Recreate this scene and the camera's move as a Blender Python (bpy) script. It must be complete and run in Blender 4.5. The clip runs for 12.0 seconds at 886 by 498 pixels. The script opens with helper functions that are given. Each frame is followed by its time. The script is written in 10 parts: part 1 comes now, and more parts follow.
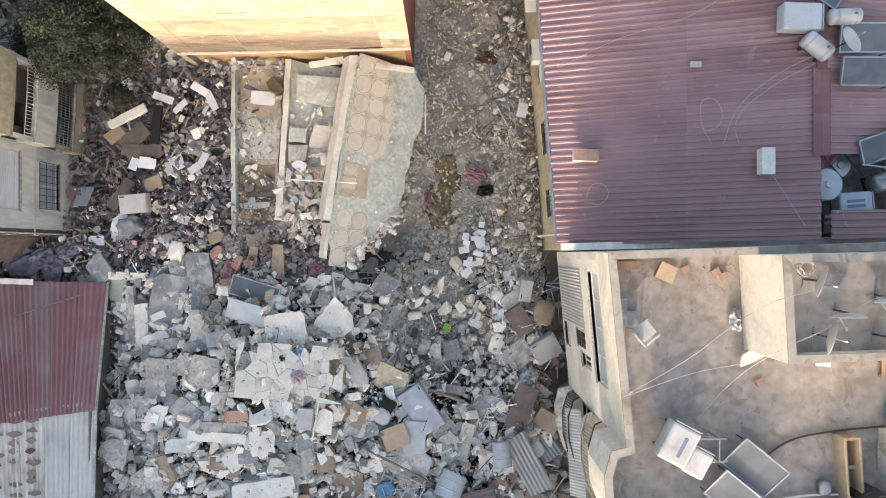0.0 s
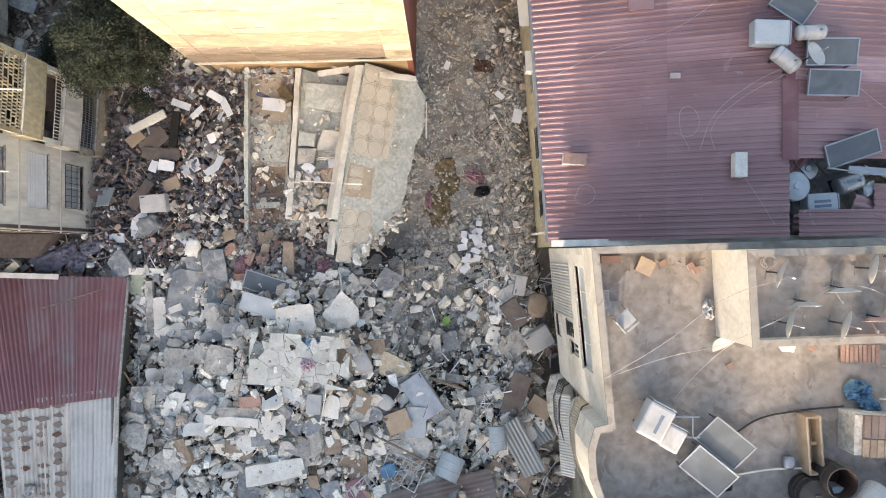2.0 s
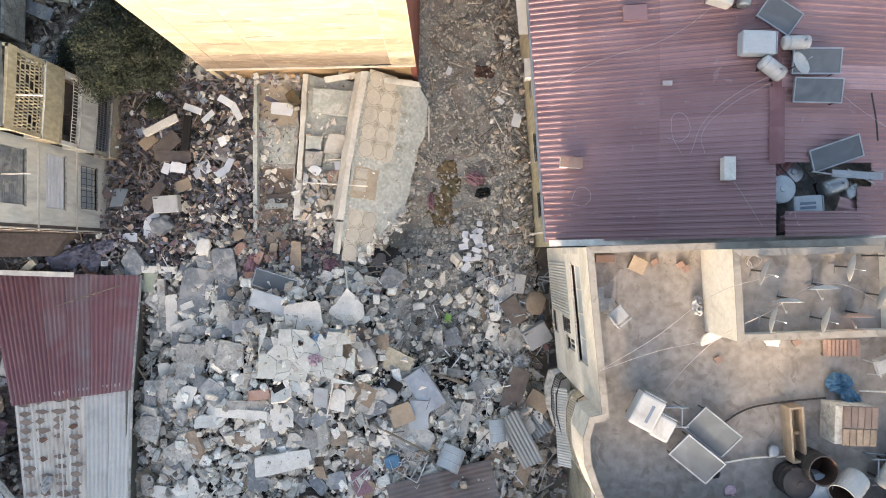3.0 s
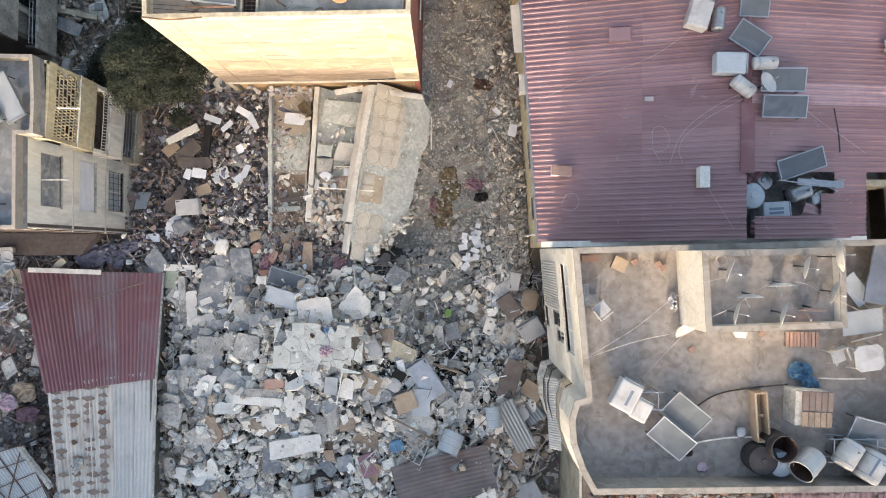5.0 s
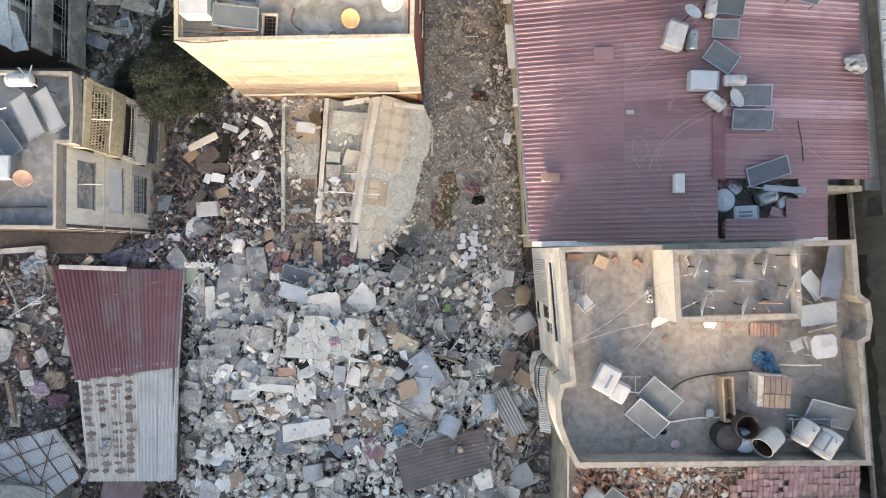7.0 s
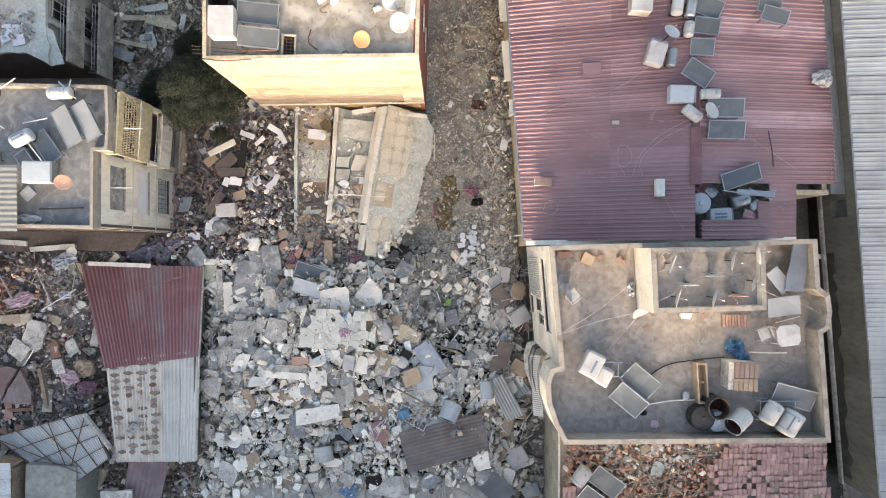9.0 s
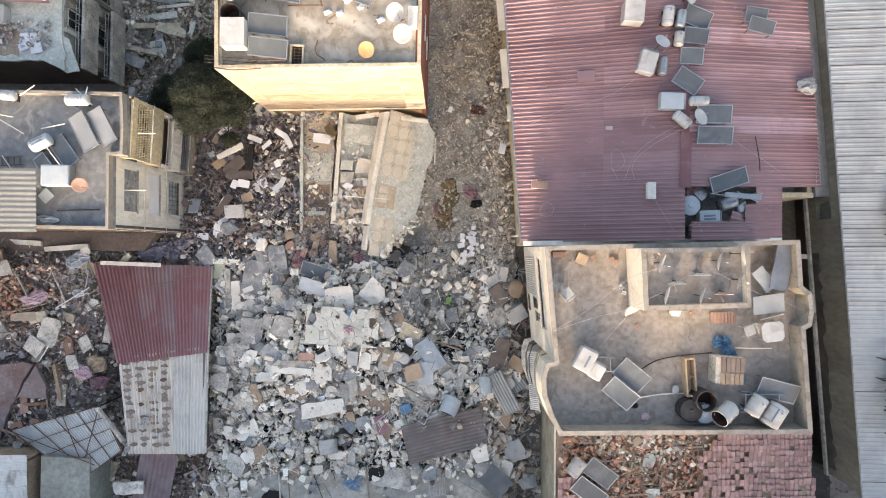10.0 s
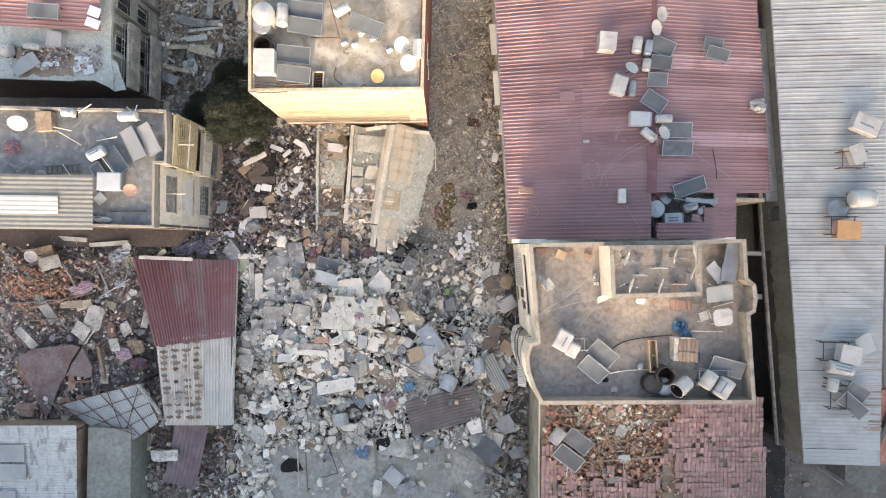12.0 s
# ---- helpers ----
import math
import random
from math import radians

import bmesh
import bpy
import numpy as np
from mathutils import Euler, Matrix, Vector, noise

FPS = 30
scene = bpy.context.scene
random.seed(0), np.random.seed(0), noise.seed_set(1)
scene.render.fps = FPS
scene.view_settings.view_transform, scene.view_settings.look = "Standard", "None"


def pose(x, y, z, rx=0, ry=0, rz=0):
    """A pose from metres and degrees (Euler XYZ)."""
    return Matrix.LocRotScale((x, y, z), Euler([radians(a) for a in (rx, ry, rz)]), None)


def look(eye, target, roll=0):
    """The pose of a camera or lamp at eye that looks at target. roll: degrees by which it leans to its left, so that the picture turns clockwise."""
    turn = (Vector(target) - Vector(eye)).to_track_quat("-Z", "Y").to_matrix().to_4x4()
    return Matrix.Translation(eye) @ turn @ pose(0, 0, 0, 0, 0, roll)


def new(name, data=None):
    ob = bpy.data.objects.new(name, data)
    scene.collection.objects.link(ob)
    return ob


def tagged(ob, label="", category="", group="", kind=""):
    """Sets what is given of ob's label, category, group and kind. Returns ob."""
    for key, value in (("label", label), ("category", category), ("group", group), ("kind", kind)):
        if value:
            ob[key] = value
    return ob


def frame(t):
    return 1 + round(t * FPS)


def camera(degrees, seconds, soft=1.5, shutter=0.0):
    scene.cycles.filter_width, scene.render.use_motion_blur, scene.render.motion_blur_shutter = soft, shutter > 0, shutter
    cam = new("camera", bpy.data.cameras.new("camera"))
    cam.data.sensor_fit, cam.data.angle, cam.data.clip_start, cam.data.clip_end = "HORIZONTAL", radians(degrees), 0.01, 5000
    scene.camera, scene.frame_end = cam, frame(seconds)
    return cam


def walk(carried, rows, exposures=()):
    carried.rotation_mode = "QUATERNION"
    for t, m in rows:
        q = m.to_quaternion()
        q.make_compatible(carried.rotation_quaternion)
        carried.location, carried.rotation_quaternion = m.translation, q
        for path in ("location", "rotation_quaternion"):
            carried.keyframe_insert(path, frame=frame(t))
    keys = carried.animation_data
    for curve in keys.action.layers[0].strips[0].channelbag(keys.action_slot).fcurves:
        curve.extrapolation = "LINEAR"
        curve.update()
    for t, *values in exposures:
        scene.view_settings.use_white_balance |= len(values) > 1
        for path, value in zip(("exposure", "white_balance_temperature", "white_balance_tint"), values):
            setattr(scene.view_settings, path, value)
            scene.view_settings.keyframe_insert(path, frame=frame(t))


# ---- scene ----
cam = camera(73.9, 12.0, 1.0)
# seconds, eye x, y, z, tilt x, tilt y, turn
ROWS = [
    (0.0, 0.090, 0.150, 26.00, 0.06, 0.06, 0.00),
    (0.5, 0.120, 0.080, 26.31, 0.10, 0.08, 0.01),
    (1.0, 0.150, 0.050, 26.71, 0.10, 0.08, 0.01),
    (1.5, 0.150, 0.030, 27.15, 0.08, 0.09, 0.02),
    (2.0, 0.120, 0.010, 27.63, 0.09, 0.09, 0.05),
    (2.5, 0.066, 0.010, 28.10, 0.06, 0.07, 0.09),
    (3.0, 0.020, 0.000, 28.60, 0.05, 0.06, 0.12),
    (5.0, -0.030, 0.023, 30.71, 0.03, 0.05, 0.28),
    (5.5, -0.010, 0.035, 31.29, 0.00, 0.06, 0.32),
    (6.0, 0.000, 0.030, 31.88, 0.00, 0.07, 0.36),
    (6.5, 0.000, 0.000, 32.48, 0.02, 0.07, 0.38),
    (7.0, -0.010, 0.000, 33.09, -0.01, 0.06, 0.39),
    (9.0, -0.085, -0.070, 35.54, -0.04, 0.05, 0.47),
    (9.5, -0.090, -0.040, 36.16, -0.07, 0.05, 0.49),
    (9.9, -0.115, -0.040, 36.65, -0.08, 0.03, 0.50),
    (10.0, -0.124, -0.040, 36.77, -0.08, 0.02, 0.51),
    (10.1, -0.130, -0.060, 39.16, -0.16, 0.00, 0.62),
    (10.2, -0.132, -0.060, 39.28, -0.16, 0.00, 0.63),
    (10.5, -0.138, -0.067, 39.64, -0.18, 0.00, 0.65),
    (11.0, -0.115, -0.074, 40.21, -0.22, 0.02, 0.66),
    (11.5, -0.080, -0.080, 40.79, -0.26, 0.04, 0.69),
    (12.0, -0.064, -0.105, 41.36, -0.27, 0.04, 0.70),
]
walk(cam, [(t, pose(x, y, z, a, b, c)) for t, x, y, z, a, b, c in ROWS], [(0.0, 2.15, 6420, 12), (7.0, 2.13, 6420, 12), (9.0, 2.18, 6620, 13), (12.0, 2.25, 6880, 14)])

# ---- light: a low warm sun behind the roofs, and the sky ----
SUN_FROM = (-0.07, -0.9975)
SUN_UP = radians(13)
world = bpy.data.worlds.new("sky")
scene.world = world
world.use_nodes = True
sky = world.node_tree.nodes.new("ShaderNodeTexSky")
sky.sky_type, sky.sun_disc = "NISHITA", False
sky.sun_elevation, sky.sun_rotation = SUN_UP, math.atan2(SUN_FROM[0], SUN_FROM[1]) % (2 * math.pi)
sky.altitude, sky.air_density, sky.dust_density, sky.ozone_density = 300, 1.0, 6.0, 0.4
back = world.node_tree.nodes["Background"]
back.inputs["Strength"].default_value = 0.15
world.node_tree.links.new(sky.outputs[0], back.inputs[0])
lamp = bpy.data.lights.new("sun", "SUN")
lamp.energy, lamp.angle, lamp.color = 1.15, radians(1.5), (1.0, 0.92, 0.82)
sun = new("sun", lamp)
sun.matrix_world = look((SUN_FROM[0] * math.cos(SUN_UP) * 80, SUN_FROM[1] * math.cos(SUN_UP) * 80, math.sin(SUN_UP) * 80), (0, 0, 0))

# ---- materials ----
def lin(code):
    """Linear colour from a six-digit code."""
    out = []
    for k in (0, 2, 4):
        v = int(code[k:k + 2], 16) / 255
        out.append(v / 12.92 if v <= 0.04045 else ((v + 0.055) / 1.055) ** 2.4)
    return (*out, 1)


MATS = {}


def mat(name, c1, c2, scale=2.0, rough=0.85, bump=0.3, metal=0.0, stain="", amount=0.5, stain_scale=0.7, vary=0.0, island="", spec=0.4, stretch=None, flecks="", blotch=""):
    """A weathered surface: two colours in coarse and fine grain, stains of a third, fine relief.
    blotch: a fourth colour in hard-edged patches. vary: how much a whole object's brightness differs; island: further colours that single pieces of a heap take."""
    m = bpy.data.materials.new(name)
    m.use_nodes = True
    nt = m.node_tree
    N, L = nt.nodes, nt.links
    bsdf = N["Principled BSDF"]
    tc, info = N.new("ShaderNodeTexCoord"), N.new("ShaderNodeObjectInfo")
    shift = N.new("ShaderNodeVectorMath")
    shift.operation = "MULTIPLY_ADD"
    L.new(info.outputs["Random"], shift.inputs[0])
    shift.inputs[1].default_value = (37, 53, 71)
    L.new(tc.outputs["Object"], shift.inputs[2])
    vec = shift.outputs[0]
    if stretch:
        mp = N.new("ShaderNodeMapping")
        mp.inputs["Scale"].default_value = stretch
        L.new(vec, mp.inputs[0])
        vec = mp.outputs[0]

    def tex(s, detail=5, dist=0.0, v=None):
        n = N.new("ShaderNodeTexNoise")
        n.inputs["Scale"].default_value, n.inputs["Detail"].default_value = s, detail
        n.inputs["Distortion"].default_value = dist
        L.new(v or vec, n.inputs["Vector"])
        return n.outputs["Fac"]

    def ramp(fac, a, b):
        r = N.new("ShaderNodeMapRange")
        r.inputs["From Min"].default_value, r.inputs["From Max"].default_value = a, b
        L.new(fac, r.inputs["Value"])
        return r.outputs[0]

    def blend(fac, a, b, kind="MIX"):
        x = N.new("ShaderNodeMix")
        x.data_type, x.blend_type = "RGBA", kind
        for sock, val in ((x.inputs[0], fac), (x.inputs[6], a), (x.inputs[7], b)):
            if isinstance(val, (tuple, float)):
                sock.default_value = val
            else:
                L.new(val, sock)
        return x.outputs[2]

    coarse, fine = tex(scale, 6, 0.3), tex(scale * 7, 9)
    colour = blend(ramp(coarse, 0.33, 0.67), lin(c1), lin(c2))
    if island:
        geo = N.new("ShaderNodeNewGeometry")
        cr = N.new("ShaderNodeValToRGB")
        cr.color_ramp.interpolation = "CONSTANT"
        codes = sorted(island.split(), key=lambda code: sum(lin(code)[:3]))
        for k, code in enumerate(codes):
            e = cr.color_ramp.elements[0] if k == 0 else cr.color_ramp.elements.new(k / len(codes))
            e.position, e.color = k / len(codes), lin(code)
        cr.color_ramp.elements.remove(cr.color_ramp.elements[-1])
        region = N.new("ShaderNodeMath")
        region.operation, region.use_clamp = "MULTIPLY_ADD", True
        part_of = N.new("ShaderNodeMath")
        part_of.operation = "MULTIPLY"
        part_of.inputs[1].default_value = 0.3
        L.new(ramp(tex(0.45, 3, 0.4, tc.outputs["Object"]), 0.3, 0.7), part_of.inputs[0])
        L.new(geo.outputs["Random Per Island"], region.inputs[0])
        region.inputs[1].default_value = 0.7
        L.new(part_of.outputs[0], region.inputs[2])
        L.new(region.outputs[0], cr.inputs[0])
        colour = blend(0.82, colour, cr.outputs[0])
    g = 0.3 if rough > 0.88 else 0.14 if rough > 0.72 else 0.07
    grain = blend(ramp(fine, 0.25, 0.75), (1 - g, 1 - g, 1 - g, 1), (1 + 0.7 * g, 1 + 0.7 * g, 1 + 0.7 * g, 1))
    colour = blend(1.0, colour, grain, "MULTIPLY")
    if stain:
        s = ramp(tex(stain_scale, 7, 0.8), 0.5, 0.72)
        mul = N.new("ShaderNodeMath")
        mul.operation = "MULTIPLY"
        mul.inputs[1].default_value = amount
        L.new(s, mul.inputs[0])
        colour = blend(mul.outputs[0], colour, lin(stain))
    if blotch:
        b = N.new("ShaderNodeMath")
        b.operation = "MULTIPLY"
        b.inputs[1].default_value = 0.6
        L.new(ramp(tex(stain_scale * 2.3, 9, 1.6), 0.56, 0.63), b.inputs[0])
        colour = blend(b.outputs[0], colour, lin(blotch))
    if flecks:
        f = ramp(tex(scale * 5, 3, 1.5), 0.66, 0.70)
        colour = blend(f, colour, lin(flecks))
    if vary:
        r = N.new("ShaderNodeMapRange")
        r.inputs["To Min"].default_value, r.inputs["To Max"].default_value = 1 - vary, 1 + vary
        L.new(info.outputs["Random"], r.inputs["Value"])
        comb = N.new("ShaderNodeCombineColor")
        for k in range(3):
            L.new(r.outputs[0], comb.inputs[k])
        colour = blend(1.0, colour, comb.outputs[0], "MULTIPLY")
    L.new(colour, bsdf.inputs["Base Color"])
    rr = N.new("ShaderNodeMapRange")
    rr.inputs["To Min"].default_value, rr.inputs["To Max"].default_value = max(0.02, rough - 0.12), min(1, rough + 0.1)
    L.new(fine, rr.inputs["Value"])
    L.new(rr.outputs[0], bsdf.inputs["Roughness"])
    bsdf.inputs["Metallic"].default_value = metal
    bsdf.inputs["Specular IOR Level"].default_value = spec
    if bump:
        bp = N.new("ShaderNodeBump")
        bp.inputs["Strength"].default_value, bp.inputs["Distance"].default_value = bump, 0.03
        L.new(fine, bp.inputs["Height"])
        L.new(bp.outputs[0], bsdf.inputs["Normal"])
    MATS[name] = m
    return m


EARTH = mat("dusty earth", "857d75", "9b948b", 0.5, 0.95, 0.8, stain="6e6256", amount=0.6, stain_scale=0.25, flecks="a8a29a")
CONCRETE = mat("grey concrete", "98958e", "b6b1a8", 1.3, 0.9, 0.6, stain="d2cbbf", amount=0.65, stain_scale=1.3, vary=0.26, flecks="837e76", blotch="77726a")
DARK_CONCRETE = mat("dark screed", "747678", "888a8a", 0.9, 0.9, 0.5, stain="aeaaa4", amount=0.8, stain_scale=0.9, vary=0.16, flecks="6c6d6c", blotch="a9a59e")
WHITE = mat("white plaster", "ccc7bc", "e0dacf", 1.8, 0.85, 0.3, stain="a59e92", amount=0.5, vary=0.08)
CREAM = mat("cream render", "c6c1b6", "d4cfc4", 1.1, 0.85, 0.3, stain="989082", amount=0.6, stain_scale=0.8)
OLDCREAM = mat("dirty cream render", "a59c88", "bdb39c", 1.0, 0.9, 0.35, stain="716a5e", amount=0.6, stain_scale=0.9)
YELLOW = mat("faded yellow render", "958d77", "a09987", 0.7, 0.85, 0.3, stain="7f745e", amount=0.8, stain_scale=0.7, stretch=(0.3, 1, 2.2), flecks="aaa593", blotch="a7a292")
ORANGERENDER = mat("worn tan render", "8c7f69", "9b8f7a", 0.8, 0.88, 0.3, stain="7a6b59", amount=0.85, stain_scale=0.8, stretch=(0.4, 1, 1.8), flecks="a89e8a", blotch="a39a88")
BROWNRENDER = mat("brown render with scraped bands", "7d6f61", "8c7e70", 0.9, 0.9, 0.35, stain="95897b", amount=0.9, stain_scale=1.1, stretch=(0.35, 1, 2.6), flecks="a09486")
PARAPET = mat("weathered cream parapet", "8c857c", "9b948a", 0.8, 0.88, 0.35, stain="655d55", amount=0.85, stain_scale=0.8, blotch="766e64")
FACADE = mat("pale cream facade", "d6d1c4", "e0dcd1", 0.9, 0.85, 0.25, stain="8f8a7f", amount=0.7, stain_scale=0.9, stretch=(1.3, 1.3, 0.35))
REDWALL = mat("red brown render", "7a463b", "8c5648", 1.0, 0.85, 0.3, stain="5f4037", amount=0.6)
DECK = mat("roof screed", "8d857d", "9c948c", 0.55, 0.92, 0.45, stain="665b51", amount=0.55, stain_scale=0.55, blotch="756b62")
BARE = mat("bare brown plaster", "8f7c69", "a59380", 1.2, 0.9, 0.5, stain="6b5a4c", amount=0.6)
TIMBER = mat("old timber", "857869", "9a8d7d", 2.5, 0.85, 0.4, vary=0.25, stretch=(1, 6, 6))
GREYDECK = mat("grey roof screed", "737475", "858583", 0.5, 0.9, 0.4, stain="525150", amount=0.75, stain_scale=0.45, blotch="9a9994")
STREAKSHEET = mat("streaked white sheet", "b6b6b3", "c5c5c1", 0.7, 0.6, 0.1, stain="6d6862", amount=0.85, stain_scale=0.9, stretch=(2.6, 0.9, 1))
# near-black pieces whose colour supplies the dark of the heap's gaps
DARKPIECE = mat("dark piece for gap shade", "4a4643", "57524f", 2.0, 0.9, 0.3, island="3c3936 4b4744 5a5550 332f2d 665f59 4f4a4c")
DARKWOOD = mat("dark brown board", "574e49", "6c625b", 2.0, 0.75, 0.3, vary=0.2)
CARD = mat("tan board", "95836f", "a8967f", 1.5, 0.85, 0.2, stain="857564", amount=0.5, vary=0.15)
REDSHEET = mat("dark red sheet metal", "876868", "957777", 0.35, 0.6, 0.1, metal=0.0, stain="705457", amount=0.8, stain_scale=0.16, vary=0.1, spec=0.5, flecks="937b7c")
FADEDRED = mat("faded red sheet metal", "825a5c", "90696a", 0.35, 0.6, 0.1, stain="968b8b", amount=0.85, stain_scale=0.22, vary=0.06, flecks="8a6d6d")
GREYSHEET = mat("galvanised sheet", "989a99", "a8aaa8", 0.5, 0.55, 0.1, metal=0.1, stain="7f8180", amount=0.6, stain_scale=0.4, vary=0.05)
RUSTLAP = mat("rust brown sheet end", "7d6b5f", "8f7d70", 1.0, 0.7, 0.2, stain="a8a29a", amount=0.8, stain_scale=1.4, vary=0.25)
RUSTSHEET = mat("rusty sheet", "5b5654", "6f6866", 1.0, 0.7, 0.2, stain="604a40", amount=0.5, vary=0.1)
PATCHSHEET = mat("patched sheet with flaked paint", "c9c3b9", "bab3a8", 1.0, 0.7, 0.2, stain="9d9186", amount=0.8, stain_scale=1.2, stretch=(1.5, 0.7, 1), flecks="8c8077")
STEEL = mat("dull steel", "8f9294", "a9abac", 2.0, 0.4, 0.1, metal=0.7, vary=0.15)
DARKSTEEL = mat("dark iron", "3c3a3a", "4d4846", 3.0, 0.6, 0.2, metal=0.5)
RUST = mat("rusted iron", "5c463a", "6f5546", 3.0, 0.8, 0.3, metal=0.2)
ENAMEL = mat("white enamel", "a5a4a1", "b4b2af", 1.5, 0.4, 0.08, stain="8b857d", amount=0.65, stain_scale=1.6, stretch=(1, 1, 0.5), vary=0.1)
PANEL = mat("solar collector glass", "4f5355", "5d6163", 0.8, 0.36, 0.03, stain="76777a", amount=0.5, stain_scale=0.9, vary=0.14, spec=0.5)
BLUE = mat("blue plastic", "416580", "517a95", 2.0, 0.5, 0.1, stain="6d8da2", amount=0.6, stain_scale=2.0)
PALEBLUE = mat("pale blue plastic", "9da3a6", "adb2b4", 2.0, 0.5, 0.1)
ORANGE = mat("orange plastic", "a98058", "b68e66", 2.0, 0.5, 0.1, stain="a98a5a", amount=0.5)
TERRA = mat("terracotta", "937668", "a28678", 2.0, 0.8, 0.2, stain="7d6456", amount=0.5, vary=0.12)
TILE = mat("clay roof tile", "a5827a", "b89890", 1.5, 0.85, 0.3, stain="8a7069", amount=0.5, vary=0.2)
BRICK = mat("hollow red brick", "927061", "a58373", 2.5, 0.9, 0.4, stain="b3a498", amount=0.5, vary=0.2)
# for black things, and for flat plates that paint the dark of holes
BLACK = mat("near black, painted dark of openings too", "191817", "242120", 2.0, 0.9, 0.0)
GLASS = mat("dusty window glass", "2d3438", "3c4448", 0.8, 0.15, 0.0, spec=0.6)
LEAF = mat("dusty leaves", "2a2e24", "373b2f", 1.2, 0.75, 0.1, island="20241b 2a2e23 34382b 252920 3f4335 2d3127 4a4d40", spec=0.15)
BARK = mat("bark", "4d4338", "5f5346", 4.0, 0.9, 0.6)
CABLE = mat("cable", "a59c98", "b5aca8", 3.0, 0.6, 0.0)
RUBBLE = mat("broken concrete", "938c82", "a69e92", 2.0, 0.95, 0.5, island="9b948a bbb3a8 cfc7ba e6decf 676157 b0a697 f4f4e5 c5beb1 a3998d bca891 d9d1c3 534c46 3f3d3a dddad4")
PALERUBBLE = mat("broken plaster", "b8b1a5", "cdc6b9", 2.0, 0.95, 0.4, island="ddd5c9 ece5d8 ccc5b8 ecebe2 beb7aa d6cec0 e7e1d3 aba59a ecebe9 cac1b2 eceadd dbd1c1 757069 e3ddcf 5e5b57 eae8e2")
RUINRUBBLE = mat("pinkish grey brick rubble", "7a6f6c", "897d79", 2.0, 0.95, 0.5, island="938582 a5948f 6a605e b5a39d c3b3ae 5b5351 9d918f b09791 887f7d d9cecb a8a19f c2b9b6")
BROWNRUBBLE = mat("broken brick and earth", "7d6f63", "8c7d70", 2.0, 0.95, 0.5, island="98877b a99485 6d625a b7a392 c2afa1 5f554e a2948c b6998a 8f847a dcd1c6 aaa49e c5bcb4")
CLUTTER = mat("household clutter", "9a938c", "a8a199", 2.0, 0.85, 0.3, island="cfccc6 a5a29d 7f858c b0aba2 80706c bdb9b3 6b6058 d6d4d0 8f8b92 a09282 60656c bab4ab d0ceca 7b7567 967573 a5acb1")
SPLINTERS = mat("splintered timber", "8a7b6a", "a08f7b", 2.0, 0.9, 0.3, island="9b8b76 b0a08a 7c6b59 c2b7a6 6a5a4b 8a8580 d2cdc4")
DUSTYWHITE = mat("dusty white floor finish", "b4b4ab", "c6c6be", 1.3, 0.85, 0.3, stain="93938b", amount=0.8, stain_scale=0.9, vary=0.13, blotch="a3a096")
DARKBAND = mat("near-black band on render", "34322d", "403d37", 1.5, 0.95, 0.4, stain="55524a", amount=0.6, stain_scale=1.2)
DARKLINING = mat("dark brown lining", "3a2a24", "4b362d", 2.0, 0.9, 0.3, stain="2b211d", amount=0.6)
FLOORTILE = mat("cream floor tile", "bfb8a8", "cac3b3", 1.2, 0.5, 0.1, stain="aca698", amount=0.7, stain_scale=0.9, vary=0.05)
TILELINE = mat("brown tile line", "8a7b64", "978871", 2.0, 0.6, 0.05)
INK = mat("grey blue ink", "5f6a78", "6f7a86", 3.0, 0.6, 0.0)
REDCLOTH = mat("dusty pink cloth", "84656a", "967579", 2.0, 0.95, 0.3)
PINK = mat("pink cloth", "b3989e", "c2a8ad", 2.0, 0.95, 0.3)
BLUECLOTH = mat("blue grey cloth", "6d8299", "8399ae", 2.0, 0.95, 0.3)
PURPLE = mat("faded purple cloth", "68656f", "7a7680", 2.0, 0.95, 0.3, stain="8d8a90", amount=0.6, stain_scale=1.5)
GREEN = mat("bright green plastic", "79a04c", "88ad5a", 2.0, 0.6, 0.1)
LIME = mat("pale lime paint", "a3a892", "afb39f", 1.0, 0.85, 0.2, stain="979990", amount=0.7)
PAPER = mat("white paper", "cacbcd", "dadadb", 1.0, 0.7, 0.05, vary=0.06)
MOSS = mat("mossy dirt", "63543c", "706149", 1.0, 0.95, 0.6, stain="5a5a40", amount=0.7, flecks="857a66", blotch="54452f")
BROKENTILE = mat("broken clay tile", "a67d6a", "b58f7d", 2.0, 0.9, 0.4, island="c4937a ab7e68 d9a78e 8f6855 e6bda2 b59079 d1ad92 f2d6bc c58d6c")
DUSTCHIPS = mat("dusty plaster chips", "a5a199", "b3afa7", 2.0, 0.95, 0.4, island="9b978f a9a59d b6b2a9 8d8981 a29d94 c3bfb6 aeaaa1 98948b 7f7b74 b9b5ac")
PALEDUST = mat("pale rubble dust", "a9a59c", "c1bdb4", 0.9, 0.95, 0.9, stain="938e85", amount=0.7, stain_scale=0.5, flecks="d9d6d0")
FLOORDUST = mat("pale floor dust", "a09d95", "b1ada4", 0.5, 0.95, 0.4, stain="88857c", amount=0.7, stain_scale=0.35, flecks="8f8b82", blotch="989281")
STREETDUST = mat("olive grey street dust", "8a877e", "a19e94", 0.9, 0.95, 0.9, stain="6b665b", amount=0.7, stain_scale=0.5, flecks="b7b4aa", blotch="787365")
# yard dust, darkened so the gaps between pieces read as shaded
YARDDUST = mat("yard dust with gap shade painted in", "565350", "6a6764", 0.9, 0.95, 0.9, stain="454240", amount=0.6, stain_scale=0.5, flecks="8f8c88")
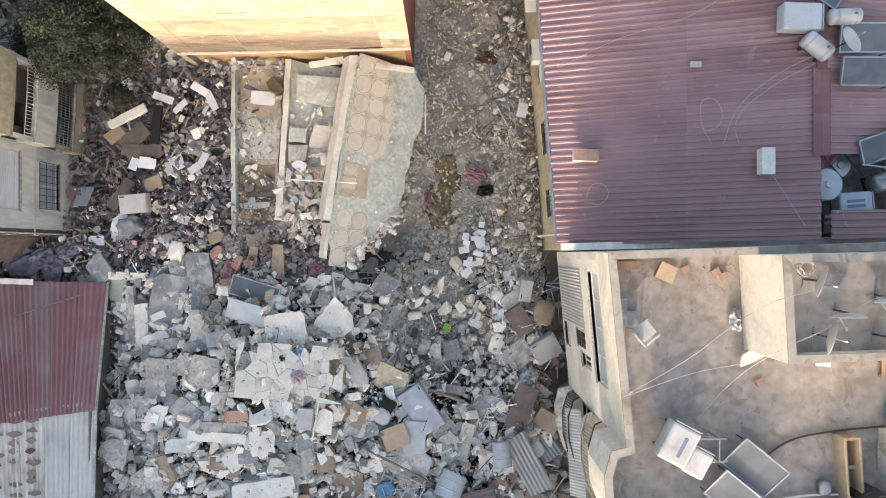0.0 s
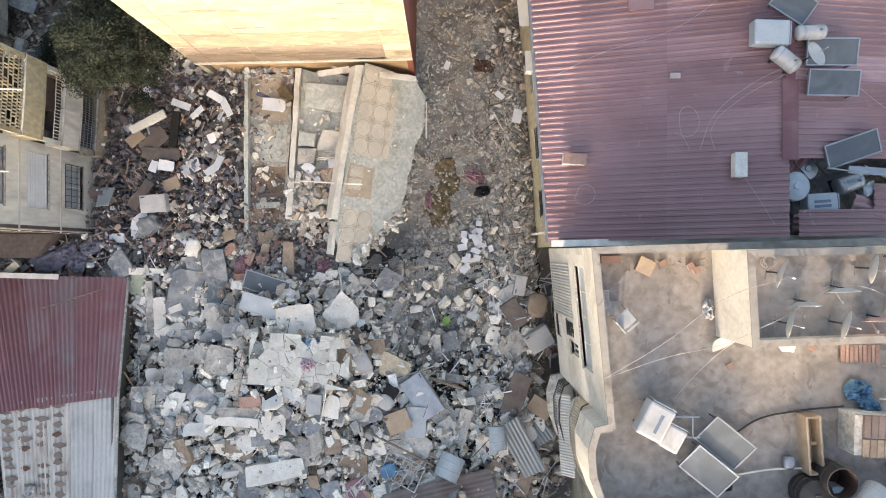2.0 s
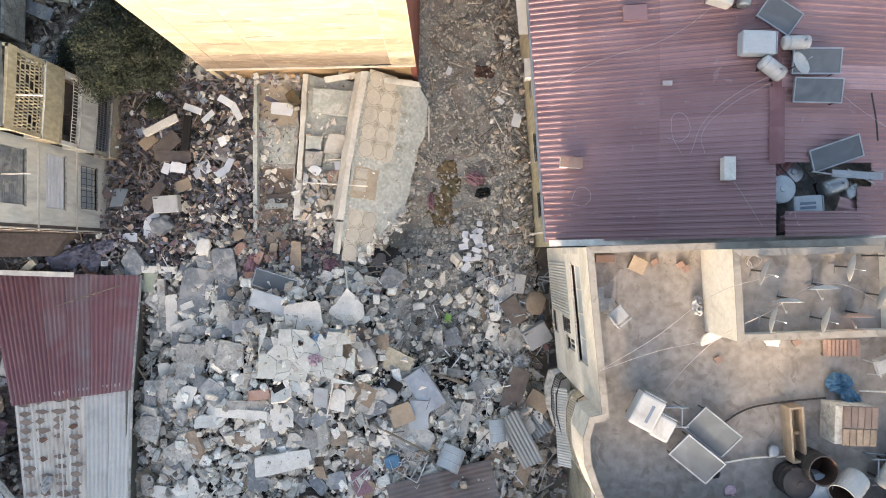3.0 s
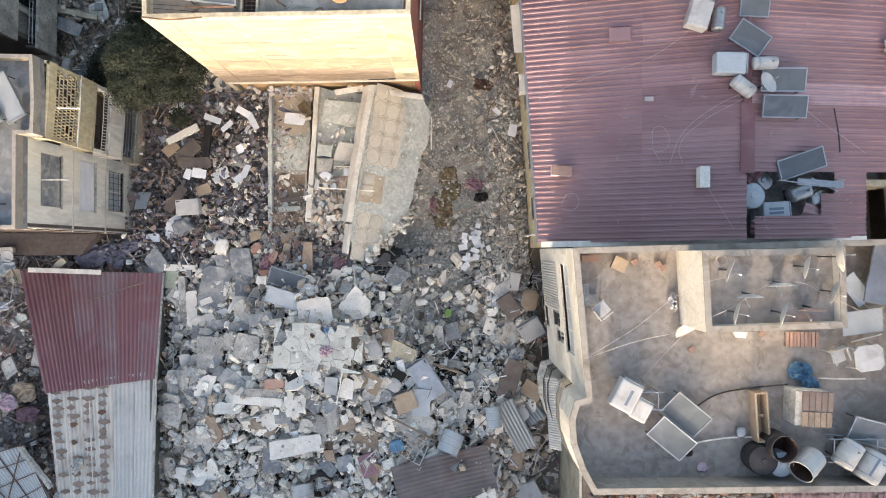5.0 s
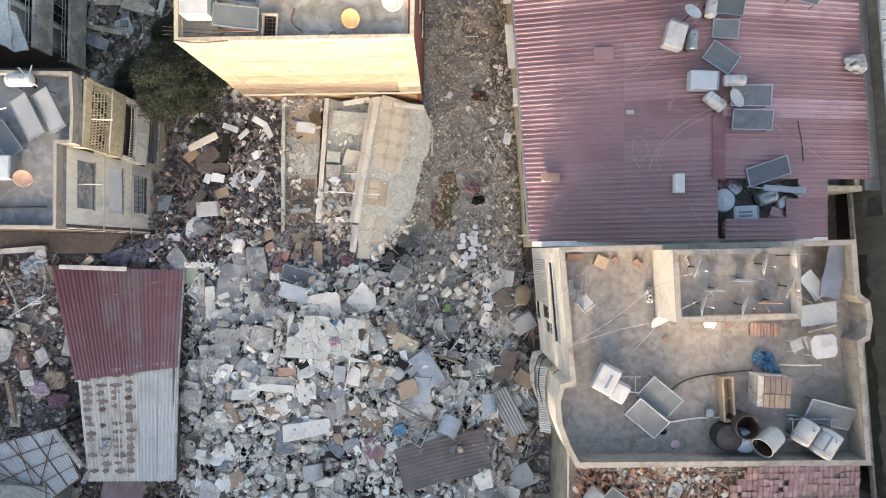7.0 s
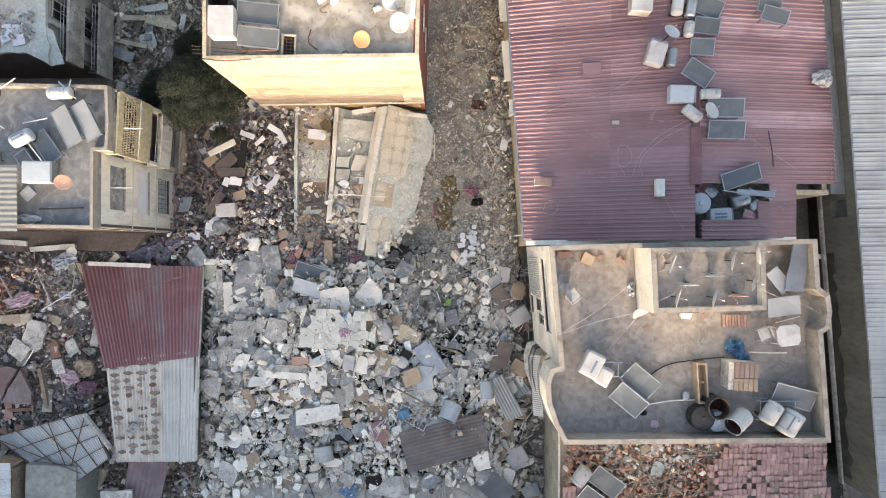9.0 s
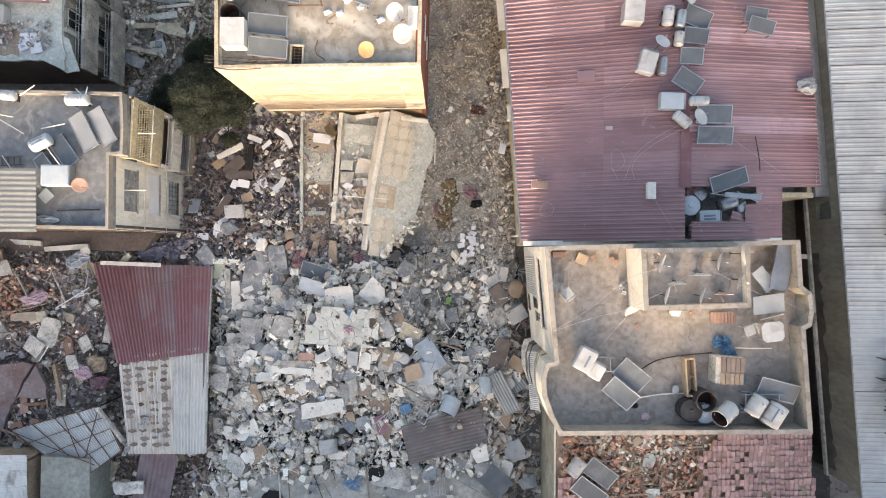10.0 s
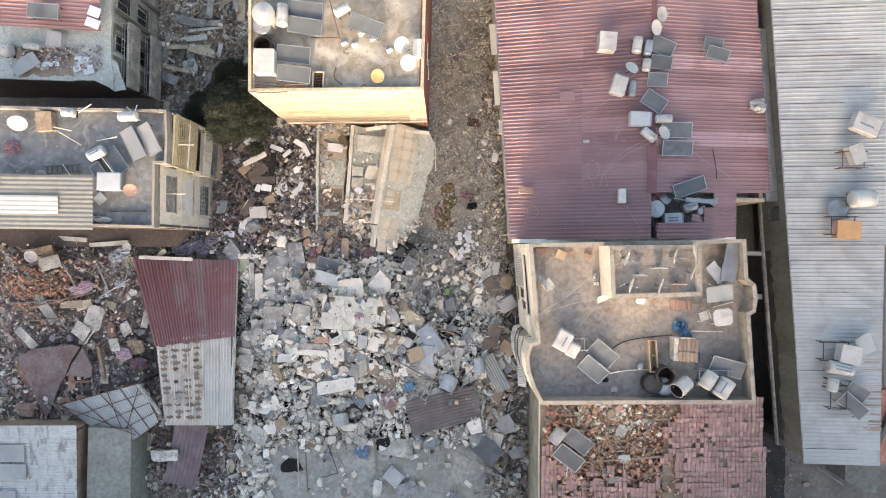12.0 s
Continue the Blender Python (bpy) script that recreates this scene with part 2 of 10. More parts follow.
TANWALL = mat("worn tan plaster", "a98f6c", "bba27f", 0.9, 0.9, 0.4, stain="8a7152", amount=0.7, stain_scale=0.7, stretch=(0.4, 1, 1.4))
PALESHEET = mat("pale fibre sheet", "73736f", "82827d", 0.8, 0.7, 0.15, stain="686761", amount=0.6, stain_scale=0.8)
# plaster coloured darker to carry the shade of side walls and recesses
SHADEWALL = mat("brown plaster, shade darkened in", "5d524b", "6b5f57", 0.9, 0.9, 0.4, stain="4d443e", amount=0.6, stain_scale=0.8)
DULLWALL = mat("dull grey render", "615e55", "6d6a61", 0.7, 0.9, 0.4, stain="4c4942", amount=0.7, stain_scale=0.5, stretch=(1, 1, 0.4))
RIDGERED = mat("deep red ridge sheet", "704c4e", "7d5859", 0.8, 0.6, 0.1, stain="8b6d6e", amount=0.7, stain_scale=0.8)
PALERED = mat("chalky red sheet metal", "a08385", "ab9091", 0.6, 0.55, 0.1, stain="8a686c", amount=0.9, stain_scale=0.6)
YDECK = mat("patchy roof screed", "8a8277", "a0978a", 0.5, 0.9, 0.5, stain="bdb6aa", amount=0.9, stain_scale=0.5, flecks="75644f", blotch="7d7460")
OCHRE = mat("dull ochre render", "b5a888", "c2b698", 0.9, 0.9, 0.3, stain="8f836b", amount=0.7, stain_scale=0.7, stretch=(1, 1, 0.5))
PINKWALL = mat("dull pink render", "a3705f", "b28171", 0.9, 0.9, 0.3, stain="8a5f50", amount=0.5)
PATCHMARK = mat("brown flaked patch", "736459", "85766b", 2.0, 0.85, 0.2, vary=0.15)
PALEGALV = mat("pale galvanised sheet", "b3b2ad", "c2c0ba", 0.5, 0.55, 0.1, metal=0.05, stain="979590", amount=0.6, stain_scale=0.6, vary=0.04)
STONES = mat("street stones", "99958c", "ada79e", 2.0, 0.95, 0.5, island="aba69c b9b4aa c3beb3 b1ab9f 9e988e bcb5aa cdc8bc b3ac9f a6a095 c0b9ad")
TARP = mat("blue grey tarpaulin", "5f6670", "6f7680", 1.5, 0.7, 0.3, stain="858b93", amount=0.5)
SLAT = mat("brown clay slat", "75655c", "86766c", 2.0, 0.8, 0.2, vary=0.15)
MAROONFLOOR = mat("maroon grey floor", "6f6261", "837776", 0.7, 0.9, 0.4, stain="5b3d36", amount=0.8, stain_scale=0.6, flecks="8f8684")
CLAYWALL = mat("orange brown clay wall", "80624f", "8f715e", 0.7, 0.9, 0.4, stain="695045", amount=0.7, stain_scale=0.8)
PLUMSHEET = mat("plum brown sheet", "6d5d60", "7d6c6f", 0.8, 0.6, 0.15, stain="8f8584", amount=0.7, stain_scale=0.9)
# alley ground coloured near black in place of the narrow alley's shade
ALLEYSHADE = mat("ground darkened for alley shade", "413e3c", "4e4b48", 0.8, 0.9, 0.6, stain="595550", amount=0.6, stain_scale=0.5)
# bed colour kept very dark: the shade between blocks is painted in
DARKBED = mat("dark bed with gap shade painted in", "3a3835", "4b4845", 0.9, 0.95, 0.9, stain="302e2b", amount=0.6, stain_scale=0.6, flecks="65625e")
PALESLAB = mat("pale dusty concrete", "b3b6ae", "c0c2ba", 1.0, 0.92, 0.5, stain="979b92", amount=0.7, stain_scale=0.7, blotch="a6a49b")
TANPAINT = mat("tan floor paint", "ab9c86", "b6a892", 1.0, 0.8, 0.2, stain="a39d92", amount=0.9, stain_scale=1.1, blotch="9a8f80")
GREENCONC = mat("grey green concrete", "86877f", "94958c", 0.6, 0.9, 0.3, stain="6b6a61", amount=0.5, stain_scale=0.4)
# darker copies of clutter and rubble: the yard's shade is in their colours
YARDCLUTTER = mat("household clutter darkened for yard shade", "767171", "817c7c", 2.0, 0.85, 0.3, island="8a868e 6e6b6c 545660 767272 403738 7f7b80 352d2b 8f8e96 5c5963 6a5e56 363640 7b7677 8a888f 7e5e46 503c3e 6e737e a5a2a4 b8b5b6 998370 836364")
YARDRUBBLE = mat("yard rubble darkened for shade", "767170", "86807d", 2.0, 0.95, 0.5, island="5e5956 726c6a 7d7876 8d8786 433e3c 6b6460 999593 787371 625c59 766760 827d7b 806c68 322c2a 898890 a8a19e")
DUSTPANEL = mat("dust covered collector glass", "777a7d", "888a8c", 0.8, 0.5, 0.05, stain="928f8c", amount=0.6, stain_scale=0.8)

# ---- builders ----
def part(name, bm, material, parent=None, label="", m=None):
    """Links a bmesh (or a ready mesh) as one mesh object under a thing or a part."""
    if isinstance(bm, bmesh.types.BMesh):
        me = bpy.data.meshes.new(name)
        bm.normal_update()
        bm.to_mesh(me)
        bm.free()
        me.materials.append(material)
    else:
        me = bm
    ob = new(name, me)
    if parent:
        ob.parent = parent
    if m is not None:
        ob.matrix_local = m
    if label:
        ob["label"] = label
    return ob


def thing(name, label, category, m=None, group="", kind=""):
    e = new(name)
    e.empty_display_size = 0.2
    if m is not None:
        e.matrix_basis = m
    return tagged(e, label, category, group, kind)


def solid(name, bm, material, label, category, m=None, group="", kind=""):
    """A thing of one mesh."""
    ob = part(name, bm, material)
    if m is not None:
        ob.matrix_basis = m
    return tagged(ob, label, category, group, kind)


def box(x0, x1, y0, y1, z0, z1, bev=0.0, bm=None):
    bm = bm or bmesh.new()
    r = bmesh.ops.create_cube(bm, size=1, matrix=Matrix.Translation(((x0 + x1) / 2, (y0 + y1) / 2, (z0 + z1) / 2)) @ Matrix.Diagonal((x1 - x0, y1 - y0, z1 - z0, 1)))
    if bev:
        vs = set(r["verts"])
        bmesh.ops.bevel(bm, geom=[e for e in bm.edges if e.verts[0] in vs], offset=bev, segments=2, affect="EDGES", profile=0.6)
    return bm


def prism(poly, z0, z1, bm=None, bev=0.0):
    """Upright prism over a polygon, counter-clockwise."""
    bm = bm or bmesh.new()
    a = [bm.verts.new((x, y, z0)) for x, y in poly]
    b = [bm.verts.new((x, y, z1)) for x, y in poly]
    n = len(poly)
    bm.faces.new(a[::-1])
    top = bm.faces.new(b)
    for k in range(n):
        bm.faces.new((a[k], a[(k + 1) % n], b[(k + 1) % n], b[k]))
    if bev:
        bmesh.ops.bevel(bm, geom=list(top.edges), offset=bev, segments=1, affect="EDGES")
    return bm


def tube(points, r, seg=6, bm=None, r2=None):
    """A round bar along points."""
    bm = bm or bmesh.new()
    pts = [Vector(p) for p in points]
    rings = []
    for k, p in enumerate(pts):
        d = (pts[min(k + 1, len(pts) - 1)] - pts[max(k - 1, 0)]).normalized()
        u = d.cross(Vector((0.01, 0.02, 1)) if abs(d.z) < 0.95 else Vector((1, 0, 0))).normalized()
        v = d.cross(u)
        q = r if r2 is None else r + (r2 - r) * k / max(1, len(pts) - 1)
        rings.append([bm.verts.new(p + (u * math.cos(a) + v * math.sin(a)) * q) for a in [2 * math.pi * i / seg for i in range(seg)]])
    for a, b in zip(rings, rings[1:]):
        for i in range(seg):
            bm.faces.new((a[i], a[(i + 1) % seg], b[(i + 1) % seg], b[i]))
    bm.faces.new(rings[0][::-1])
    bm.faces.new(rings[-1])
    return bm


def lathe(profile, seg=20, bm=None, m=None):
    """A turned shape from (radius, height) pairs; open where the radius is not nought."""
    bm = bm or bmesh.new()
    rings = []
    for r, z in profile:
        if r < 1e-4:
            rings.append([bm.verts.new((0, 0, z))])
        else:
            rings.append([bm.verts.new((r * math.cos(2 * math.pi * i / seg), r * math.sin(2 * math.pi * i / seg), z)) for i in range(seg)])
    for a, b in zip(rings, rings[1:]):
        for i in range(seg):
            j = (i + 1) % seg
            if len(a) == 1 and len(b) > 1:
                bm.faces.new((a[0], b[j], b[i]))
            elif len(b) == 1 and len(a) > 1:
                bm.faces.new((a[i], a[j], b[0]))
            elif len(a) > 1:
                bm.faces.new((a[i], a[j], b[j], b[i]))
    if m is not None:
        bmesh.ops.transform(bm, matrix=m, verts=bm.verts)
    bmesh.ops.recalc_face_normals(bm, faces=bm.faces)
    return bm


def bars(pairs, r, seg=5):
    bm = bmesh.new()
    for a, b in pairs:
        tube((a, b), r, seg, bm)
    return bm


def jag(poly, amp, seed, n=5):
    """The polygon with broken, uneven edges."""
    rnd = random.Random(seed)
    out = []
    for k in range(len(poly)):
        a, b = Vector(poly[k]), Vector(poly[(k + 1) % len(poly)])
        m = max(1, min(n, int((b - a).length / 0.3)))
        nn = Vector((-(b - a).y, (b - a).x)).normalized()
        for i in range(m):
            p = a.lerp(b, i / m) + nn * rnd.uniform(-0.2, 1) * (amp if i else amp * 0.3)
            out.append((p.x, p.y))
    return out


def walling(p0, p1, z0, z1, thick, holes=()):
    """A straight wall from p0 to p1, thick to the left of that way, with openings (from, to, bottom, top) cut through."""
    p0, p1 = Vector((*p0, 0)), Vector((*p1, 0))
    d = p1 - p0
    n = Vector((-d.y, d.x, 0)).normalized() * thick
    ln = d.length
    d.normalize()
    us = sorted({0, ln, *[h[0] for h in holes], *[h[1] for h in holes]})
    zs = sorted({z0, z1, *[h[2] for h in holes], *[h[3] for h in holes]})
    bm = bmesh.new()
    made = {}

    def vert(i, k, s):
        if (i, k, s) not in made:
            p = p0 + d * us[i] + n * s
            made[i, k, s] = bm.verts.new((p.x, p.y, zs[k]))
        return made[i, k, s]

    def full(i, k):
        if not (0 <= i < len(us) - 1 and 0 <= k < len(zs) - 1):
            return False
        u, z = (us[i] + us[i + 1]) / 2, (zs[k] + zs[k + 1]) / 2
        return not any(h[0] < u < h[1] and h[2] < z < h[3] for h in holes)

    for i in range(len(us) - 1):
        for k in range(len(zs) - 1):
            if not full(i, k):
                continue
            bm.faces.new((vert(i, k, 0), vert(i + 1, k, 0), vert(i + 1, k + 1, 0), vert(i, k + 1, 0)))
            bm.faces.new((vert(i + 1, k, 1), vert(i, k, 1), vert(i, k + 1, 1), vert(i + 1, k + 1, 1)))
            for di, dk, a, b in ((-1, 0, (i, k + 1), (i, k)), (1, 0, (i + 1, k), (i + 1, k + 1)), (0, -1, (i, k), (i + 1, k)), (0, 1, (i + 1, k + 1), (i, k + 1))):
                if not full(i + di, k + dk):
                    bm.faces.new((vert(*b, 0), vert(*a, 0), vert(*a, 1), vert(*b, 1)))
    bmesh.ops.recalc_face_normals(bm, faces=bm.faces)
    return bm


def on_wall(p0, p1, u, z, out=0.0):
    """The pose of a thing on a wall: x along the wall, y into it, z up."""
    d = (Vector((*p1, 0)) - Vector((*p0, 0))).normalized()
    n = Vector((d.y, -d.x, 0))
    p = Vector((*p0, 0)) + d * u + n * out
    return Matrix.Translation((p.x, p.y, z)) @ Matrix.Rotation(math.atan2(d.y, d.x), 4, "Z")


def window(parent, m, w, h, shutter=None, grille=False, panes=2, glazing=None):
    """A window set in an opening: frame, panes, sill, and a roller shutter or a grille where there is one."""
    f = 0.05
    bm = box(0, w, 0.08, 0.14, 0, f)
    for b in ((0, w, h - f, h), (0, f, f, h - f), (w - f, w, f, h - f)):
        box(b[0], b[1], 0.08, 0.14, b[2], b[3], 0, bm)
    for k in range(1, panes):
        box(w * k / panes - f / 2, w * k / panes + f / 2, 0.085, 0.135, f, h - f, 0, bm)
    win = part("window", bm, WHITE, parent, "", m)
    for k in range(panes):
        part("pane", box(w * k / panes + 0.03, w * (k + 1) / panes - 0.03, 0.105, 0.115, f, h - f), glazing or GLASS, win)
    part("sill", box(-0.06, w + 0.06, -0.06, 0.08, -0.05, 0.0), CONCRETE, win)
    if shutter:
        n = int(h / 0.09)
        bm = bmesh.new()
        prof = []
        for k in range(n):
            prof += [(0.05, h * k / n), (0.025, h * (k + 0.2) / n), (0.025, h * (k + 0.8) / n)]
        prof += [(0.05, h), (0.06, h), (0.06, 0.0)]
        ends = [[bm.verts.new((x, a, b)) for a, b in prof] for x in (0.02, w - 0.02)]
        m2 = len(prof)
        for i in range(m2):
            bm.faces.new((ends[0][i], ends[0][(i + 1) % m2], ends[1][(i + 1) % m2], ends[1][i]))
        part("roller_shutter", bm, shutter, win)
    if grille:
        ps = [((w * k / 7, -0.03, 0), (w * k / 7, -0.03, h)) for k in range(8)] + [((0, -0.03, h * k / 3), (w, -0.03, h * k / 3)) for k in range(4)]
        part("grille", bars(ps, 0.012), DARKSTEEL, win)
    return win


def sheet_mesh(name, width, length, pitch, depth, material, wave=False, warp=0.0, seed=0):
    """A profiled metal sheet: ribs along x, side by side along y; it has a thickness."""
    rnd = random.Random(seed)
    prof = []
    n = max(1, round(width / pitch))
    p = width / n
    for k in range(n):
        if wave:
            prof += [((k + i / 6) * p, depth * 0.5 * (1 - math.cos(2 * math.pi * i / 6))) for i in range(6)]
        else:
            prof += [(k * p, 0), ((k + 0.5) * p, 0), ((k + 0.62) * p, depth), ((k + 0.88) * p, depth)]
    prof.append((n * p, 0))
    cuts = 6 if warp else 1
    vs, fs = [], []
    m = len(prof)
    for lay in (0, -0.006):
        for c in range(cuts + 1):
            x = length * c / cuts
            for y, z in prof:
                vs.append((x, y, z + lay + (warp * math.sin(3.1 * c / cuts + seed) * math.sin(2.2 * y / width + seed * 1.7) if warp else 0)))
    half = m * (cuts + 1)
    for c in range(cuts):
        for i in range(m - 1):
            a, b = c * m + i, c * m + i + 1
            fs.append((a, a + m, b + m, b))
            fs.append((half + a, half + b, half + b + m, half + a + m))
    for i in range(m - 1):
        fs.append((i, i + 1, half + i + 1, half + i))
        e = cuts * m + i
        fs.append((e + 1, e, half + e, half + e + 1))
    for c in range(cuts):
        a, b = c * m, (c + 1) * m
        fs.append((b, a, half + a, half + b))
        a, b = a + m - 1, b + m - 1
        fs.append((a, b, half + b, half + a))
    me = bpy.data.meshes.new(name)
    me.from_pydata(vs, [], fs)
    me.materials.append(material)
    return me


def axes(o, x, y):
    """A pose at o with its x axis towards x, and y in the plane of the second."""
    o, x, y = Vector(o), Vector(x).normalized(), Vector(y)
    z = x.cross(y).normalized()
    y = z.cross(x)
    return Matrix(((x.x, y.x, z.x, o.x), (x.y, y.y, z.y, o.y), (x.z, y.z, z.z, o.z), (0, 0, 0, 1)))


def bump2(x, y, cx, cy, rx, ry):
    return math.exp(-((x - cx) / rx) ** 2 - ((y - cy) / ry) ** 2)


def step01(v, a, b):
    t = min(1, max(0, (v - a) / (b - a)))
    return t * t * (3 - 2 * t)


def heap(x, y):
    """The height of the heaped rubble over the street."""
    h = 0.15 + 2.7 * bump2(x, y, -6.2, -3.8, 5.0, 3.6)
    h += 1.6 * step01(-y, 3, 8) * step01(x, -17, -12) * step01(-x, -5.5, -2)
    h += 1.2 * step01(-x, 7, 10) * step01(y, -2, 2) * (1 - 0.95 * step01(-x, 12.2, 14.6))
    h += 0.9 * bump2(x, y, -4.5, 4.5, 4, 5)
    h += 1.3 * bump2(x, y, 3.6, 1.5, 1.3, 9)
    h += 1.0 * step01(-x, 19, 23) * step01(-y, -1, 2)
    h -= 0.9 * bump2(x, y, -1.7, 0.6, 1.2, 1.3)
    return h


def uneven(x, y, f=1.0):
    return noise.fractal(Vector((x * f, y * f, 3.7)), 0.8, 2.1, 4)

# ---- ground ----
def ground_sheet():
    fine = np.arange(-34, 34.01, 0.34)
    far = [-900, -300, -120, -70, -48, -40]
    xs = np.array([*far, *fine, *[-v for v in far[::-1]]])
    n = len(xs)
    vs = []
    for y in xs:
        for x in xs:
            z = heap(x, y) - 0.1 + (0.16 * uneven(x, y, 0.8) + 0.06 * uneven(x, y, 3.1) if abs(x) < 36 and abs(y) < 36 else 0)
            z -= 0.6 * step01(x, -14, -13) * step01(-x, -4, -3) * step01(-y, 0.5, 2) + 0.6 * step01(x, -15.6, -14.6) * step01(-x, 9.2, 10.2) * step01(y, -1, 0) * step01(-y, -7.3, -6.3)
            vs.append((x, y, z))
    fs = [(j * n + i, j * n + i + 1, (j + 1) * n + i + 1, (j + 1) * n + i) for j in range(n - 1) for i in range(n - 1)]
    me = bpy.data.meshes.new("ground")
    me.from_pydata(vs, [], fs)
    me.materials.append(EARTH)
    me.materials.append(ALLEYSHADE)
    # ground cells in the alley take the colour with shade painted in
    me.polygons.foreach_set("material_index", [int(15.7 < xs[k % (n - 1)] < 24 and -24 < xs[k // (n - 1)] < 3) for k in range(len(fs))])
    me.polygons.foreach_set("use_smooth", [True] * len(fs))
    return tagged(new("ground", me), "grey brown dusty earth strewn with fine rubble", "ground", kind="structure")


ground_sheet()

# ---- flat-roofed house ----
RB = [(4.42, 0.07), (4.9, -5.05), (4.5, -5.15), (4.32, -5.8), (4.38, -6.6), (4.7, -7.5), (5.14, -8.3), (16.35, -8.12),
      (15.98, -3.5), (16.25, -3.35), (16.36, -2.6), (16.25, -1.9), (15.85, -1.6), (15.7, 0.44)]
DECK_Z, PARAPET_Z = 9.6, 10.55


def inward(poly, d):
    """The polygon (counter-clockwise) drawn in by d."""
    out = []
    n = len(poly)
    for k in range(n):
        a, b, c = Vector(poly[k - 1]), Vector(poly[k]), Vector(poly[(k + 1) % n])
        u, v = (b - a).normalized(), (c - b).normalized()
        nn = Vector((-u.y, u.x)) + Vector((-v.y, v.x))
        nn.normalize()
        out.append(tuple(b + nn * d / max(0.4, nn.dot(Vector((-u.y, u.x))))))
    return out


def flat_house():
    h = thing("apartment_house", "cream rendered apartment house with a flat parapeted roof", "house")
    part("roof_deck", prism(inward(RB, 0.1), DECK_Z - 0.3, DECK_Z), DECK, h, "stained grey screed roof deck")
    n = len(RB)
    inner = inward(RB, 0.15)
    for k in range(n):
        a, b, c, d = RB[k], RB[(k + 1) % n], inner[(k + 1) % n], inner[k]
        part("parapet", prism([a, b, c, d], DECK_Z - 0.3, PARAPET_Z), CREAM if k < 6 else PARAPET, h)
        A = Vector(a) + (Vector(a) - Vector(d)) * 0.2
        B = Vector(b) + (Vector(b) - Vector(c)) * 0.2
        C = Vector(c) + (Vector(c) - Vector(b)) * 0.2
        D = Vector(d) + (Vector(d) - Vector(a)) * 0.2
        part("coping", prism([tuple(A), tuple(B), tuple(C), tuple(D)], PARAPET_Z, PARAPET_Z + 0.06), PARAPET, h)
    # the upper floors overhang the lowest one
    west = [(0.6, 3.95, 8.05, 9.2), (2.65, 3.15, 5.9, 6.9), (3.35, 3.8, 6.3, 7.4), (2.6, 3.5, 3.7, 4.5)]
    part("wall", walling(RB[0], RB[1], 3.5, DECK_Z - 0.3, 0.22, west), CREAM, h)
    for u0, u1, z0, z1 in west:
        window(h, on_wall(RB[0], RB[1], u0, z0), u1 - u0, z1 - z0, None, u0 == 2.65, 4 if u1 - u0 > 3 else 2, PALEBLUE if u1 - u0 > 3 or u0 == 2.6 else None)
    for k in range(1, n):
        holes = []
        ln = (Vector(RB[(k + 1) % n]) - Vector(RB[k])).length
        if ln > 3.5 and k < n - 1:
            holes = [(u, u + 1.2, z, z + 1.3) for u in np.arange(0.8, ln - 1.6, 2.4) for z in (4.6, 7.4)]
        part("wall", walling(RB[k], RB[(k + 1) % n], 8.7 if k < 6 else 3.5, DECK_Z - 0.3, 0.22, holes), CREAM, h)
        for u0, u1, z0, z1 in holes:
            window(h, on_wall(RB[k], RB[(k + 1) % n], u0, z0), u1 - u0, z1 - z0)
    # the corner is set back behind its balconies
    back = [(0.7, 1.6, z, z + 2.0) for z in (3.6, 6.6)] + [(2.2, 3.0, z + 0.8, z + 2.0) for z in (3.6, 6.6)]
    part("wall", walling((5.35, -5.0), (5.62, -8.2), 3.5, DECK_Z - 0.3, 0.22, back), OLDCREAM, h, "wall behind the balconies")
    for u0, u1, z0, z1 in back:
        window(h, on_wall((5.35, -5.0), (5.62, -8.2), u0, z0), u1 - u0, z1 - z0)
    low = inward(RB, 0.7)
    part("ground_floor_wall", prism(low, -0.3, 3.3), OLDCREAM, h)
    part("floor_slab", prism(inward(RB, 0.02), 3.3, 3.5), CONCRETE, h)
    part("floor_slab", prism(inward(RB, 0.3), 6.4, 6.6), CONCRETE, h)
    # curved balconies on the south-west corner, with bowed iron bars
    for z in (3.5, 6.5):
        ring = [(5.12, -5.12), (4.78, -5.3), (4.6, -5.9), (4.62, -6.7), (4.85, -7.6), (5.25, -8.3)]
        slab = prism([*ring[1:], (5.5, -8.25), (5.35, -5.05)], z, z + 0.14)
        bal = part("balcony", slab, CREAM, h)
        pts = []
        for (x0, y0), (x1, y1) in zip(ring, ring[1:]):
            for i in range(7):
                f = i / 7
                pts.append((x0 + (x1 - x0) * f, y0 + (y1 - y0) * f))
        for x, y in pts:
            part("baluster", tube(((x, y, z + 0.14), (x - 0.1, y, z + 0.6), (x, y, z + 1.2)), 0.016, 5), OLDCREAM if z > 5 else DARKSTEEL, bal)
        part("handrail", tube([(x, y, z + 1.2) for x, y in pts], 0.025, 6), DARKSTEEL, bal, "iron handrail")
    # roller awning of ribbed sheet over the window by the street corner
    part("cladding", sheet_mesh("cladding", 2.0, 3.0, 0.11, 0.035, PALEGALV, True), None, h, "ribbed white sheet cladding over a window", axes((4.59, -2.45, 4.0), (0.02, 0, 1), (-0.093, 0.995, 0)))
    part("awning", sheet_mesh("awning", 3.2, 0.62, 0.11, 0.035, PALEGALV, True), None, h, "", axes((4.72, -8.8, 4.55), (0.5, 0.03, 0.45), (-0.06, 1, 0)))
    # stair hut, roofed, with low kerbs round its top
    hut = [(8.3, 0.02), (8.45, -2.62), (13.0, -2.45), (12.9, 0.14)]
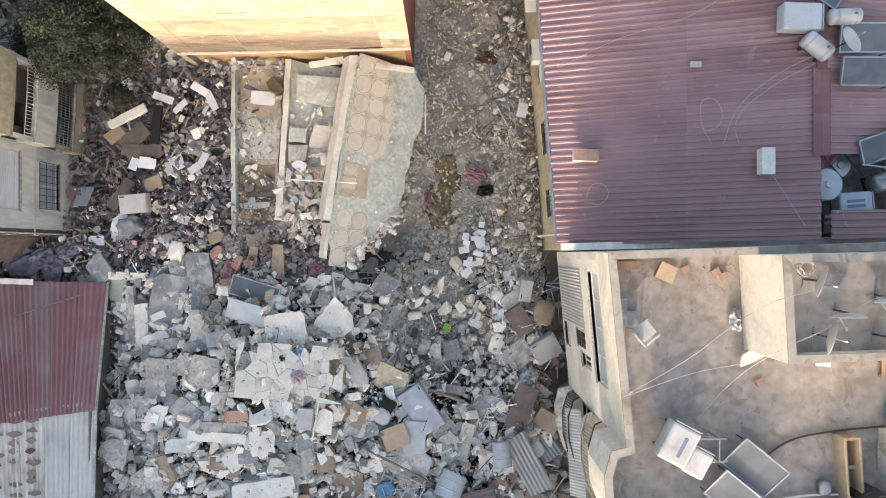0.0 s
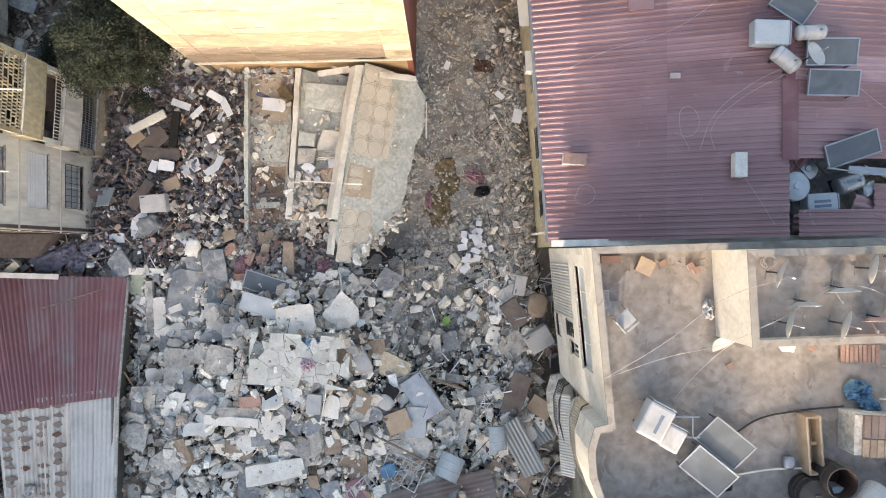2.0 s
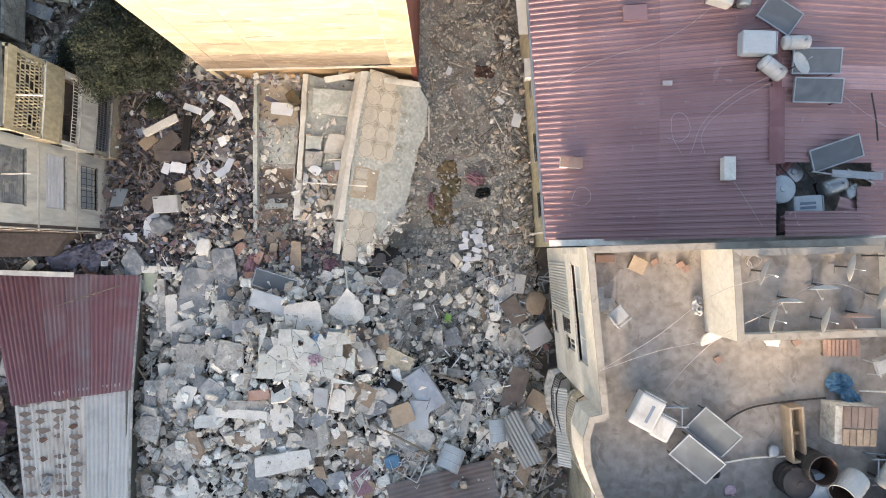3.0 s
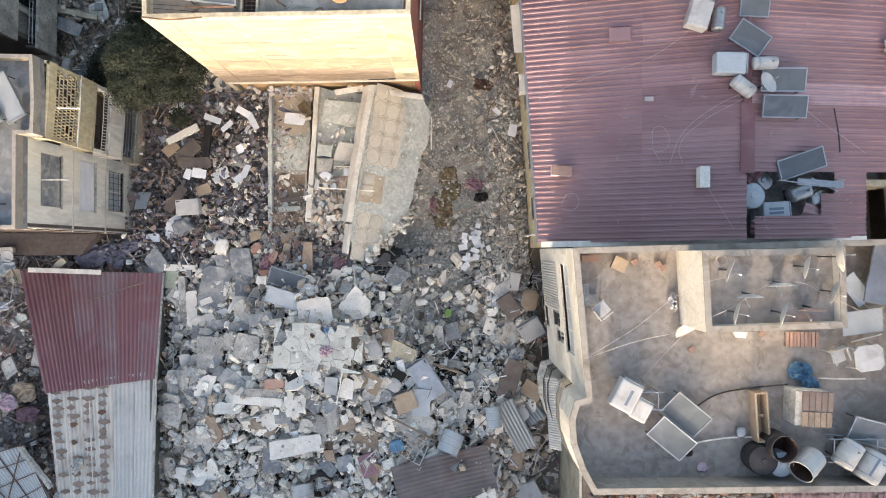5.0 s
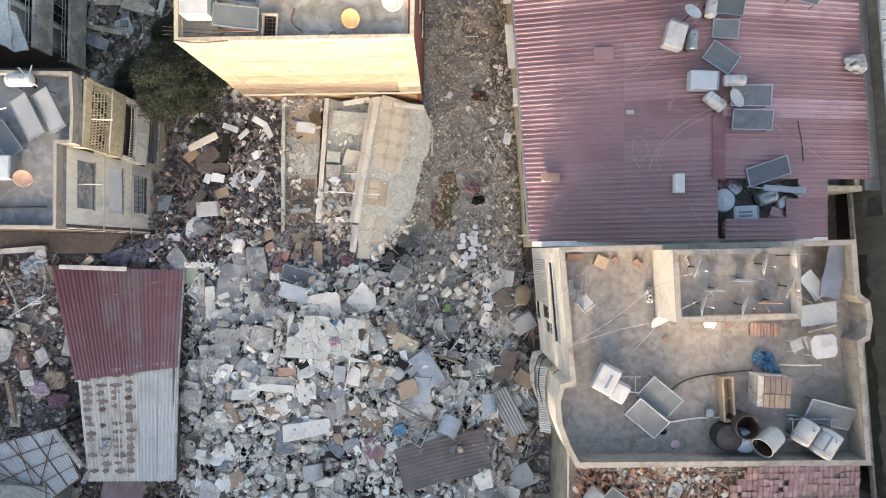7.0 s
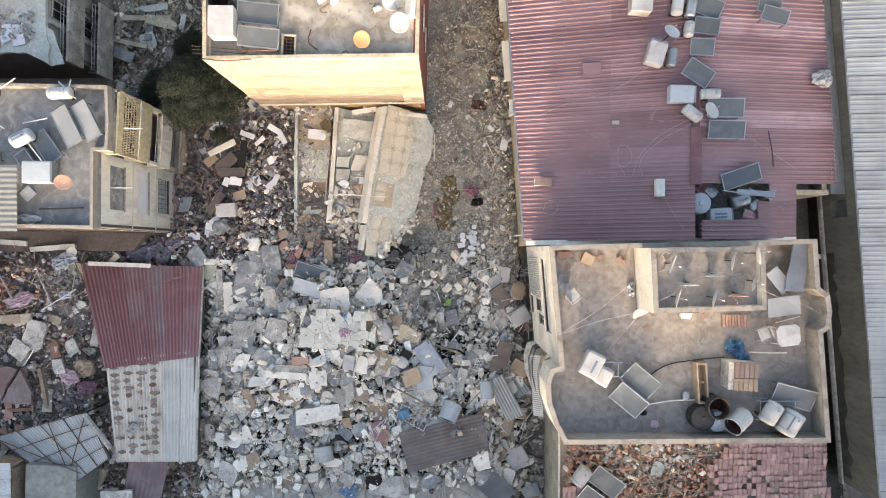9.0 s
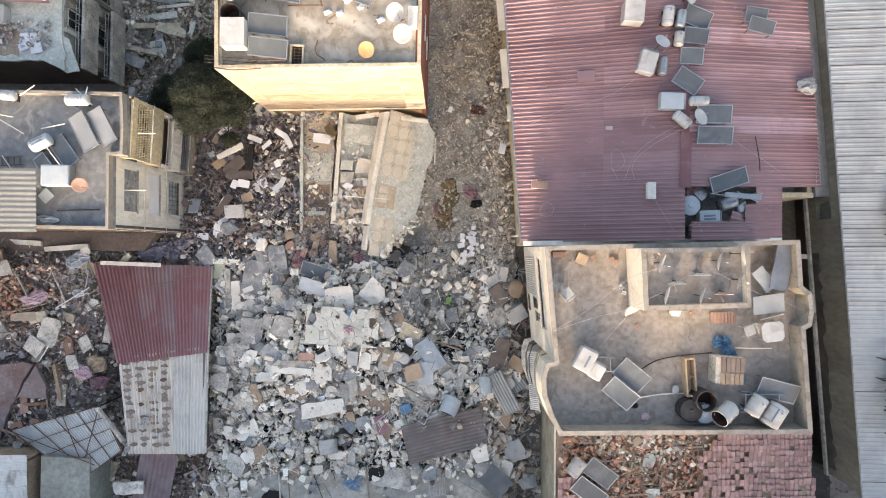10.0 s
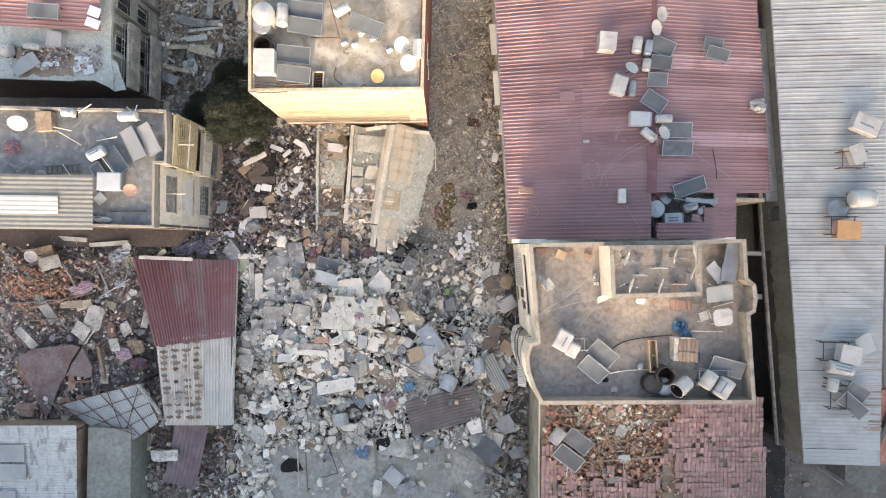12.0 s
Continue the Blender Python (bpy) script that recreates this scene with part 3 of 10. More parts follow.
    for k in range(4):
        a, b = hut[k], hut[(k + 1) % 4]
        c, d = inward(hut, 0.2)[(k + 1) % 4], inward(hut, 0.2)[k]
        part("stair_hut_wall", prism([a, b, c, d], DECK_Z, 11.7), CREAM, h)
        part("coping", prism([a, b, c, d], 11.7, 11.74), PARAPET, h)
    part("stair_hut_roof", prism(inward(hut, 0.19), 11.2, 11.4), DECK, h, "weathered screed roof of the stair hut")
    part("door", box(9.6, 10.5, -2.66, -2.60, DECK_Z, DECK_Z + 1.6), DARKWOOD, h)
    return h


flat_house()


# ---- house under the dark red sheet roof ----
def eave_x(y):
    return 4.03 - 0.0758 * (y - 0.2)


def red_house():
    h = thing("red_roofed_house", "house under a dark red ribbed sheet-metal roof", "house")
    y1 = 17.6
    w = [(4.25, 0.15), (19.0, 0.45), (18.0, y1), (eave_x(y1) + 0.3, y1)]
    west_holes = [(1.2, 2.2, 3.0, 4.4), (3.6, 4.8, 3.0, 4.4), (6.4, 7.4, 3.0, 4.4), (9.4, 10.6, 3.0, 4.4), (12.5, 13.5, 3.0, 4.4)]
    part("wall", walling((eave_x(y1) + 0.3, y1), (4.3, 0.12), -0.3, 5.8, 0.25, [(17.4 - b, 17.4 - a, c, d) for a, b, c, d in west_holes]), OCHRE, h, "ochre rendered street wall")
    for a, b, c, d in west_holes:
        window(h, on_wall((eave_x(y1) + 0.3, y1), (4.3, 0.12), 17.4 - b, c), b - a, d - c, WHITE if a > 6 else None, a < 6)
    part("wall", walling((17.0, 0.45), (17.0, 2.75), -0.3, 6.5, 0.25, [(0.8, 1.6, 3.8, 5.0)]), OLDCREAM, h)
    part("wall", walling((17.0, 2.75), (19.0, 2.75), -0.3, 6.3, 0.25, [(0.5, 1.2, 3.4, 4.6)]), OLDCREAM, h)
    window(h, on_wall((17.0, 0.45), (17.0, 2.75), 0.8, 3.8), 0.8, 1.2)
    window(h, on_wall((17.0, 2.75), (19.0, 2.75), 0.5, 3.4), 0.7, 1.2, None, True)
    part("wall", walling((19.0, 2.75), (18.0, y1), -0.3, 6.2, 0.25), OLDCREAM, h)
    part("wall", walling((4.3, 0.14), (17.0, 0.4), -0.3, 6.3, 0.2), OLDCREAM, h)
    part("attic_floor", prism([(4.6, 0.4), (16.7, 0.7), (16.7, 3.0), (18.6, 3.0), (17.8, y1 - 0.2), (eave_x(y1) + 0.6, y1 - 0.2)], 5.3, 5.5), DARK_CONCRETE, h)
    # roof sheets, row by row
    rows = int((y1 - 0.3) / 0.88)
    for k in range(rows):
        y = 0.3 + 0.88 * k
        xe = eave_x(y + 0.44) - 0.05
        zr, ze = 7.8, 6.0
        xr = 11.75
        mid = 7.95
        rib = Vector((1, 0.022, (zr - ze) / (xr - xe)))
        for j, (xa, xb) in enumerate(((xe, mid + 0.1), (mid, xr))):
            za = ze + (zr - ze) * (xa - xe) / (xr - xe) + (0.012 if j else 0)
            ln = (xb - xa) * rib.length
            part("roof_sheet", sheet_mesh("roof_sheet", 0.9, ln, 0.22, 0.038, REDSHEET), None, h, "", axes((xa, y + 0.022 * (xa - 4), za), rib, (0, 1, 0)))
        xend = 17.05 if y < 2.5 else 19.2 - 0.1 * (y - 3.5)
        cuts = [(xr, xend)]
        if 0.9 < y < 2.8:
            cuts = [(15.0, xend)] if y < 2 else [(15.6, xend)]
        elif y < 0.9:
            cuts = [(12.1, xend)]
        for xa, xb in cuts:
            east = PALERED if k in (6, 11) else REDSHEET
            fall = -1.3 / 7.5
            rib2 = Vector((1, 0.022, fall))
            part("roof_sheet", sheet_mesh("roof_sheet", 0.9, (xb - xa) * rib2.length, 0.22, 0.038, east), None, h, "", axes((xa, y + 0.022 * (xa - 4), 7.8 + fall * (xa - xr)), rib2, (0, 1, 0)))
    for ya, yb in ((2.9, 4.2), (4.18, 5.6), (5.55, 8.2), (8.15, 11.0), (10.95, 14.0), (13.95, 17.0)):
        wd = 0.27 if ya < 5 else 0.16
        bm = bmesh.new()
        prof = [(-wd, -0.2 * wd), (0, 0), (wd, -0.17 * wd), (wd, -0.17 * wd - 0.012), (0, -0.012), (-wd, -0.2 * wd - 0.012)]
        ends = [[bm.verts.new((11.75 + a, q + 0.15, 7.9 + b)) for a, b in prof] for q in (ya, yb)]
        for i in range(6):
            bm.faces.new((ends[0][i], ends[0][(i + 1) % 6], ends[1][(i + 1) % 6], ends[1][i]))
        bm.faces.new(ends[0][::-1])
        bm.faces.new(ends[1])
        part("ridge_cap", bm, RIDGERED, h)
    part("gutter", tube([(eave_x(y) - 0.1, y, 5.93) for y in np.linspace(0.3, y1, 12)], 0.06, 6), STEEL, h)
    part("downpipe", tube([(4.0, 0.7, 5.9), (4.02, 0.7, 3.0), (4.02, 0.72, 0.2)], 0.05, 7), WHITE, h)
    part("box_gutter", prism([(19.05, 2.8), (19.75, 2.8), (18.85, 13.0), (18.2, 13.0)], 6.2, 6.42), STEEL, h, "wide grey box gutter")
    part("verge_flashing", box(0, 13.0, -0.12, 0.12, 0, 0.03), WHITE, h, "", axes((4.0, 0.24, 6.35), (1, 0.022, 0.05), (0, 1, 0)))
    return h


red_house()


# ---- long grey sheet-metal roof ----
def grey_house():
    h = thing("grey_roofed_house", "long building under a pale grey ribbed metal roof", "house")

    def wx(y):
        return 20.9 - 0.087 * (y + 12.4)
    part("wall", walling((wx(16) + 0.2, 16), (wx(-12.2) + 0.2, -12.2), 4.55, 7.3, 0.25, [(11.5, 12.4, 5.2, 6.4), (13.5, 14.4, 5.2, 6.4)]), DULLWALL, h)
    part("floor_slab", prism([(wx(-12.2) + 0.1, -12.3), (25.0, -12.3), (25.0, 16), (wx(16) + 0.1, 16)], 4.3, 4.55), CONCRETE, h, "rough edge of the upper floor")
    rnd = random.Random(9)
    edge = [(0.3 * i, 0.62 + 0.3 * noise.noise((0.35 * i, 3.0, 0.0)) + 0.12 * rnd.uniform(-1, 1)) for i in range(40)]
    part("mould_band", prism([(0, 0.02), (11.7, 0.02), *reversed(edge)], 0, 0.004), DARKBAND, h, "ragged near-black band along the foot of the wall", on_wall((wx(16) + 0.2, 16), (wx(-12.2) + 0.2, -12.2), 16.2, 4.56, 0.004) @ Matrix.Rotation(radians(90), 4, "X"))
    # set-back lower wall, its shade under the overhang put into the colour
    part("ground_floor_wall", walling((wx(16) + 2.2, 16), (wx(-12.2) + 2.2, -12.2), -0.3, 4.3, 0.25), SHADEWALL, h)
    part("wall", walling((wx(-12.2) + 0.2, -12.2), (25.0, -12.2), -0.3, 7.3, 0.25), DULLWALL, h)
    part("wall", walling((25.0, -12.2), (30.0, -0.5), -0.3, 7.3, 0.25), DULLWALL, h)
    k = 0
    y = -12.4
    while y < 16:
        xa = wx(y)
        xb = 25.0 if y < -0.5 else 30.5
        rib = Vector((1, 0.012, 0.09))
        part("roof_sheet", sheet_mesh("roof_sheet", 0.92, (xb - xa) * rib.length, 0.23, 0.022, GREYSHEET), None, h, "", axes((xa, y, 7.4 + (0.01 if k % 2 else 0)), rib, (0, 1, 0)))
        if y > -1 or k % 5 == 1:
            part("seam", box(0, (3.6 if y > -1 else 1.5) + (k * 37 % 23) / 10, -0.013, 0.013, 0, 0.01), DARKSTEEL, h, "", axes((xa + 0.02, y + 0.01, 7.45), rib, (0, 1, 0)))
        y += 0.9
        k += 1
    rnd = random.Random(44)
    for k in range(26):
        yy = -10.4 + 0.42 * k
        ln = rnd.uniform(0.5, 1.7)
        part("rusty_lap", sheet_mesh("rusty_lap", 0.26, ln, 0.26, 0.03, RUSTLAP), None, h, "rust brown sheet end", axes((25.05 - ln, yy + rnd.uniform(-0.05, 0.05), 7.80 - 0.09 * ln), (1, rnd.uniform(-0.03, 0.05), 0.09), (0, 1, 0)))
    part("eave_beam", tube([(wx(v) + 0.1, v, 7.3) for v in (-12.3, 0, 15)], 0.07, 6), STEEL, h)
    part("gutter", sheet_mesh("gutter", 0.5, 9.0, 0.25, 0.05, STEEL), None, h, "", axes((19.45, 3.4, 6.5), (-0.087, 1, 0), (-1, 0, 0)))
    return h


grey_house()


def alley_parts():
    """Cross beams, steps and a low wall in the alley between the houses."""
    a = thing("annex", "low olive grey annex across the alley", "annex")
    part("body", prism([(18.3, -0.2), (20.4, -0.2), (20.2, 3.3), (18.2, 3.3)], -0.2, 2.6), DULLWALL, a)
    part("edge_beam", box(16.9, 20.2, -0.45, -0.2, 3.9, 4.2), PALESLAB, a, "pale concrete edge beam")
    part("edge_beam", box(16.7, 20.4, -3.25, -2.95, 3.4, 3.65), PALESLAB, a, "pale concrete edge beam")
    part("post", box(17.1, 17.35, -0.45, -0.2, -0.2, 3.9), PALESLAB, a)
    part("post", box(19.0, 19.2, -3.2, -3.0, -0.2, 3.4), PALESLAB, a)
    part("step", box(18.2, 19.8, -2.3, -1.2, -0.2, 1.2), DULLWALL, a)
    part("step", box(17.4, 18.18, -2.6, -1.6, -0.2, 0.6), DULLWALL, a)


alley_parts()


# ---- yellow house ----
YB = [(-10.3, 7.8), (-1.2, 8.0), (-1.05, 18.5), (-10.4, 18.5)]


def yellow_house():
    h = thing("yellow_house", "yellow rendered apartment house with broken lower edge", "house")
    part("wall", walling(YB[0], YB[1], 3.0, 10.5, 0.25), OLDCREAM, h, "south wall with pale joints between render fields")
    rnd = random.Random(8)
    for z0, z1, m, label in ((3.15, 4.1, BROWNRENDER, "brown scraped render field"), (4.12, 4.9, BROWNRENDER, "brown scraped render field"), (4.9, 6.3, ORANGERENDER, "worn tan render field"),
                             (6.32, 8.0, YELLOW, "faded yellow render field"), (8.02, 10.42, YELLOW, "faded yellow render field")):
        for u0, u1 in ((0.04, 0.78), (0.8, 2.78), (2.805, 8.02), (8.05, 9.05)):
            if u0 > 8 and z0 < 4.9:
                m, label = OLDCREAM, "pale patched render field"
            edge = [(u0, z0)] + [(u0 + (u1 - u0) * k / 6, z0 + rnd.uniform(-0.02, 0.06)) for k in range(1, 6)] + [(u1, z0), (u1, z1)]
            edge += [(u1 - (u1 - u0) * k / 6, z1 + rnd.uniform(-0.05, 0.03)) for k in range(1, 6)] + [(u0, z1)]
            bm = prism(edge, 0, 0.014)
            part("render_field", bm, m, h, label, on_wall(YB[0], YB[1], 0, 0) @ Matrix.Rotation(radians(90), 4, "X"))
    part("wall", walling((-9.9, 7.95), (-1.35, 8.12), -0.2, 3.0, 0.25), TANWALL, h, "bare lower wall where the render has come off")
    part("wall", walling(YB[1], YB[2], 0, 10.5, 0.25, [(2.5, 3.7, z, z + 1.3) for z in (4, 7)]), REDWALL, h, "red brown east wall")
    for z in (4, 7):
        window(h, on_wall(YB[1], YB[2], 2.5, z), 1.2, 1.3)
    part("wall", walling(YB[3], YB[0], 0, 10.5, 0.25), OLDCREAM, h)
    part("roof_deck", prism(inward(YB, 0.05), 10.2, 10.46), YDECK, h, "mottled grey roof screed")
    for z in (3.0,):
        part("string_course", box(0, 9.1, -0.06, 0.0, 0, 0.13), CREAM, h, "", on_wall(YB[0], YB[1], 0, z))
    inner = inward(YB, 0.16)
    for k in (0, 1, 3):
        part("parapet", prism([YB[k], YB[(k + 1) % 4], inner[(k + 1) % 4], inner[k]], 10.5, 10.75), OLDCREAM, h)
    # the black strip at the foot is a painted opening, not a cut one
    for u, z, l, w, m, label in ((1.5, 8.3, 2.2, 0.24, BROWNRENDER, "strip of bare plaster"), (2.9, 6.8, 1.2, 0.1, BROWNRENDER, "strip of bare plaster"), (5.9, 7.5, 1.0, 0.18, BARE, "strip of bare plaster"),
                                 (0.9, 6.1, 1.7, 0.28, BROWNRENDER, "patch of bare plaster"), (4.3, 4.85, 2.9, 0.2, BARE, "scraped band of bare plaster"), (4.6, 9.2, 0.7, 0.09, BARE, "strip of bare plaster"),
                                 (6.9, 8.7, 1.0, 0.08, BROWNRENDER, "strip of bare plaster"), (6.7, 3.25, 1.35, 0.2, BLACK, "black patch painted as an opening at the wall's foot"), (3.2, 3.9, 2.2, 0.1, BARE, "scraped band of bare plaster")):
        low = [(u + l * k / 8, z - w * rnd.uniform(0.1, 0.6) * (0.3 if k in (0, 8) else 1)) for k in range(9)]
        up = [(u + l * k / 8, z + w * rnd.uniform(0.1, 0.6) * (0.3 if k in (0, 8) else 1)) for k in range(8, -1, -1)]
        part("bare_patch", prism(low + up, 0.0, 0.02), m, h, label, on_wall(YB[0], YB[1], 0, 0) @ Matrix.Rotation(radians(90), 4, "X"))
    return h


yellow_house()


# ---- house with stacked balconies ----
LH = [(-33.0, 0.9), (-16.27, 0.72), (-16.27, 4.32), (-15.62, 4.35), (-15.58, 5.7), (-15.66, 7.34), (-33.0, 7.55)]
BAY = [(-16.25, 4.28), (-15.58, 4.28), (-15.47, 5.8), (-15.42, 7.3), (-16.25, 7.4)]


def lattice_screen(bm, a, b, z0, z1, rnd):
    """A pierced block screen between two points: staggered webs and thin courses."""
    A, B = Vector((*a, 0)), Vector((*b, 0))
    n, rows = max(2, round((B - A).length / 0.13)), 6
    for j in range(rows + 1):
        z = z0 + (z1 - z0) * j / rows
        tube(((A.x, A.y, z), (B.x, B.y, z)), 0.03, 4, bm)
    for j in range(rows):
        for i in range(n):
            if rnd.random() < 0.86:
                p = A.lerp(B, (i + 0.5 * (j % 2) + 0.25) / n)
                za, zb = z0 + (z1 - z0) * j / rows, z0 + (z1 - z0) * (j + 1) / rows
                tube(((p.x, p.y, za), (p.x, p.y, zb)), 0.036, 4, bm)


def balcony_house():
    h = thing("balcony_house", "pale cream three-storey house with stacked balconies", "house")
    Z = 8.0
    part("roof_deck", prism(LH, Z - 0.25, Z), GREYDECK, h, "grey roof deck")
    holes = [(0.98, 3.13, 5.75, 7.0), (0.95, 3.2, 3.3, 4.5), (1.1, 3.0, 1.0, 2.2)]
    part("wall", walling(LH[1], LH[2], -0.2, Z - 0.25, 0.25, holes), FACADE, h)
    part("annex", prism([(-33, -0.6), (-18.2, -0.35), (-17.4, 0.7), (-33, 0.88)], -0.2, 1.2), SHADEWALL, h, "low brown lean-to along the side wall")
    window(h, on_wall(LH[1], LH[2], 0.98, 5.75), 2.15, 1.25, DARK_CONCRETE)
    window(h, on_wall(LH[1], LH[2], 0.95, 3.3), 2.25, 1.2, PAPER)
    window(h, on_wall(LH[1], LH[2], 1.1, 1.0), 1.9, 1.2, None, True, 2, PALEBLUE)
    for z in (2.42, 4.9):
        part("string_course", box(0, 3.6, -0.025, 0.0, 0, 0.09), CREAM, h, "", on_wall(LH[1], LH[2], 0, z))
    part("downpipe", tube([(-16.22, 0.8, 0.0), (-16.22, 0.8, 7.8)], 0.035, 6), CONCRETE, h)
    # balcony interior and side wall: dark colour stands in for their shade
    part("wall", walling((-16.27, 4.4), (-16.2, 7.45), -0.2, Z - 0.25, 0.25, [(0.5, 1.4, z, z + 2.0) for z in (0.4, 3.0, 5.3)]), SHADEWALL, h, "brown wall inside the balconies, shade darkened in")
    part("wall", walling(LH[0], LH[1], -0.2, Z - 0.25, 0.25, [(4, 5.2, 4.2, 5.4), (9.5, 10.7, 4.2, 5.4)]), SHADEWALL, h, "brown side wall, shade darkened in")
    part("wall", walling((-16.2, 7.4), (-33.0, 7.55), -0.2, Z - 0.25, 0.25), BARE, h)
    inner = inward(LH, 0.14)
    for k in range(6):
        part("parapet", prism([LH[k], LH[(k + 1) % 7], inner[(k + 1) % 7], inner[k]], Z, Z + 0.4), PARAPET, h)
    part("rail", tube([(-17.1, 2.75, 6.9), (-15.2, 2.77, 6.9)], 0.03, 6), WHITE, h)
    part("rail", tube([(-15.6, 5.6, 7.2), (-14.7, 5.62, 7.0)], 0.03, 6), WHITE, h)
    rnd = random.Random(12)
    for a, b in zip(BAY, BAY[1:]):
        part("lintel_wall", walling(a, b, 7.3, 7.75, 0.12), OCHRE, h)
    for k, (z, rim, top, face, label) in enumerate(((4.75, 5.75, 7.3, OCHRE, "ochre balcony with a pierced block screen"), (2.4, 3.45, 4.6, FACADE, "white balcony with thin uprights"), (0.2, 1.15, 2.26, OLDCREAM, "dirty grey balcony with an iron grille"))):
        bal = part("balcony", prism(BAY, z - 0.14, z), face, h, label)
        for a, b in zip(BAY, BAY[1:]):
            part("balcony_wall", walling(a, b, z, rim, 0.12), face, bal)
            A, B = Vector((*a, 0)), Vector((*b, 0))
            part("coping", box(-0.02, (B - A).length + 0.02, -0.03, 0.15, 0, 0.04), CREAM if k < 2 else CONCRETE, bal, "", on_wall(a, b, 0, rim))
        for x, y in ((-15.68, 4.37), (-15.52, 7.2)):
            part("post", box(x - 0.08, x + 0.08, y - 0.08, y + 0.08, rim + 0.04, top), face, bal)
        bm = bmesh.new()
        for a, b in zip(BAY[1:], BAY[2:4]):
            a, b = (a[0] - 0.06, a[1]), (b[0] - 0.06, b[1])
            if k == 0:
                lattice_screen(bm, a, b, rim + 0.04, top, rnd)
            else:
                A, B = Vector((*a, 0)), Vector((*b, 0))
                n = 15 if k == 2 else 12
                for i in range(n):
                    p = A.lerp(B, i / (n - 1))
                    tube(((p.x, p.y, rim), (p.x, p.y, top if k == 2 else rim + 0.5)), 0.016, 4, bm)
                for zz in ((rim + 0.3, rim + 0.55, rim + 0.8) if k == 2 else (rim + 0.5,)):
                    tube(((a[0], a[1], zz), (b[0], b[1], zz)), 0.018, 4, bm)
        part("grille", bm, (OCHRE, WHITE, STEEL)[k], bal, ("pierced block screen", "thin white railing", "iron bar grille")[k])
    return h


balcony_house()


# ---- grey house beyond it ----
TL = [(-33.0, 9.9), (-20.2, 10.0), (-20.0, 17.5), (-33.0, 17.5)]


def grey_balcony_house():
    h = thing("damaged_house", "grey damaged house with rubble on its flat roof", "house")
    deck = [(-33.0, 9.6), (-22.9, 9.55), (-21.2, 9.6), (-20.4, 9.25), (-19.95, 9.05), (-19.9, 9.9), (-20.15, 11.0), (-20.0, 17.5), (-33.0, 17.5)]
    part("roof_deck", prism(jag(deck, 0.1, 21, 9), 5.8, 6.0), PALESLAB, h, "pale plastered roof terrace with a broken edge")
    part("pink_screed", prism(jag([(-26.0, 9.75), (-22.3, 9.75), (-22.1, 10.9), (-22.6, 11.6), (-26.0, 11.7)], 0.2, 22, 9), 6.0, 6.012), BARE, h, "pinkish bare screed", pose(0, 0, 0))
    part("hanging_slab", prism(jag([(0, -0.2), (1.1, -0.9), (1.7, -0.7), (1.1, 0.9), (0.1, 1.2)], 0.08, 23, 7), -0.1, 0), PALESLAB, h, "cracked corner slab hanging down", pose(-21.0, 9.95, 6.02, 3, 9, -4))
    # this side's shade is in its dark colour
    part("wall", walling(TL[0], TL[1], -0.2, 5.75, 0.25), SHADEWALL, h, "side wall with its shade darkened in")
    part("wall", walling(TL[1], TL[2], -0.2, 5.75, 0.25, [(1.6, 2.6, 4.05, 5.6), (4.2, 5.4, 4.1, 5.4), (1.6, 2.6, 1.75, 3.3), (4.2, 5.4, 1.8, 3.1)]), CONCRETE, h)
    for u in (0.0, 1.2, 2.9, 3.8, 5.7, 7.0):
        part("pilaster", box(0, 0.22, -0.12, 0.0, -0.2, 5.75), PALESLAB if u == 1.2 else DULLWALL, h, "", on_wall(TL[1], TL[2], u, 0))
    for u0, z0 in ((1.6, 4.05), (4.2, 4.1), (1.6, 1.75), (4.2, 1.8)):
        window(h, on_wall(TL[1], TL[2], u0, z0), 1.0, 1.3, None, True)
    part("wall", walling(TL[3], TL[0], -0.2, 5.75, 0.25), BARE, h)
    for z, xo in ((4.0, -19.75), (1.7, -19.5)):
        bal = part("balcony", prism([(-20.2, 9.6), (xo, 9.6), (xo + 0.06, 13.4), (-20.1, 13.5)], z - 0.15, z), SHADEWALL, h)
        for p, q in (((-20.1, 9.6), (xo, 9.6)), ((xo + 0.06, 13.4), (-20.0, 13.5))):
            part("balcony_wall", walling(p, q, z, z + 0.8, 0.1), DULLWALL, bal)
        part("balcony_front", prism([(xo - 0.02, 9.5), (xo + 0.14, 9.5), (xo + 0.2, 13.5), (xo + 0.04, 13.5)], z - 0.3, z + 1.0), CONCRETE, bal, "grey concrete balcony front")
        x2 = xo - 0.16
        bm = bars([((x2, 9.7, z + 1.0), (x2 + 0.06, 13.4, z + 1.0)), ((x2 - 0.16, 9.7, z + 1.0), (x2 - 0.1, 13.4, z + 1.0))], 0.016)
        for i in range(12):
            yy = 9.75 + 0.33 * i
            tube(((x2 - 0.16, yy, z + 1.0), (x2, yy, z + 1.0)), 0.012, 4, bm)
            if i % 4 == 0:
                tube(((x2, yy, z + 1.0), (x2, yy, z)), 0.014, 4, bm)
        part("grille", bm, PALEGALV, bal, "pale steel trellis over the balcony")
    for k in range(5):
        me = sheet_mesh("roof_sheet", 0.9, 6.2, 0.2, 0.035, REDSHEET if k < 2 else FADEDRED)
        part("roof_sheet", me, None, h, "", axes((-26.6 + 0.04 * k, 12.5 + 0.88 * k, 6.9 + 0.12 * k), (1, -0.03, -0.05), (0, 1, 0.13)))
    return h


grey_balcony_house()

solid("white_wall", prism([(25.35, -7.9), (25.75, -7.9), (25.6, 1.2), (25.15, 1.2)], -0.3, 8.0), WHITE, "white plastered wall beside the grey roof", "wall")
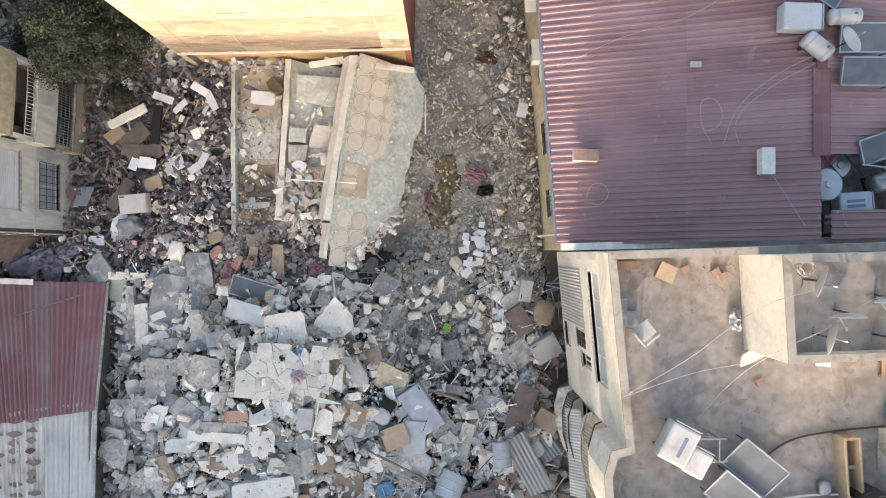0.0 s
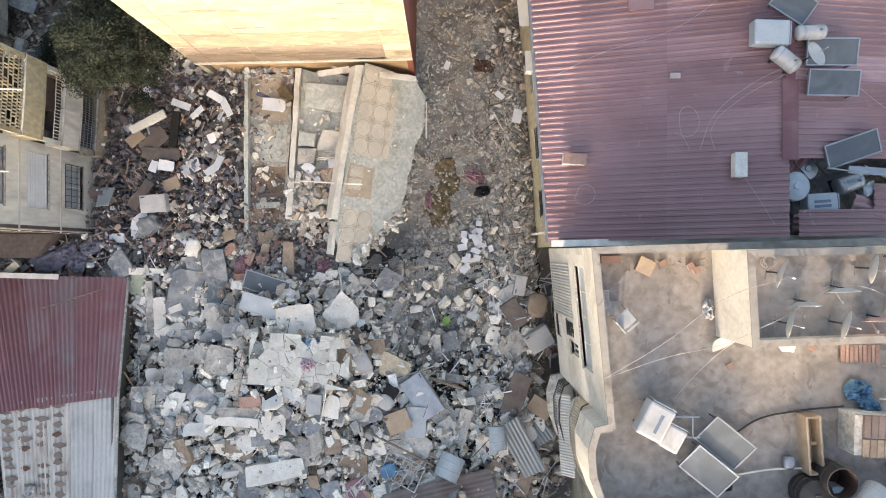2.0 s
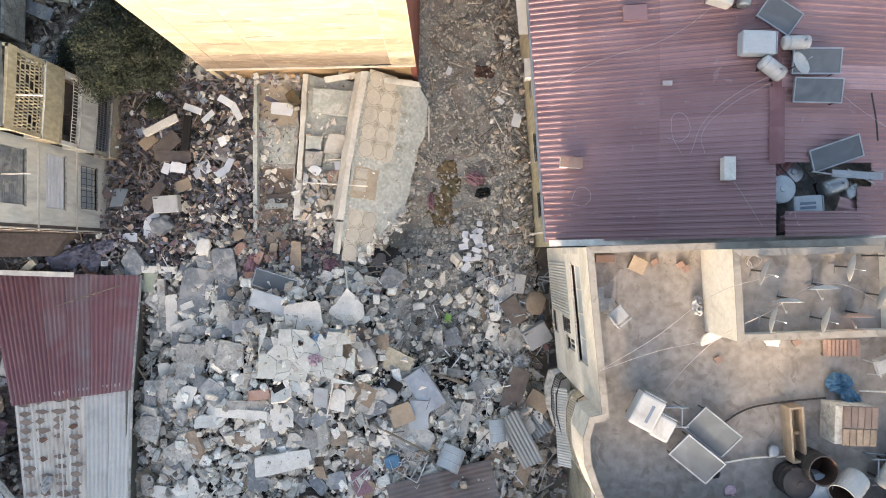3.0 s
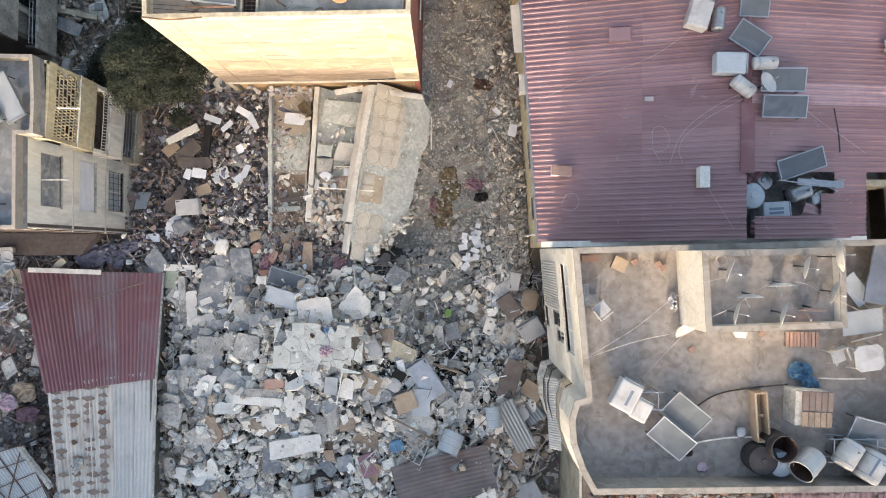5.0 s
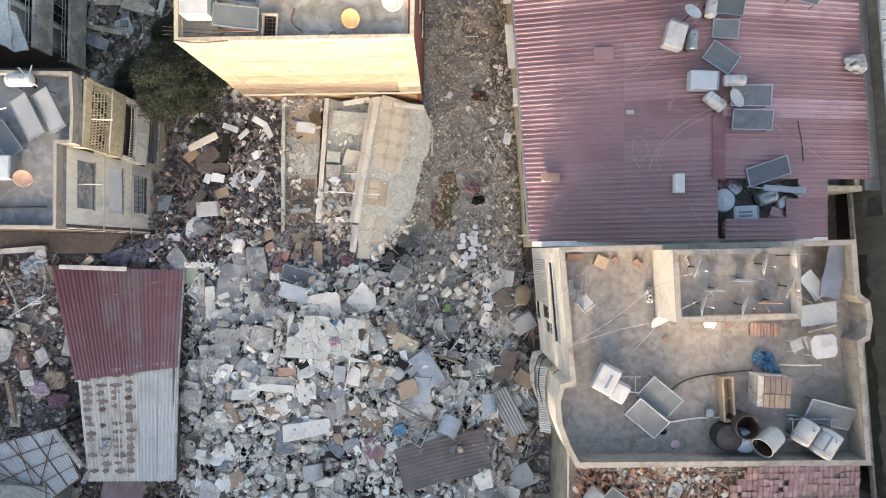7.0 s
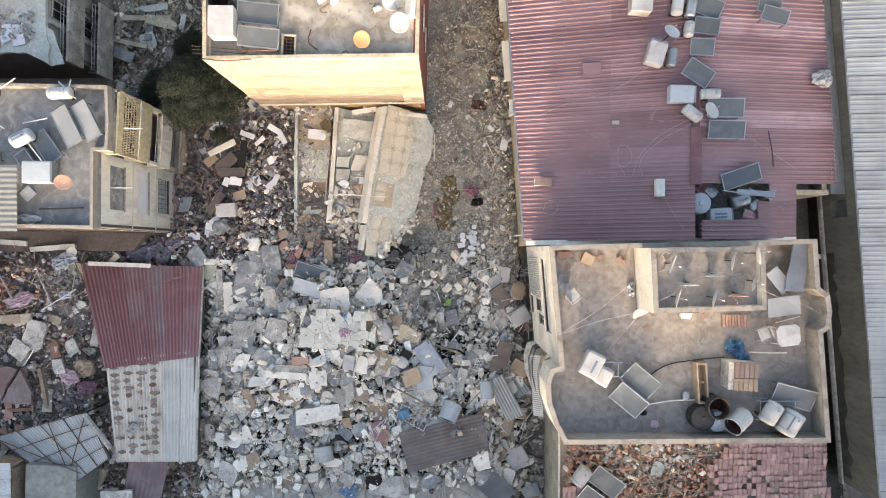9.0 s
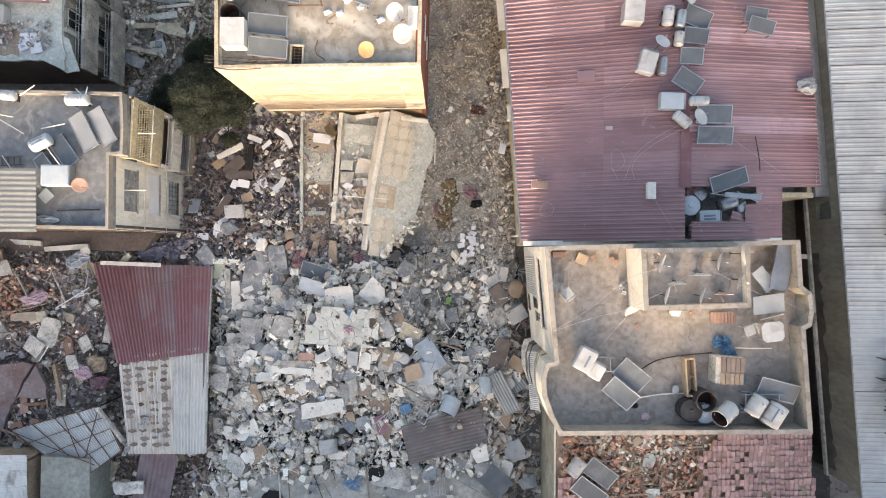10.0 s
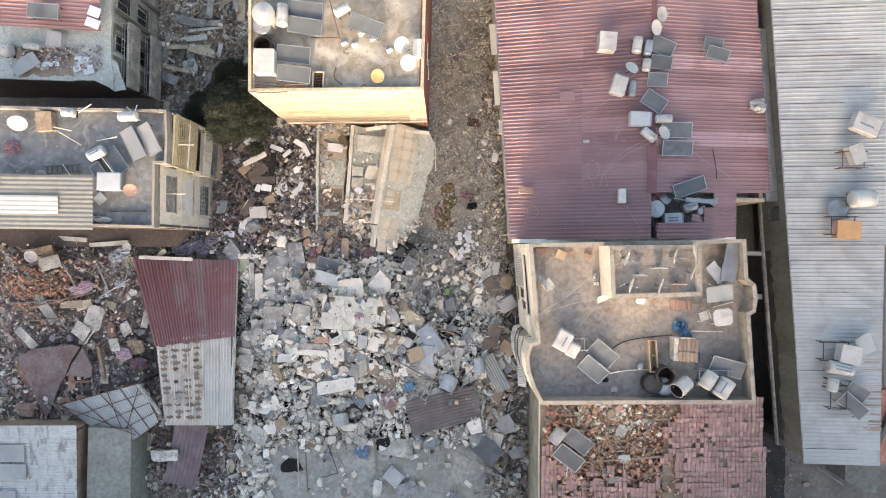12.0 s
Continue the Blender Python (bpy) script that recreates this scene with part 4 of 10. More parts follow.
solid("pink_house", prism([(25.5, -12.5), (33, -12.5), (33, -8.0), (25.4, -8.2)], -0.3, 7.0), PINKWALL, "pink rendered house wall beside the grey roof", "house")

solid("low_roof", prism([(27.02, -15.43), (28.32, -16.09), (29.15, -16.35), (29.05, -14.34), (27.01, -14.44)], -0.3, 2.0), GREENCONC, "low mossy concrete roof behind the grey house", "roof")
solid("pipe", tube(((25.84, -14.99, 0.9), (27.48, -16.09, 1.1)), 0.04, 6), PALEGALV, "pale pipe lying in the alley", "pipe")

# ---- unseen plain blocks added to the south, sized to block the low sun ----
for x0, x1, y0, y1, z in ((-45, -23.5, -40, -26.6, 13.9), (-23.5, -18.2, -42, -26, 13.7), (-18.2, -5.5, -42, -26, 12.3), (-5.5, 10.8, -41, -26.3, 12.1), (10.8, 40, -40, -26.8, 18.0)):
    solid("neighbour_house", box(x0, x1, y0, y1, -0.5, z), OLDCREAM, "unseen plain block added to keep off the low sun", "house")


# ---- heaps of rubble ----
HOUSES = [inward(RB, 0.5), [(4.25, 0.2), (19.0, 0.45), (18.0, 17.6), (3.0, 17.6)], YB, LH, TL, [(20.5, -12.2), (26, -12.2), (30, 16), (18.7, 16)],
          [(6.2, -17.5), (20.3, -17.5), (19.5, -8.2), (5.9, -8.3)], [(-28.6, -17.5), (-20.4, -17.5), (-20.4, -12.1), (-28.6, -12.1)]]


def within(x, y, poly):
    c = False
    for k in range(len(poly)):
        (x0, y0), (x1, y1) = poly[k - 1], poly[k]
        if (y0 > y) != (y1 > y) and x < (x1 - x0) * (y - y0) / (y1 - y0) + x0:
            c = not c
    return c


def free(x, y):
    return not any(within(x, y, p) for p in HOUSES)


def hull_of(points):
    """The convex body round some points, as points and faces."""
    bm = bmesh.new()
    for q in points:
        bm.verts.new(q)
    got = bmesh.ops.convex_hull(bm, input=bm.verts)
    bmesh.ops.delete(bm, geom=[v for v in got["geom_interior"] if isinstance(v, bmesh.types.BMVert)], context="VERTS")
    bmesh.ops.dissolve_limit(bm, angle_limit=radians(9), verts=bm.verts, edges=bm.edges)
    bm.verts.index_update()
    out = np.array([v.co[:] for v in bm.verts]), [tuple(v.index for v in f.verts) for f in bm.faces]
    bm.free()
    return out


def shard_shapes(kind, n, rnd):
    """A few broken pieces: lumps, blocks, plates or sticks, each as points and faces."""
    out = []
    for _ in range(n):
        if kind == "lump":
            pts = []
            for _ in range(11):
                d = Vector((rnd.gauss(0, 1), rnd.gauss(0, 1), rnd.gauss(0, 1))).normalized() * rnd.uniform(0.4, 0.55)
                pts.append(d)
            out.append(hull_of(pts))
        elif kind == "block":
            pts = []
            for sx, sy, sz in ((-1, -1, -1), (1, -1, -1), (1, 1, -1), (-1, 1, -1), (-1, -1, 1), (1, -1, 1), (1, 1, 1), (-1, 1, 1)):
                if rnd.random() < 0.3:
                    k = rnd.uniform(0.12, 0.3)
                    pts += [(sx * (0.5 - k), sy * 0.5, sz * 0.47), (sx * 0.48, sy * (0.5 - k), sz * rnd.uniform(0.2, 0.5))]
                else:
                    pts.append((sx * rnd.uniform(0.34, 0.52), sy * rnd.uniform(0.34, 0.52), sz * rnd.uniform(0.32, 0.5)))
            out.append(hull_of(pts))
        elif kind == "plate":
            m = rnd.choice((4, 4, 5, 5, 6))
            turn = rnd.uniform(0, 6.28)
            ring = [(0.56 * rnd.uniform(0.72, 1.1) * math.cos(turn + 6.283 * (i + rnd.uniform(-0.32, 0.32)) / m), 0.56 * rnd.uniform(0.72, 1.1) * math.sin(turn + 6.283 * (i + rnd.uniform(-0.32, 0.32)) / m)) for i in range(m)]
            out.append(hull_of([(x, y, -0.5) for x, y in ring] + [(x * rnd.uniform(0.86, 1), y * rnd.uniform(0.86, 1), 0.5) for x, y in ring]))
        else:
            v = [(sx * 0.5, sy * rnd.uniform(0.4, 0.5), sz * rnd.uniform(0.4, 0.5)) for sx, sy, sz in
                 ((-1, -1, -1), (1, -1, -1), (1, 1, -1), (-1, 1, -1), (-1, -1, 1), (1, -1, 1), (1, 1, 1), (-1, 1, 1))]
            out.append((np.array(v), [(0, 3, 2, 1), (4, 5, 6, 7), (0, 1, 5, 4), (1, 2, 6, 5), (2, 3, 7, 6), (3, 0, 4, 7)]))
    return out


def strew(name, kind, material, label, category, spots, size, flat=0.5, ratio=0.6, thick=0.5, lift=0.1, seed=1):
    """One heap of many pieces: spots (x, y, z) with sizes drawn from size(rnd)."""
    rnd = random.Random(seed)
    shapes = shard_shapes(kind, 26, rnd)
    allv, loops, starts, totals = [], [], [], []
    base = nl = 0
    for x, y, z in spots:
        v, f = shapes[rnd.randrange(26)]
        s = size(rnd)
        sx, sy, sz = s, s * rnd.uniform(ratio * 0.7, min(1, ratio * 1.3)), s * rnd.uniform(thick * 0.7, thick * 1.3)
        if kind == "plate":
            sz = min(sz, 0.09)
        if kind == "stick":
            sy, sz = (rnd.uniform(0.025, 0.075), rnd.uniform(0.02, 0.05)) if name != "rods" else (0.022, 0.022)
        r = np.array(Euler((rnd.gauss(0, flat), rnd.gauss(0, flat if kind != "stick" else 0.22), rnd.uniform(0, 6.283))).to_matrix())
        p = (v * (sx, sy, sz)) @ r.T + (x, y, z + lift * rnd.random() + 0.2 * sz)
        allv.append(p)
        for q in f:
            starts.append(nl)
            totals.append(len(q))
            loops.extend([base + i for i in q])
            nl += len(q)
        base += len(v)
    co = np.concatenate(allv).astype(np.float32)
    me = bpy.data.meshes.new(name)
    me.vertices.add(len(co))
    me.vertices.foreach_set("co", co.ravel())
    me.loops.add(len(loops))
    me.loops.foreach_set("vertex_index", np.array(loops, np.int32))
    me.polygons.add(len(starts))
    me.polygons.foreach_set("loop_start", np.array(starts, np.int32))
    me.polygons.foreach_set("loop_total", np.array(totals, np.int32))
    me.update(calc_edges=True)
    me.validate()
    me.shade_flat()
    me.materials.append(material)
    return tagged(new(name, me), label, category, kind="stuff")


def lie(x, y):
    """The top of the bedded rubble, with pits between the blocks."""
    pit = (1 - 0.95 * step01(-y, 12.6, 14.2)) * max(0.0, uneven(x, y, 1.9) - 0.12) * (1 if x < -2.5 or y < -5 else 0.25)
    return heap(x, y) + 0.16 * uneven(x, y, 0.8) - 1.3 * min(0.8, pit)


def spots_in(n, x0, x1, y0, y1, density, seed, deep=True):
    rnd = random.Random(seed)
    out = []
    for _ in range(n):
        x, y = rnd.uniform(x0, x1), rnd.uniform(y0, y1)
        if rnd.random() < density(x, y) and free(x, y) and (deep or uneven(x, y, 1.9) < 0.16):
            out.append((x, y, lie(x, y) - 0.05))
    return out


def main_pile(x, y):
    return step01(x, -14.5, -13) * step01(-x, -5.0, -3.0) * step01(-y, 0.0, 2.0) * (0.45 + 0.55 * step01(abs(x - 0.5) + abs(y + 3) * 0.8, 1.5, 4.5))


def fines(x, y):
    """Where chips lie: all over the heap but the swept floor at its south end."""
    return main_pile(x, y) * (1 - 0.93 * min(1, max(0, south_floor(x, y))))


def heavy(x, y):
    """Where the big pieces lie: all over the heap but its dusty middle."""
    return main_pile(x, y) * (1 - 0.9 * bump2(x, y, -0.9, -2.6, 2.3, 2.1)) * (1 - 0.97 * min(1, max(0, south_floor(x, y))))


def street(x, y):
    return step01(x, -1.6, -0.6) * step01(y, -4.5, -3) * (0.45 + 0.55 * step01(abs(x - 1.4), 0.6, 1.6))


def left_yard(x, y):
    return step01(x, -17, -15) * step01(-x, 4.0, 6.0) * step01(y, -2.2, -1) * (0.4 if x > -9.2 and y > 0.5 else 1)


def far_left(x, y):
    return step01(-x, 13.0, 15) * step01(-y, -1.2, 0.0)


def back_yard(x, y):
    return step01(-x, 10.0, 11) * step01(y, 7.5, 8.5)


def alley(x, y):
    return step01(x, 4.2, 4.6) * (1 if x > 16 or y < -8 else 0.8)


def small(rnd):
    return rnd.uniform(0.08, 0.24)


def middle(rnd):
    return rnd.uniform(0.2, 0.5)


def large(rnd):
    return rnd.uniform(0.45, 1.0)


def bed(name, material, label, x0, x1, y0, y1, inside, step=0.16, rough=0.07, up=0.11):
    """A sheet of dust and fine rubble lying on the ground where inside() holds."""
    xs, ys = np.arange(x0, x1, step), np.arange(y0, y1, step)
    ids, vs, fs = {}, [], []
    for j, y in enumerate(ys):
        for i, x in enumerate(xs):
            d = inside(x, y)
            if d > 0.08:
                ids[i, j] = len(vs)
                vs.append((x, y, lie(x, y) - 0.26 + min(0.13, 0.4 * d) + rough * 1.3 * uneven(x + 40, y, 3.1) + 0.05 * uneven(x, y, 5.0) + up))
    for (i, j), a in ids.items():
        q = [ids.get(k) for k in ((i + 1, j), (i + 1, j + 1), (i, j + 1))]
        if None not in q:
            fs.append((a, *q))
    me = bpy.data.meshes.new(name)
    me.from_pydata(vs, [], fs)
    me.materials.append(material)
    me.polygons.foreach_set("use_smooth", [True] * len(fs))
    return tagged(new(name, me), label, "rubble dust", kind="structure")


# the dark sheet under the heap carries the gaps' shade in its colour
bed("rubble_dirt", DARKBED, "dark grey bed, shade of the gaps between blocks painted in", -15.5, 4.6, -19, 1.0, lambda x, y: min(1, 2.2 * main_pile(x, y - 0.6)) * (1 if free(x, y) else 0))
bed("rubble_dust", PALEDUST, "pale grey dust and grit over the heap", -5.5, 4.6, -8.5, 1.0, lambda x, y: min(1, 2.2 * main_pile(x, y - 0.6)) * (1 if free(x, y) else 0) * (1.5 * bump2(x, y, -0.6, -2.6, 3.0, 2.4) - 0.35 + 0.3 * uneven(x, y, 1.2)), 0.12, 0.05, 0.15)
bed("rubble_dust", STREETDUST, "brown grey dust and grit on the street", -3.0, 4.3, -3.0, 18, lambda x, y: step01(x, -3.0, -1.6) * step01(y, -3.0, -1.0) * (1 if x > -1.4 or y < 0.6 else 0.8))
# yard bed, its colour darkened for the shade in the gaps
bed("rubble_dust", YARDDUST, "grey dust and grit in the yard, gap shade painted in", -17, -4, -2.4, 8.2, lambda x, y: left_yard(x, y) if free(x, y) else 0)

bed("mossy_dirt", MOSS, "brown green mossy wet dirt on the street", -1.2, 1.6, 0.2, 5.5, lambda x, y: 1.1 * bump2(x, y, 0.1 + 0.5 * uneven(x, y, 0.9), 2.7, 0.5, 1.7) - 0.25 + 0.4 * uneven(x, y, 2.6), 0.05, 0.05, 0.20)

def south_floor(x, y):
    return (1.25 * step01(-y, 12.6, 14.2) * step01(x, -12.5, -10.5) * step01(-x, -5.0, -3.6) - 0.15 + 0.35 * uneven(x, y, 0.7)) if free(x, y) else 0


bed("rubble_dust", FLOORDUST, "smooth pale grey dust over a floor", -13.5, 5.2, -21, -11.5, south_floor, 0.16, 0.012, 0.3)

PILE = (-15, 5, -18, 0, fines)
HEAVY = (-15, 5, -18, 0, heavy)
YARD = (-17, -4, -2.5, 8, left_yard)
RUIN = (-31, -13, -18, 1, far_left)
BACK = (-20, -9.5, 7, 18, back_yard)
LANE = (-2, 4.2, -5, 18, street)


def chips(rnd):
    return rnd.uniform(0.04, 0.12)


def mixed(rnd):
    return min(0.62, 0.085 / max(0.1, rnd.random()) ** 0.85)


strew("rubble", "block", DUSTCHIPS, "pale grey concrete and plaster chips", "rubble", spots_in(17000, *PILE, 11, False), chips, 0.6, 0.75, 0.6, 0.3, 1)
strew("rubble", "lump", DUSTCHIPS, "grey grit and crumbs over the heap", "rubble", spots_in(9000, *PILE, 10, False), lambda r: 0.03 + 0.08 * r.random() ** 2, 0.7, 0.8, 0.7, 0.1, 37)
strew("rubble", "lump", STONES, "grit and crumbs on the street", "rubble", spots_in(15000, -2, 4.2, -5, 16, lambda x, y: step01(x, -1.6, -0.6), 20), lambda r: 0.025 + 0.06 * r.random() ** 2, 0.7, 0.8, 0.7, 0.03, 38)
strew("rubble", "block", PALERUBBLE, "pale grey broken concrete blocks in a heap", "rubble", spots_in(9000, *HEAVY, 12), mixed, 0.5, 0.6, 0.5, 0.55, 2)
strew("rubble", "plate", PALERUBBLE, "broken pale plaster and floor plates in a heap", "rubble", spots_in(6000, *HEAVY, 13), mixed, 0.34, 0.75, 0.22, 0.62, 3)
strew("rubble", "plate", WHITE, "white plaster and tile plates in a heap", "rubble", spots_in(900, *HEAVY, 9), lambda r: 0.16 + 0.5 * r.random() ** 2, 0.36, 0.7, 0.2, 0.66, 48)
# dark plates added among the blocks to imitate shaded gaps
strew("rubble", "plate", DARKPIECE, "dark plates in a heap, added for the shade of gaps", "debris", spots_in(520, *HEAVY, 8), lambda r: 0.12 + 0.45 * r.random() ** 2, 0.4, 0.55, 0.2, 0.5, 49)
strew("rubble", "lump", RUBBLE, "grey broken concrete lumps in a heap", "rubble", spots_in(4200, *HEAVY, 14), mixed, 0.5, 0.8, 0.5, 0.55, 4)
strew("splinters", "stick", SPLINTERS, "splintered laths, rods and pipes among rubble", "debris", spots_in(1300, *PILE, 15), lambda r: r.uniform(0.25, 1.1), 0.5, 0.6, 0.5, 0.5, 5)
strew("clutter", "plate", CLUTTER, "scattered household scraps among rubble", "debris", spots_in(900, *PILE, 16), lambda r: r.uniform(0.1, 0.36), 0.4, 0.8, 0.12, 0.45, 6)
strew("splinters", "stick", PAPER, "white laths and pipes among rubble", "debris", spots_in(520, *PILE, 18), lambda r: r.uniform(0.2, 1.0), 0.5, 0.6, 0.5, 0.55, 35)
strew("clutter", "plate", PAPER, "white papers and plastic scraps among rubble", "debris", spots_in(900, *PILE, 19, False), lambda r: r.uniform(0.06, 0.24), 0.5, 0.7, 0.1, 0.5, 36)
strew("rubble", "lump", STONES, "grey brown stones and grit on the street", "rubble", spots_in(24000, *LANE, 21), lambda r: 0.035 + 0.2 * r.random() ** 2.5, 0.6, 0.75, 0.6, 0.07, 7)
strew("rubble", "lump", STONES, "grey stones and broken bricks on the street", "rubble", spots_in(5200, 0.2, 4.2, -5, 17, lambda x, y: 0.15 + 0.85 * step01(x + 0.8 * uneven(x, y, 0.6), 1.0, 2.6), 29), lambda r: 0.05 + 0.3 * r.random() ** 2.5, 0.5, 0.65, 0.5, 0.2, 39)
strew("clutter", "plate", CLUTTER, "sheets and broken household things along the house wall", "debris", spots_in(210, 2.6, 5.4, -11, -1, lambda x, y: 1, 30), lambda r: r.uniform(0.2, 0.6), 0.5, 0.6, 0.1, 0.6, 40)
strew("splinters", "stick", PAPER, "white tubes and laths along the house wall", "debris", spots_in(150, 1.5, 5.4, -12, -1, lambda x, y: 1, 34), lambda r: r.uniform(0.4, 1.3), 0.5, 0.6, 0.5, 0.7, 41)
strew("rubble", "block", RUBBLE, "grey broken blocks along the flat-roofed house", "rubble", spots_in(1400, 3.0, 6.0, -21, -7, lambda x, y: 1, 35), lambda r: 0.9 * mixed(r), 0.6, 0.7, 0.6, 0.5, 42)
strew("clutter", "plate", CLUTTER, "household scraps along the flat-roofed house", "debris", spots_in(260, 2.6, 6.0, -21, -9, lambda x, y: 1, 36), lambda r: r.uniform(0.12, 0.5), 0.5, 0.6, 0.1, 0.6, 43)
strew("rubble", "lump", RUBBLE, "grey broken blocks along the street edge", "rubble", spots_in(2900, 1.2, 4.3, -9, 18, lambda x, y: 0.1 + 0.9 * step01(x, 2, 3.2), 22), lambda r: 0.75 * mixed(r), 0.6, 0.7, 0.6, 0.4, 8)
strew("rubble", "plate", RUBBLE, "grey broken plates along the street edge", "rubble", spots_in(700, 1.2, 4.3, -9, 18, lambda x, y: 0.1 + 0.9 * step01(x, 2, 3.2), 25), lambda r: 0.8 * mixed(r), 0.5, 0.8, 0.3, 0.4, 28)
strew("splinters", "stick", SPLINTERS, "laths and pipes lying on the street rubble", "debris", spots_in(800, -1.5, 4.3, -6, 16, lambda x, y: 0.15 + 0.85 * step01(x, 1.8, 3.4), 23), lambda r: r.uniform(0.3, 1.1), 0.4, 0.6, 0.5, 0.4, 9)
strew("rubble", "block", DUSTCHIPS, "dusty olive grey rubble between heap and street", "rubble", spots_in(5200, -2.4, 4.2, -5.5, 2.5, lambda x, y: step01(x, -2.4, -1.2) * step01(-y, -2.5, 0.5), 71), lambda r: 0.04 + 0.3 * r.random() ** 3, 0.6, 0.7, 0.55, 0.12, 98)
strew("rubble", "block", DUSTCHIPS, "dusty grey blocks at the foot of the fallen floors", "rubble", spots_in(1800, -10.5, -3.5, -2.2, 1.0, lambda x, y: 1, 72), lambda r: 0.06 + 0.4 * r.random() ** 2.5, 0.5, 0.7, 0.5, 0.3, 101)
strew("rubble", "lump", STONES, "stones on the mossy strip of the street", "rubble", spots_in(420, -1.0, 1.6, 0.4, 5.4, lambda x, y: 1, 73), lambda r: 0.04 + 0.16 * r.random() ** 2, 0.6, 0.75, 0.6, 0.12, 102)
strew("clutter", "plate", CLUTTER, "paper and household scraps on the street", "debris", spots_in(300, -1.5, 4, -5, 16, street, 24), lambda r: r.uniform(0.08, 0.24), 0.3, 0.8, 0.1, 0.2, 10)
strew("clutter", "plate", YARDCLUTTER, "heap of papers, boards and household things", "debris", spots_in(9500, *YARD, 31), lambda r: 0.06 + 0.36 * r.random() ** 2, 0.5, 0.6, 0.1, 0.5, 11)
strew("rubble", "block", YARDRUBBLE, "grey rubble under household debris", "rubble", spots_in(5200, *YARD, 32), lambda r: r.uniform(0.05, 0.18), 0.6, 0.8, 0.6, 0.22, 12)
strew("rubble", "block", PALERUBBLE, "pale plaster pieces in the yard", "rubble", spots_in(700, -12, -8.4, -1, 7.2, left_yard, 39), lambda r: 0.06 + 0.26 * r.random() ** 2, 0.6, 0.7, 0.5, 0.45, 47)
strew("rubble", "plate", YARDRUBBLE, "grey broken plates in the yard", "rubble", spots_in(1300, *YARD, 33), mixed, 0.4, 0.8, 0.25, 0.4, 13)
strew("clutter", "plate", PAPER, "white papers and plastic scraps in the yard", "debris", spots_in(220, *YARD, 37), lambda r: 0.08 + 0.24 * r.random() ** 2, 0.4, 0.7, 0.1, 0.6, 44)
strew("clutter", "plate", BROWNRUBBLE, "brown board scraps in the yard", "debris", spots_in(900, *YARD, 38), lambda r: 0.08 + 0.4 * r.random() ** 2, 0.4, 0.6, 0.1, 0.6, 45)
strew("splinters", "stick", SPLINTERS, "laths and broken furniture strips in the yard", "debris", spots_in(850, *YARD, 34), lambda r: r.uniform(0.3, 1.1), 0.4, 0.6, 0.5, 0.45, 14)
strew("rubble", "block", RUINRUBBLE, "pinkish grey brick rubble of collapsed low houses", "rubble", spots_in(13000, *RUIN, 41), lambda r: r.uniform(0.08, 0.26), 0.6, 0.6, 0.5, 0.4, 15)
strew("rubble", "plate", RUINRUBBLE, "broken pinkish wall pieces of collapsed houses", "rubble", spots_in(1600, *RUIN, 42), mixed, 0.4, 0.8, 0.3, 0.5, 16)
strew("rubble", "block", PALERUBBLE, "pale plaster pieces among brick rubble", "rubble", spots_in(2600, *RUIN, 46), lambda r: 0.06 + 0.3 * r.random() ** 2, 0.6, 0.7, 0.5, 0.6, 46)
strew("rubble", "plate", RUBBLE, "grey slabs among brick rubble", "rubble", spots_in(1200, *RUIN, 43), mixed, 0.3, 0.7, 0.2, 0.5, 17)
strew("splinters", "stick", SPLINTERS, "broken roof laths and poles on brick rubble", "debris", spots_in(1500, *RUIN, 44), lambda r: r.uniform(0.4, 2.0), 0.3, 0.6, 0.5, 0.6, 18)
strew("clutter", "plate", CLUTTER, "household scraps on brick rubble", "debris", spots_in(800, *RUIN, 45), middle, 0.4, 0.8, 0.15, 0.6, 19)
strew("rubble", "block", RUBBLE, "grey rubble behind the houses", "rubble", spots_in(6000, *BACK, 51), small, 0.6, 0.7, 0.6, 0.3, 20)
strew("rubble", "plate", RUBBLE, "fallen grey slabs behind the houses", "rubble", spots_in(900, *BACK, 52), mixed, 0.35, 0.6, 0.25, 0.5, 21)
strew("splinters", "stick", SPLINTERS, "fallen beams and laths behind the houses", "debris", spots_in(420, *BACK, 53), lambda r: r.uniform(0.6, 2.4), 0.3, 0.6, 0.5, 0.6, 22)
strew("rubble", "block", BROWNRUBBLE, "scattered stones in the alley", "rubble", spots_in(1500, 4, 26, -20, 4, alley, 61), lambda r: 0.6 * small(r), 0.6, 0.8, 0.6, 0.1, 23)
strew("rubble", "plate", RUBBLE, "larger stones scattered in the alley", "rubble", spots_in(160, 4, 26, -20, 4, alley, 62), middle, 0.5, 0.8, 0.4, 0.1, 24)


strew("rods", "stick", DARKSTEEL, "dark bent reinforcing rods among rubble", "metal rods", spots_in(260, *PILE, 17), lambda r: r.uniform(0.4, 1.5), 0.5, 0.3, 0.3, 0.7, 26)
strew("rods", "stick", RUST, "rusty rods and wires along the street edge", "metal rods", spots_in(200, 1.0, 4.3, -9, 16, lambda x, y: step01(x, 1.2, 3), 27), lambda r: r.uniform(0.4, 1.4), 0.5, 0.3, 0.3, 0.6, 27)


# ---- single pieces in the rubble ----
LAID = []


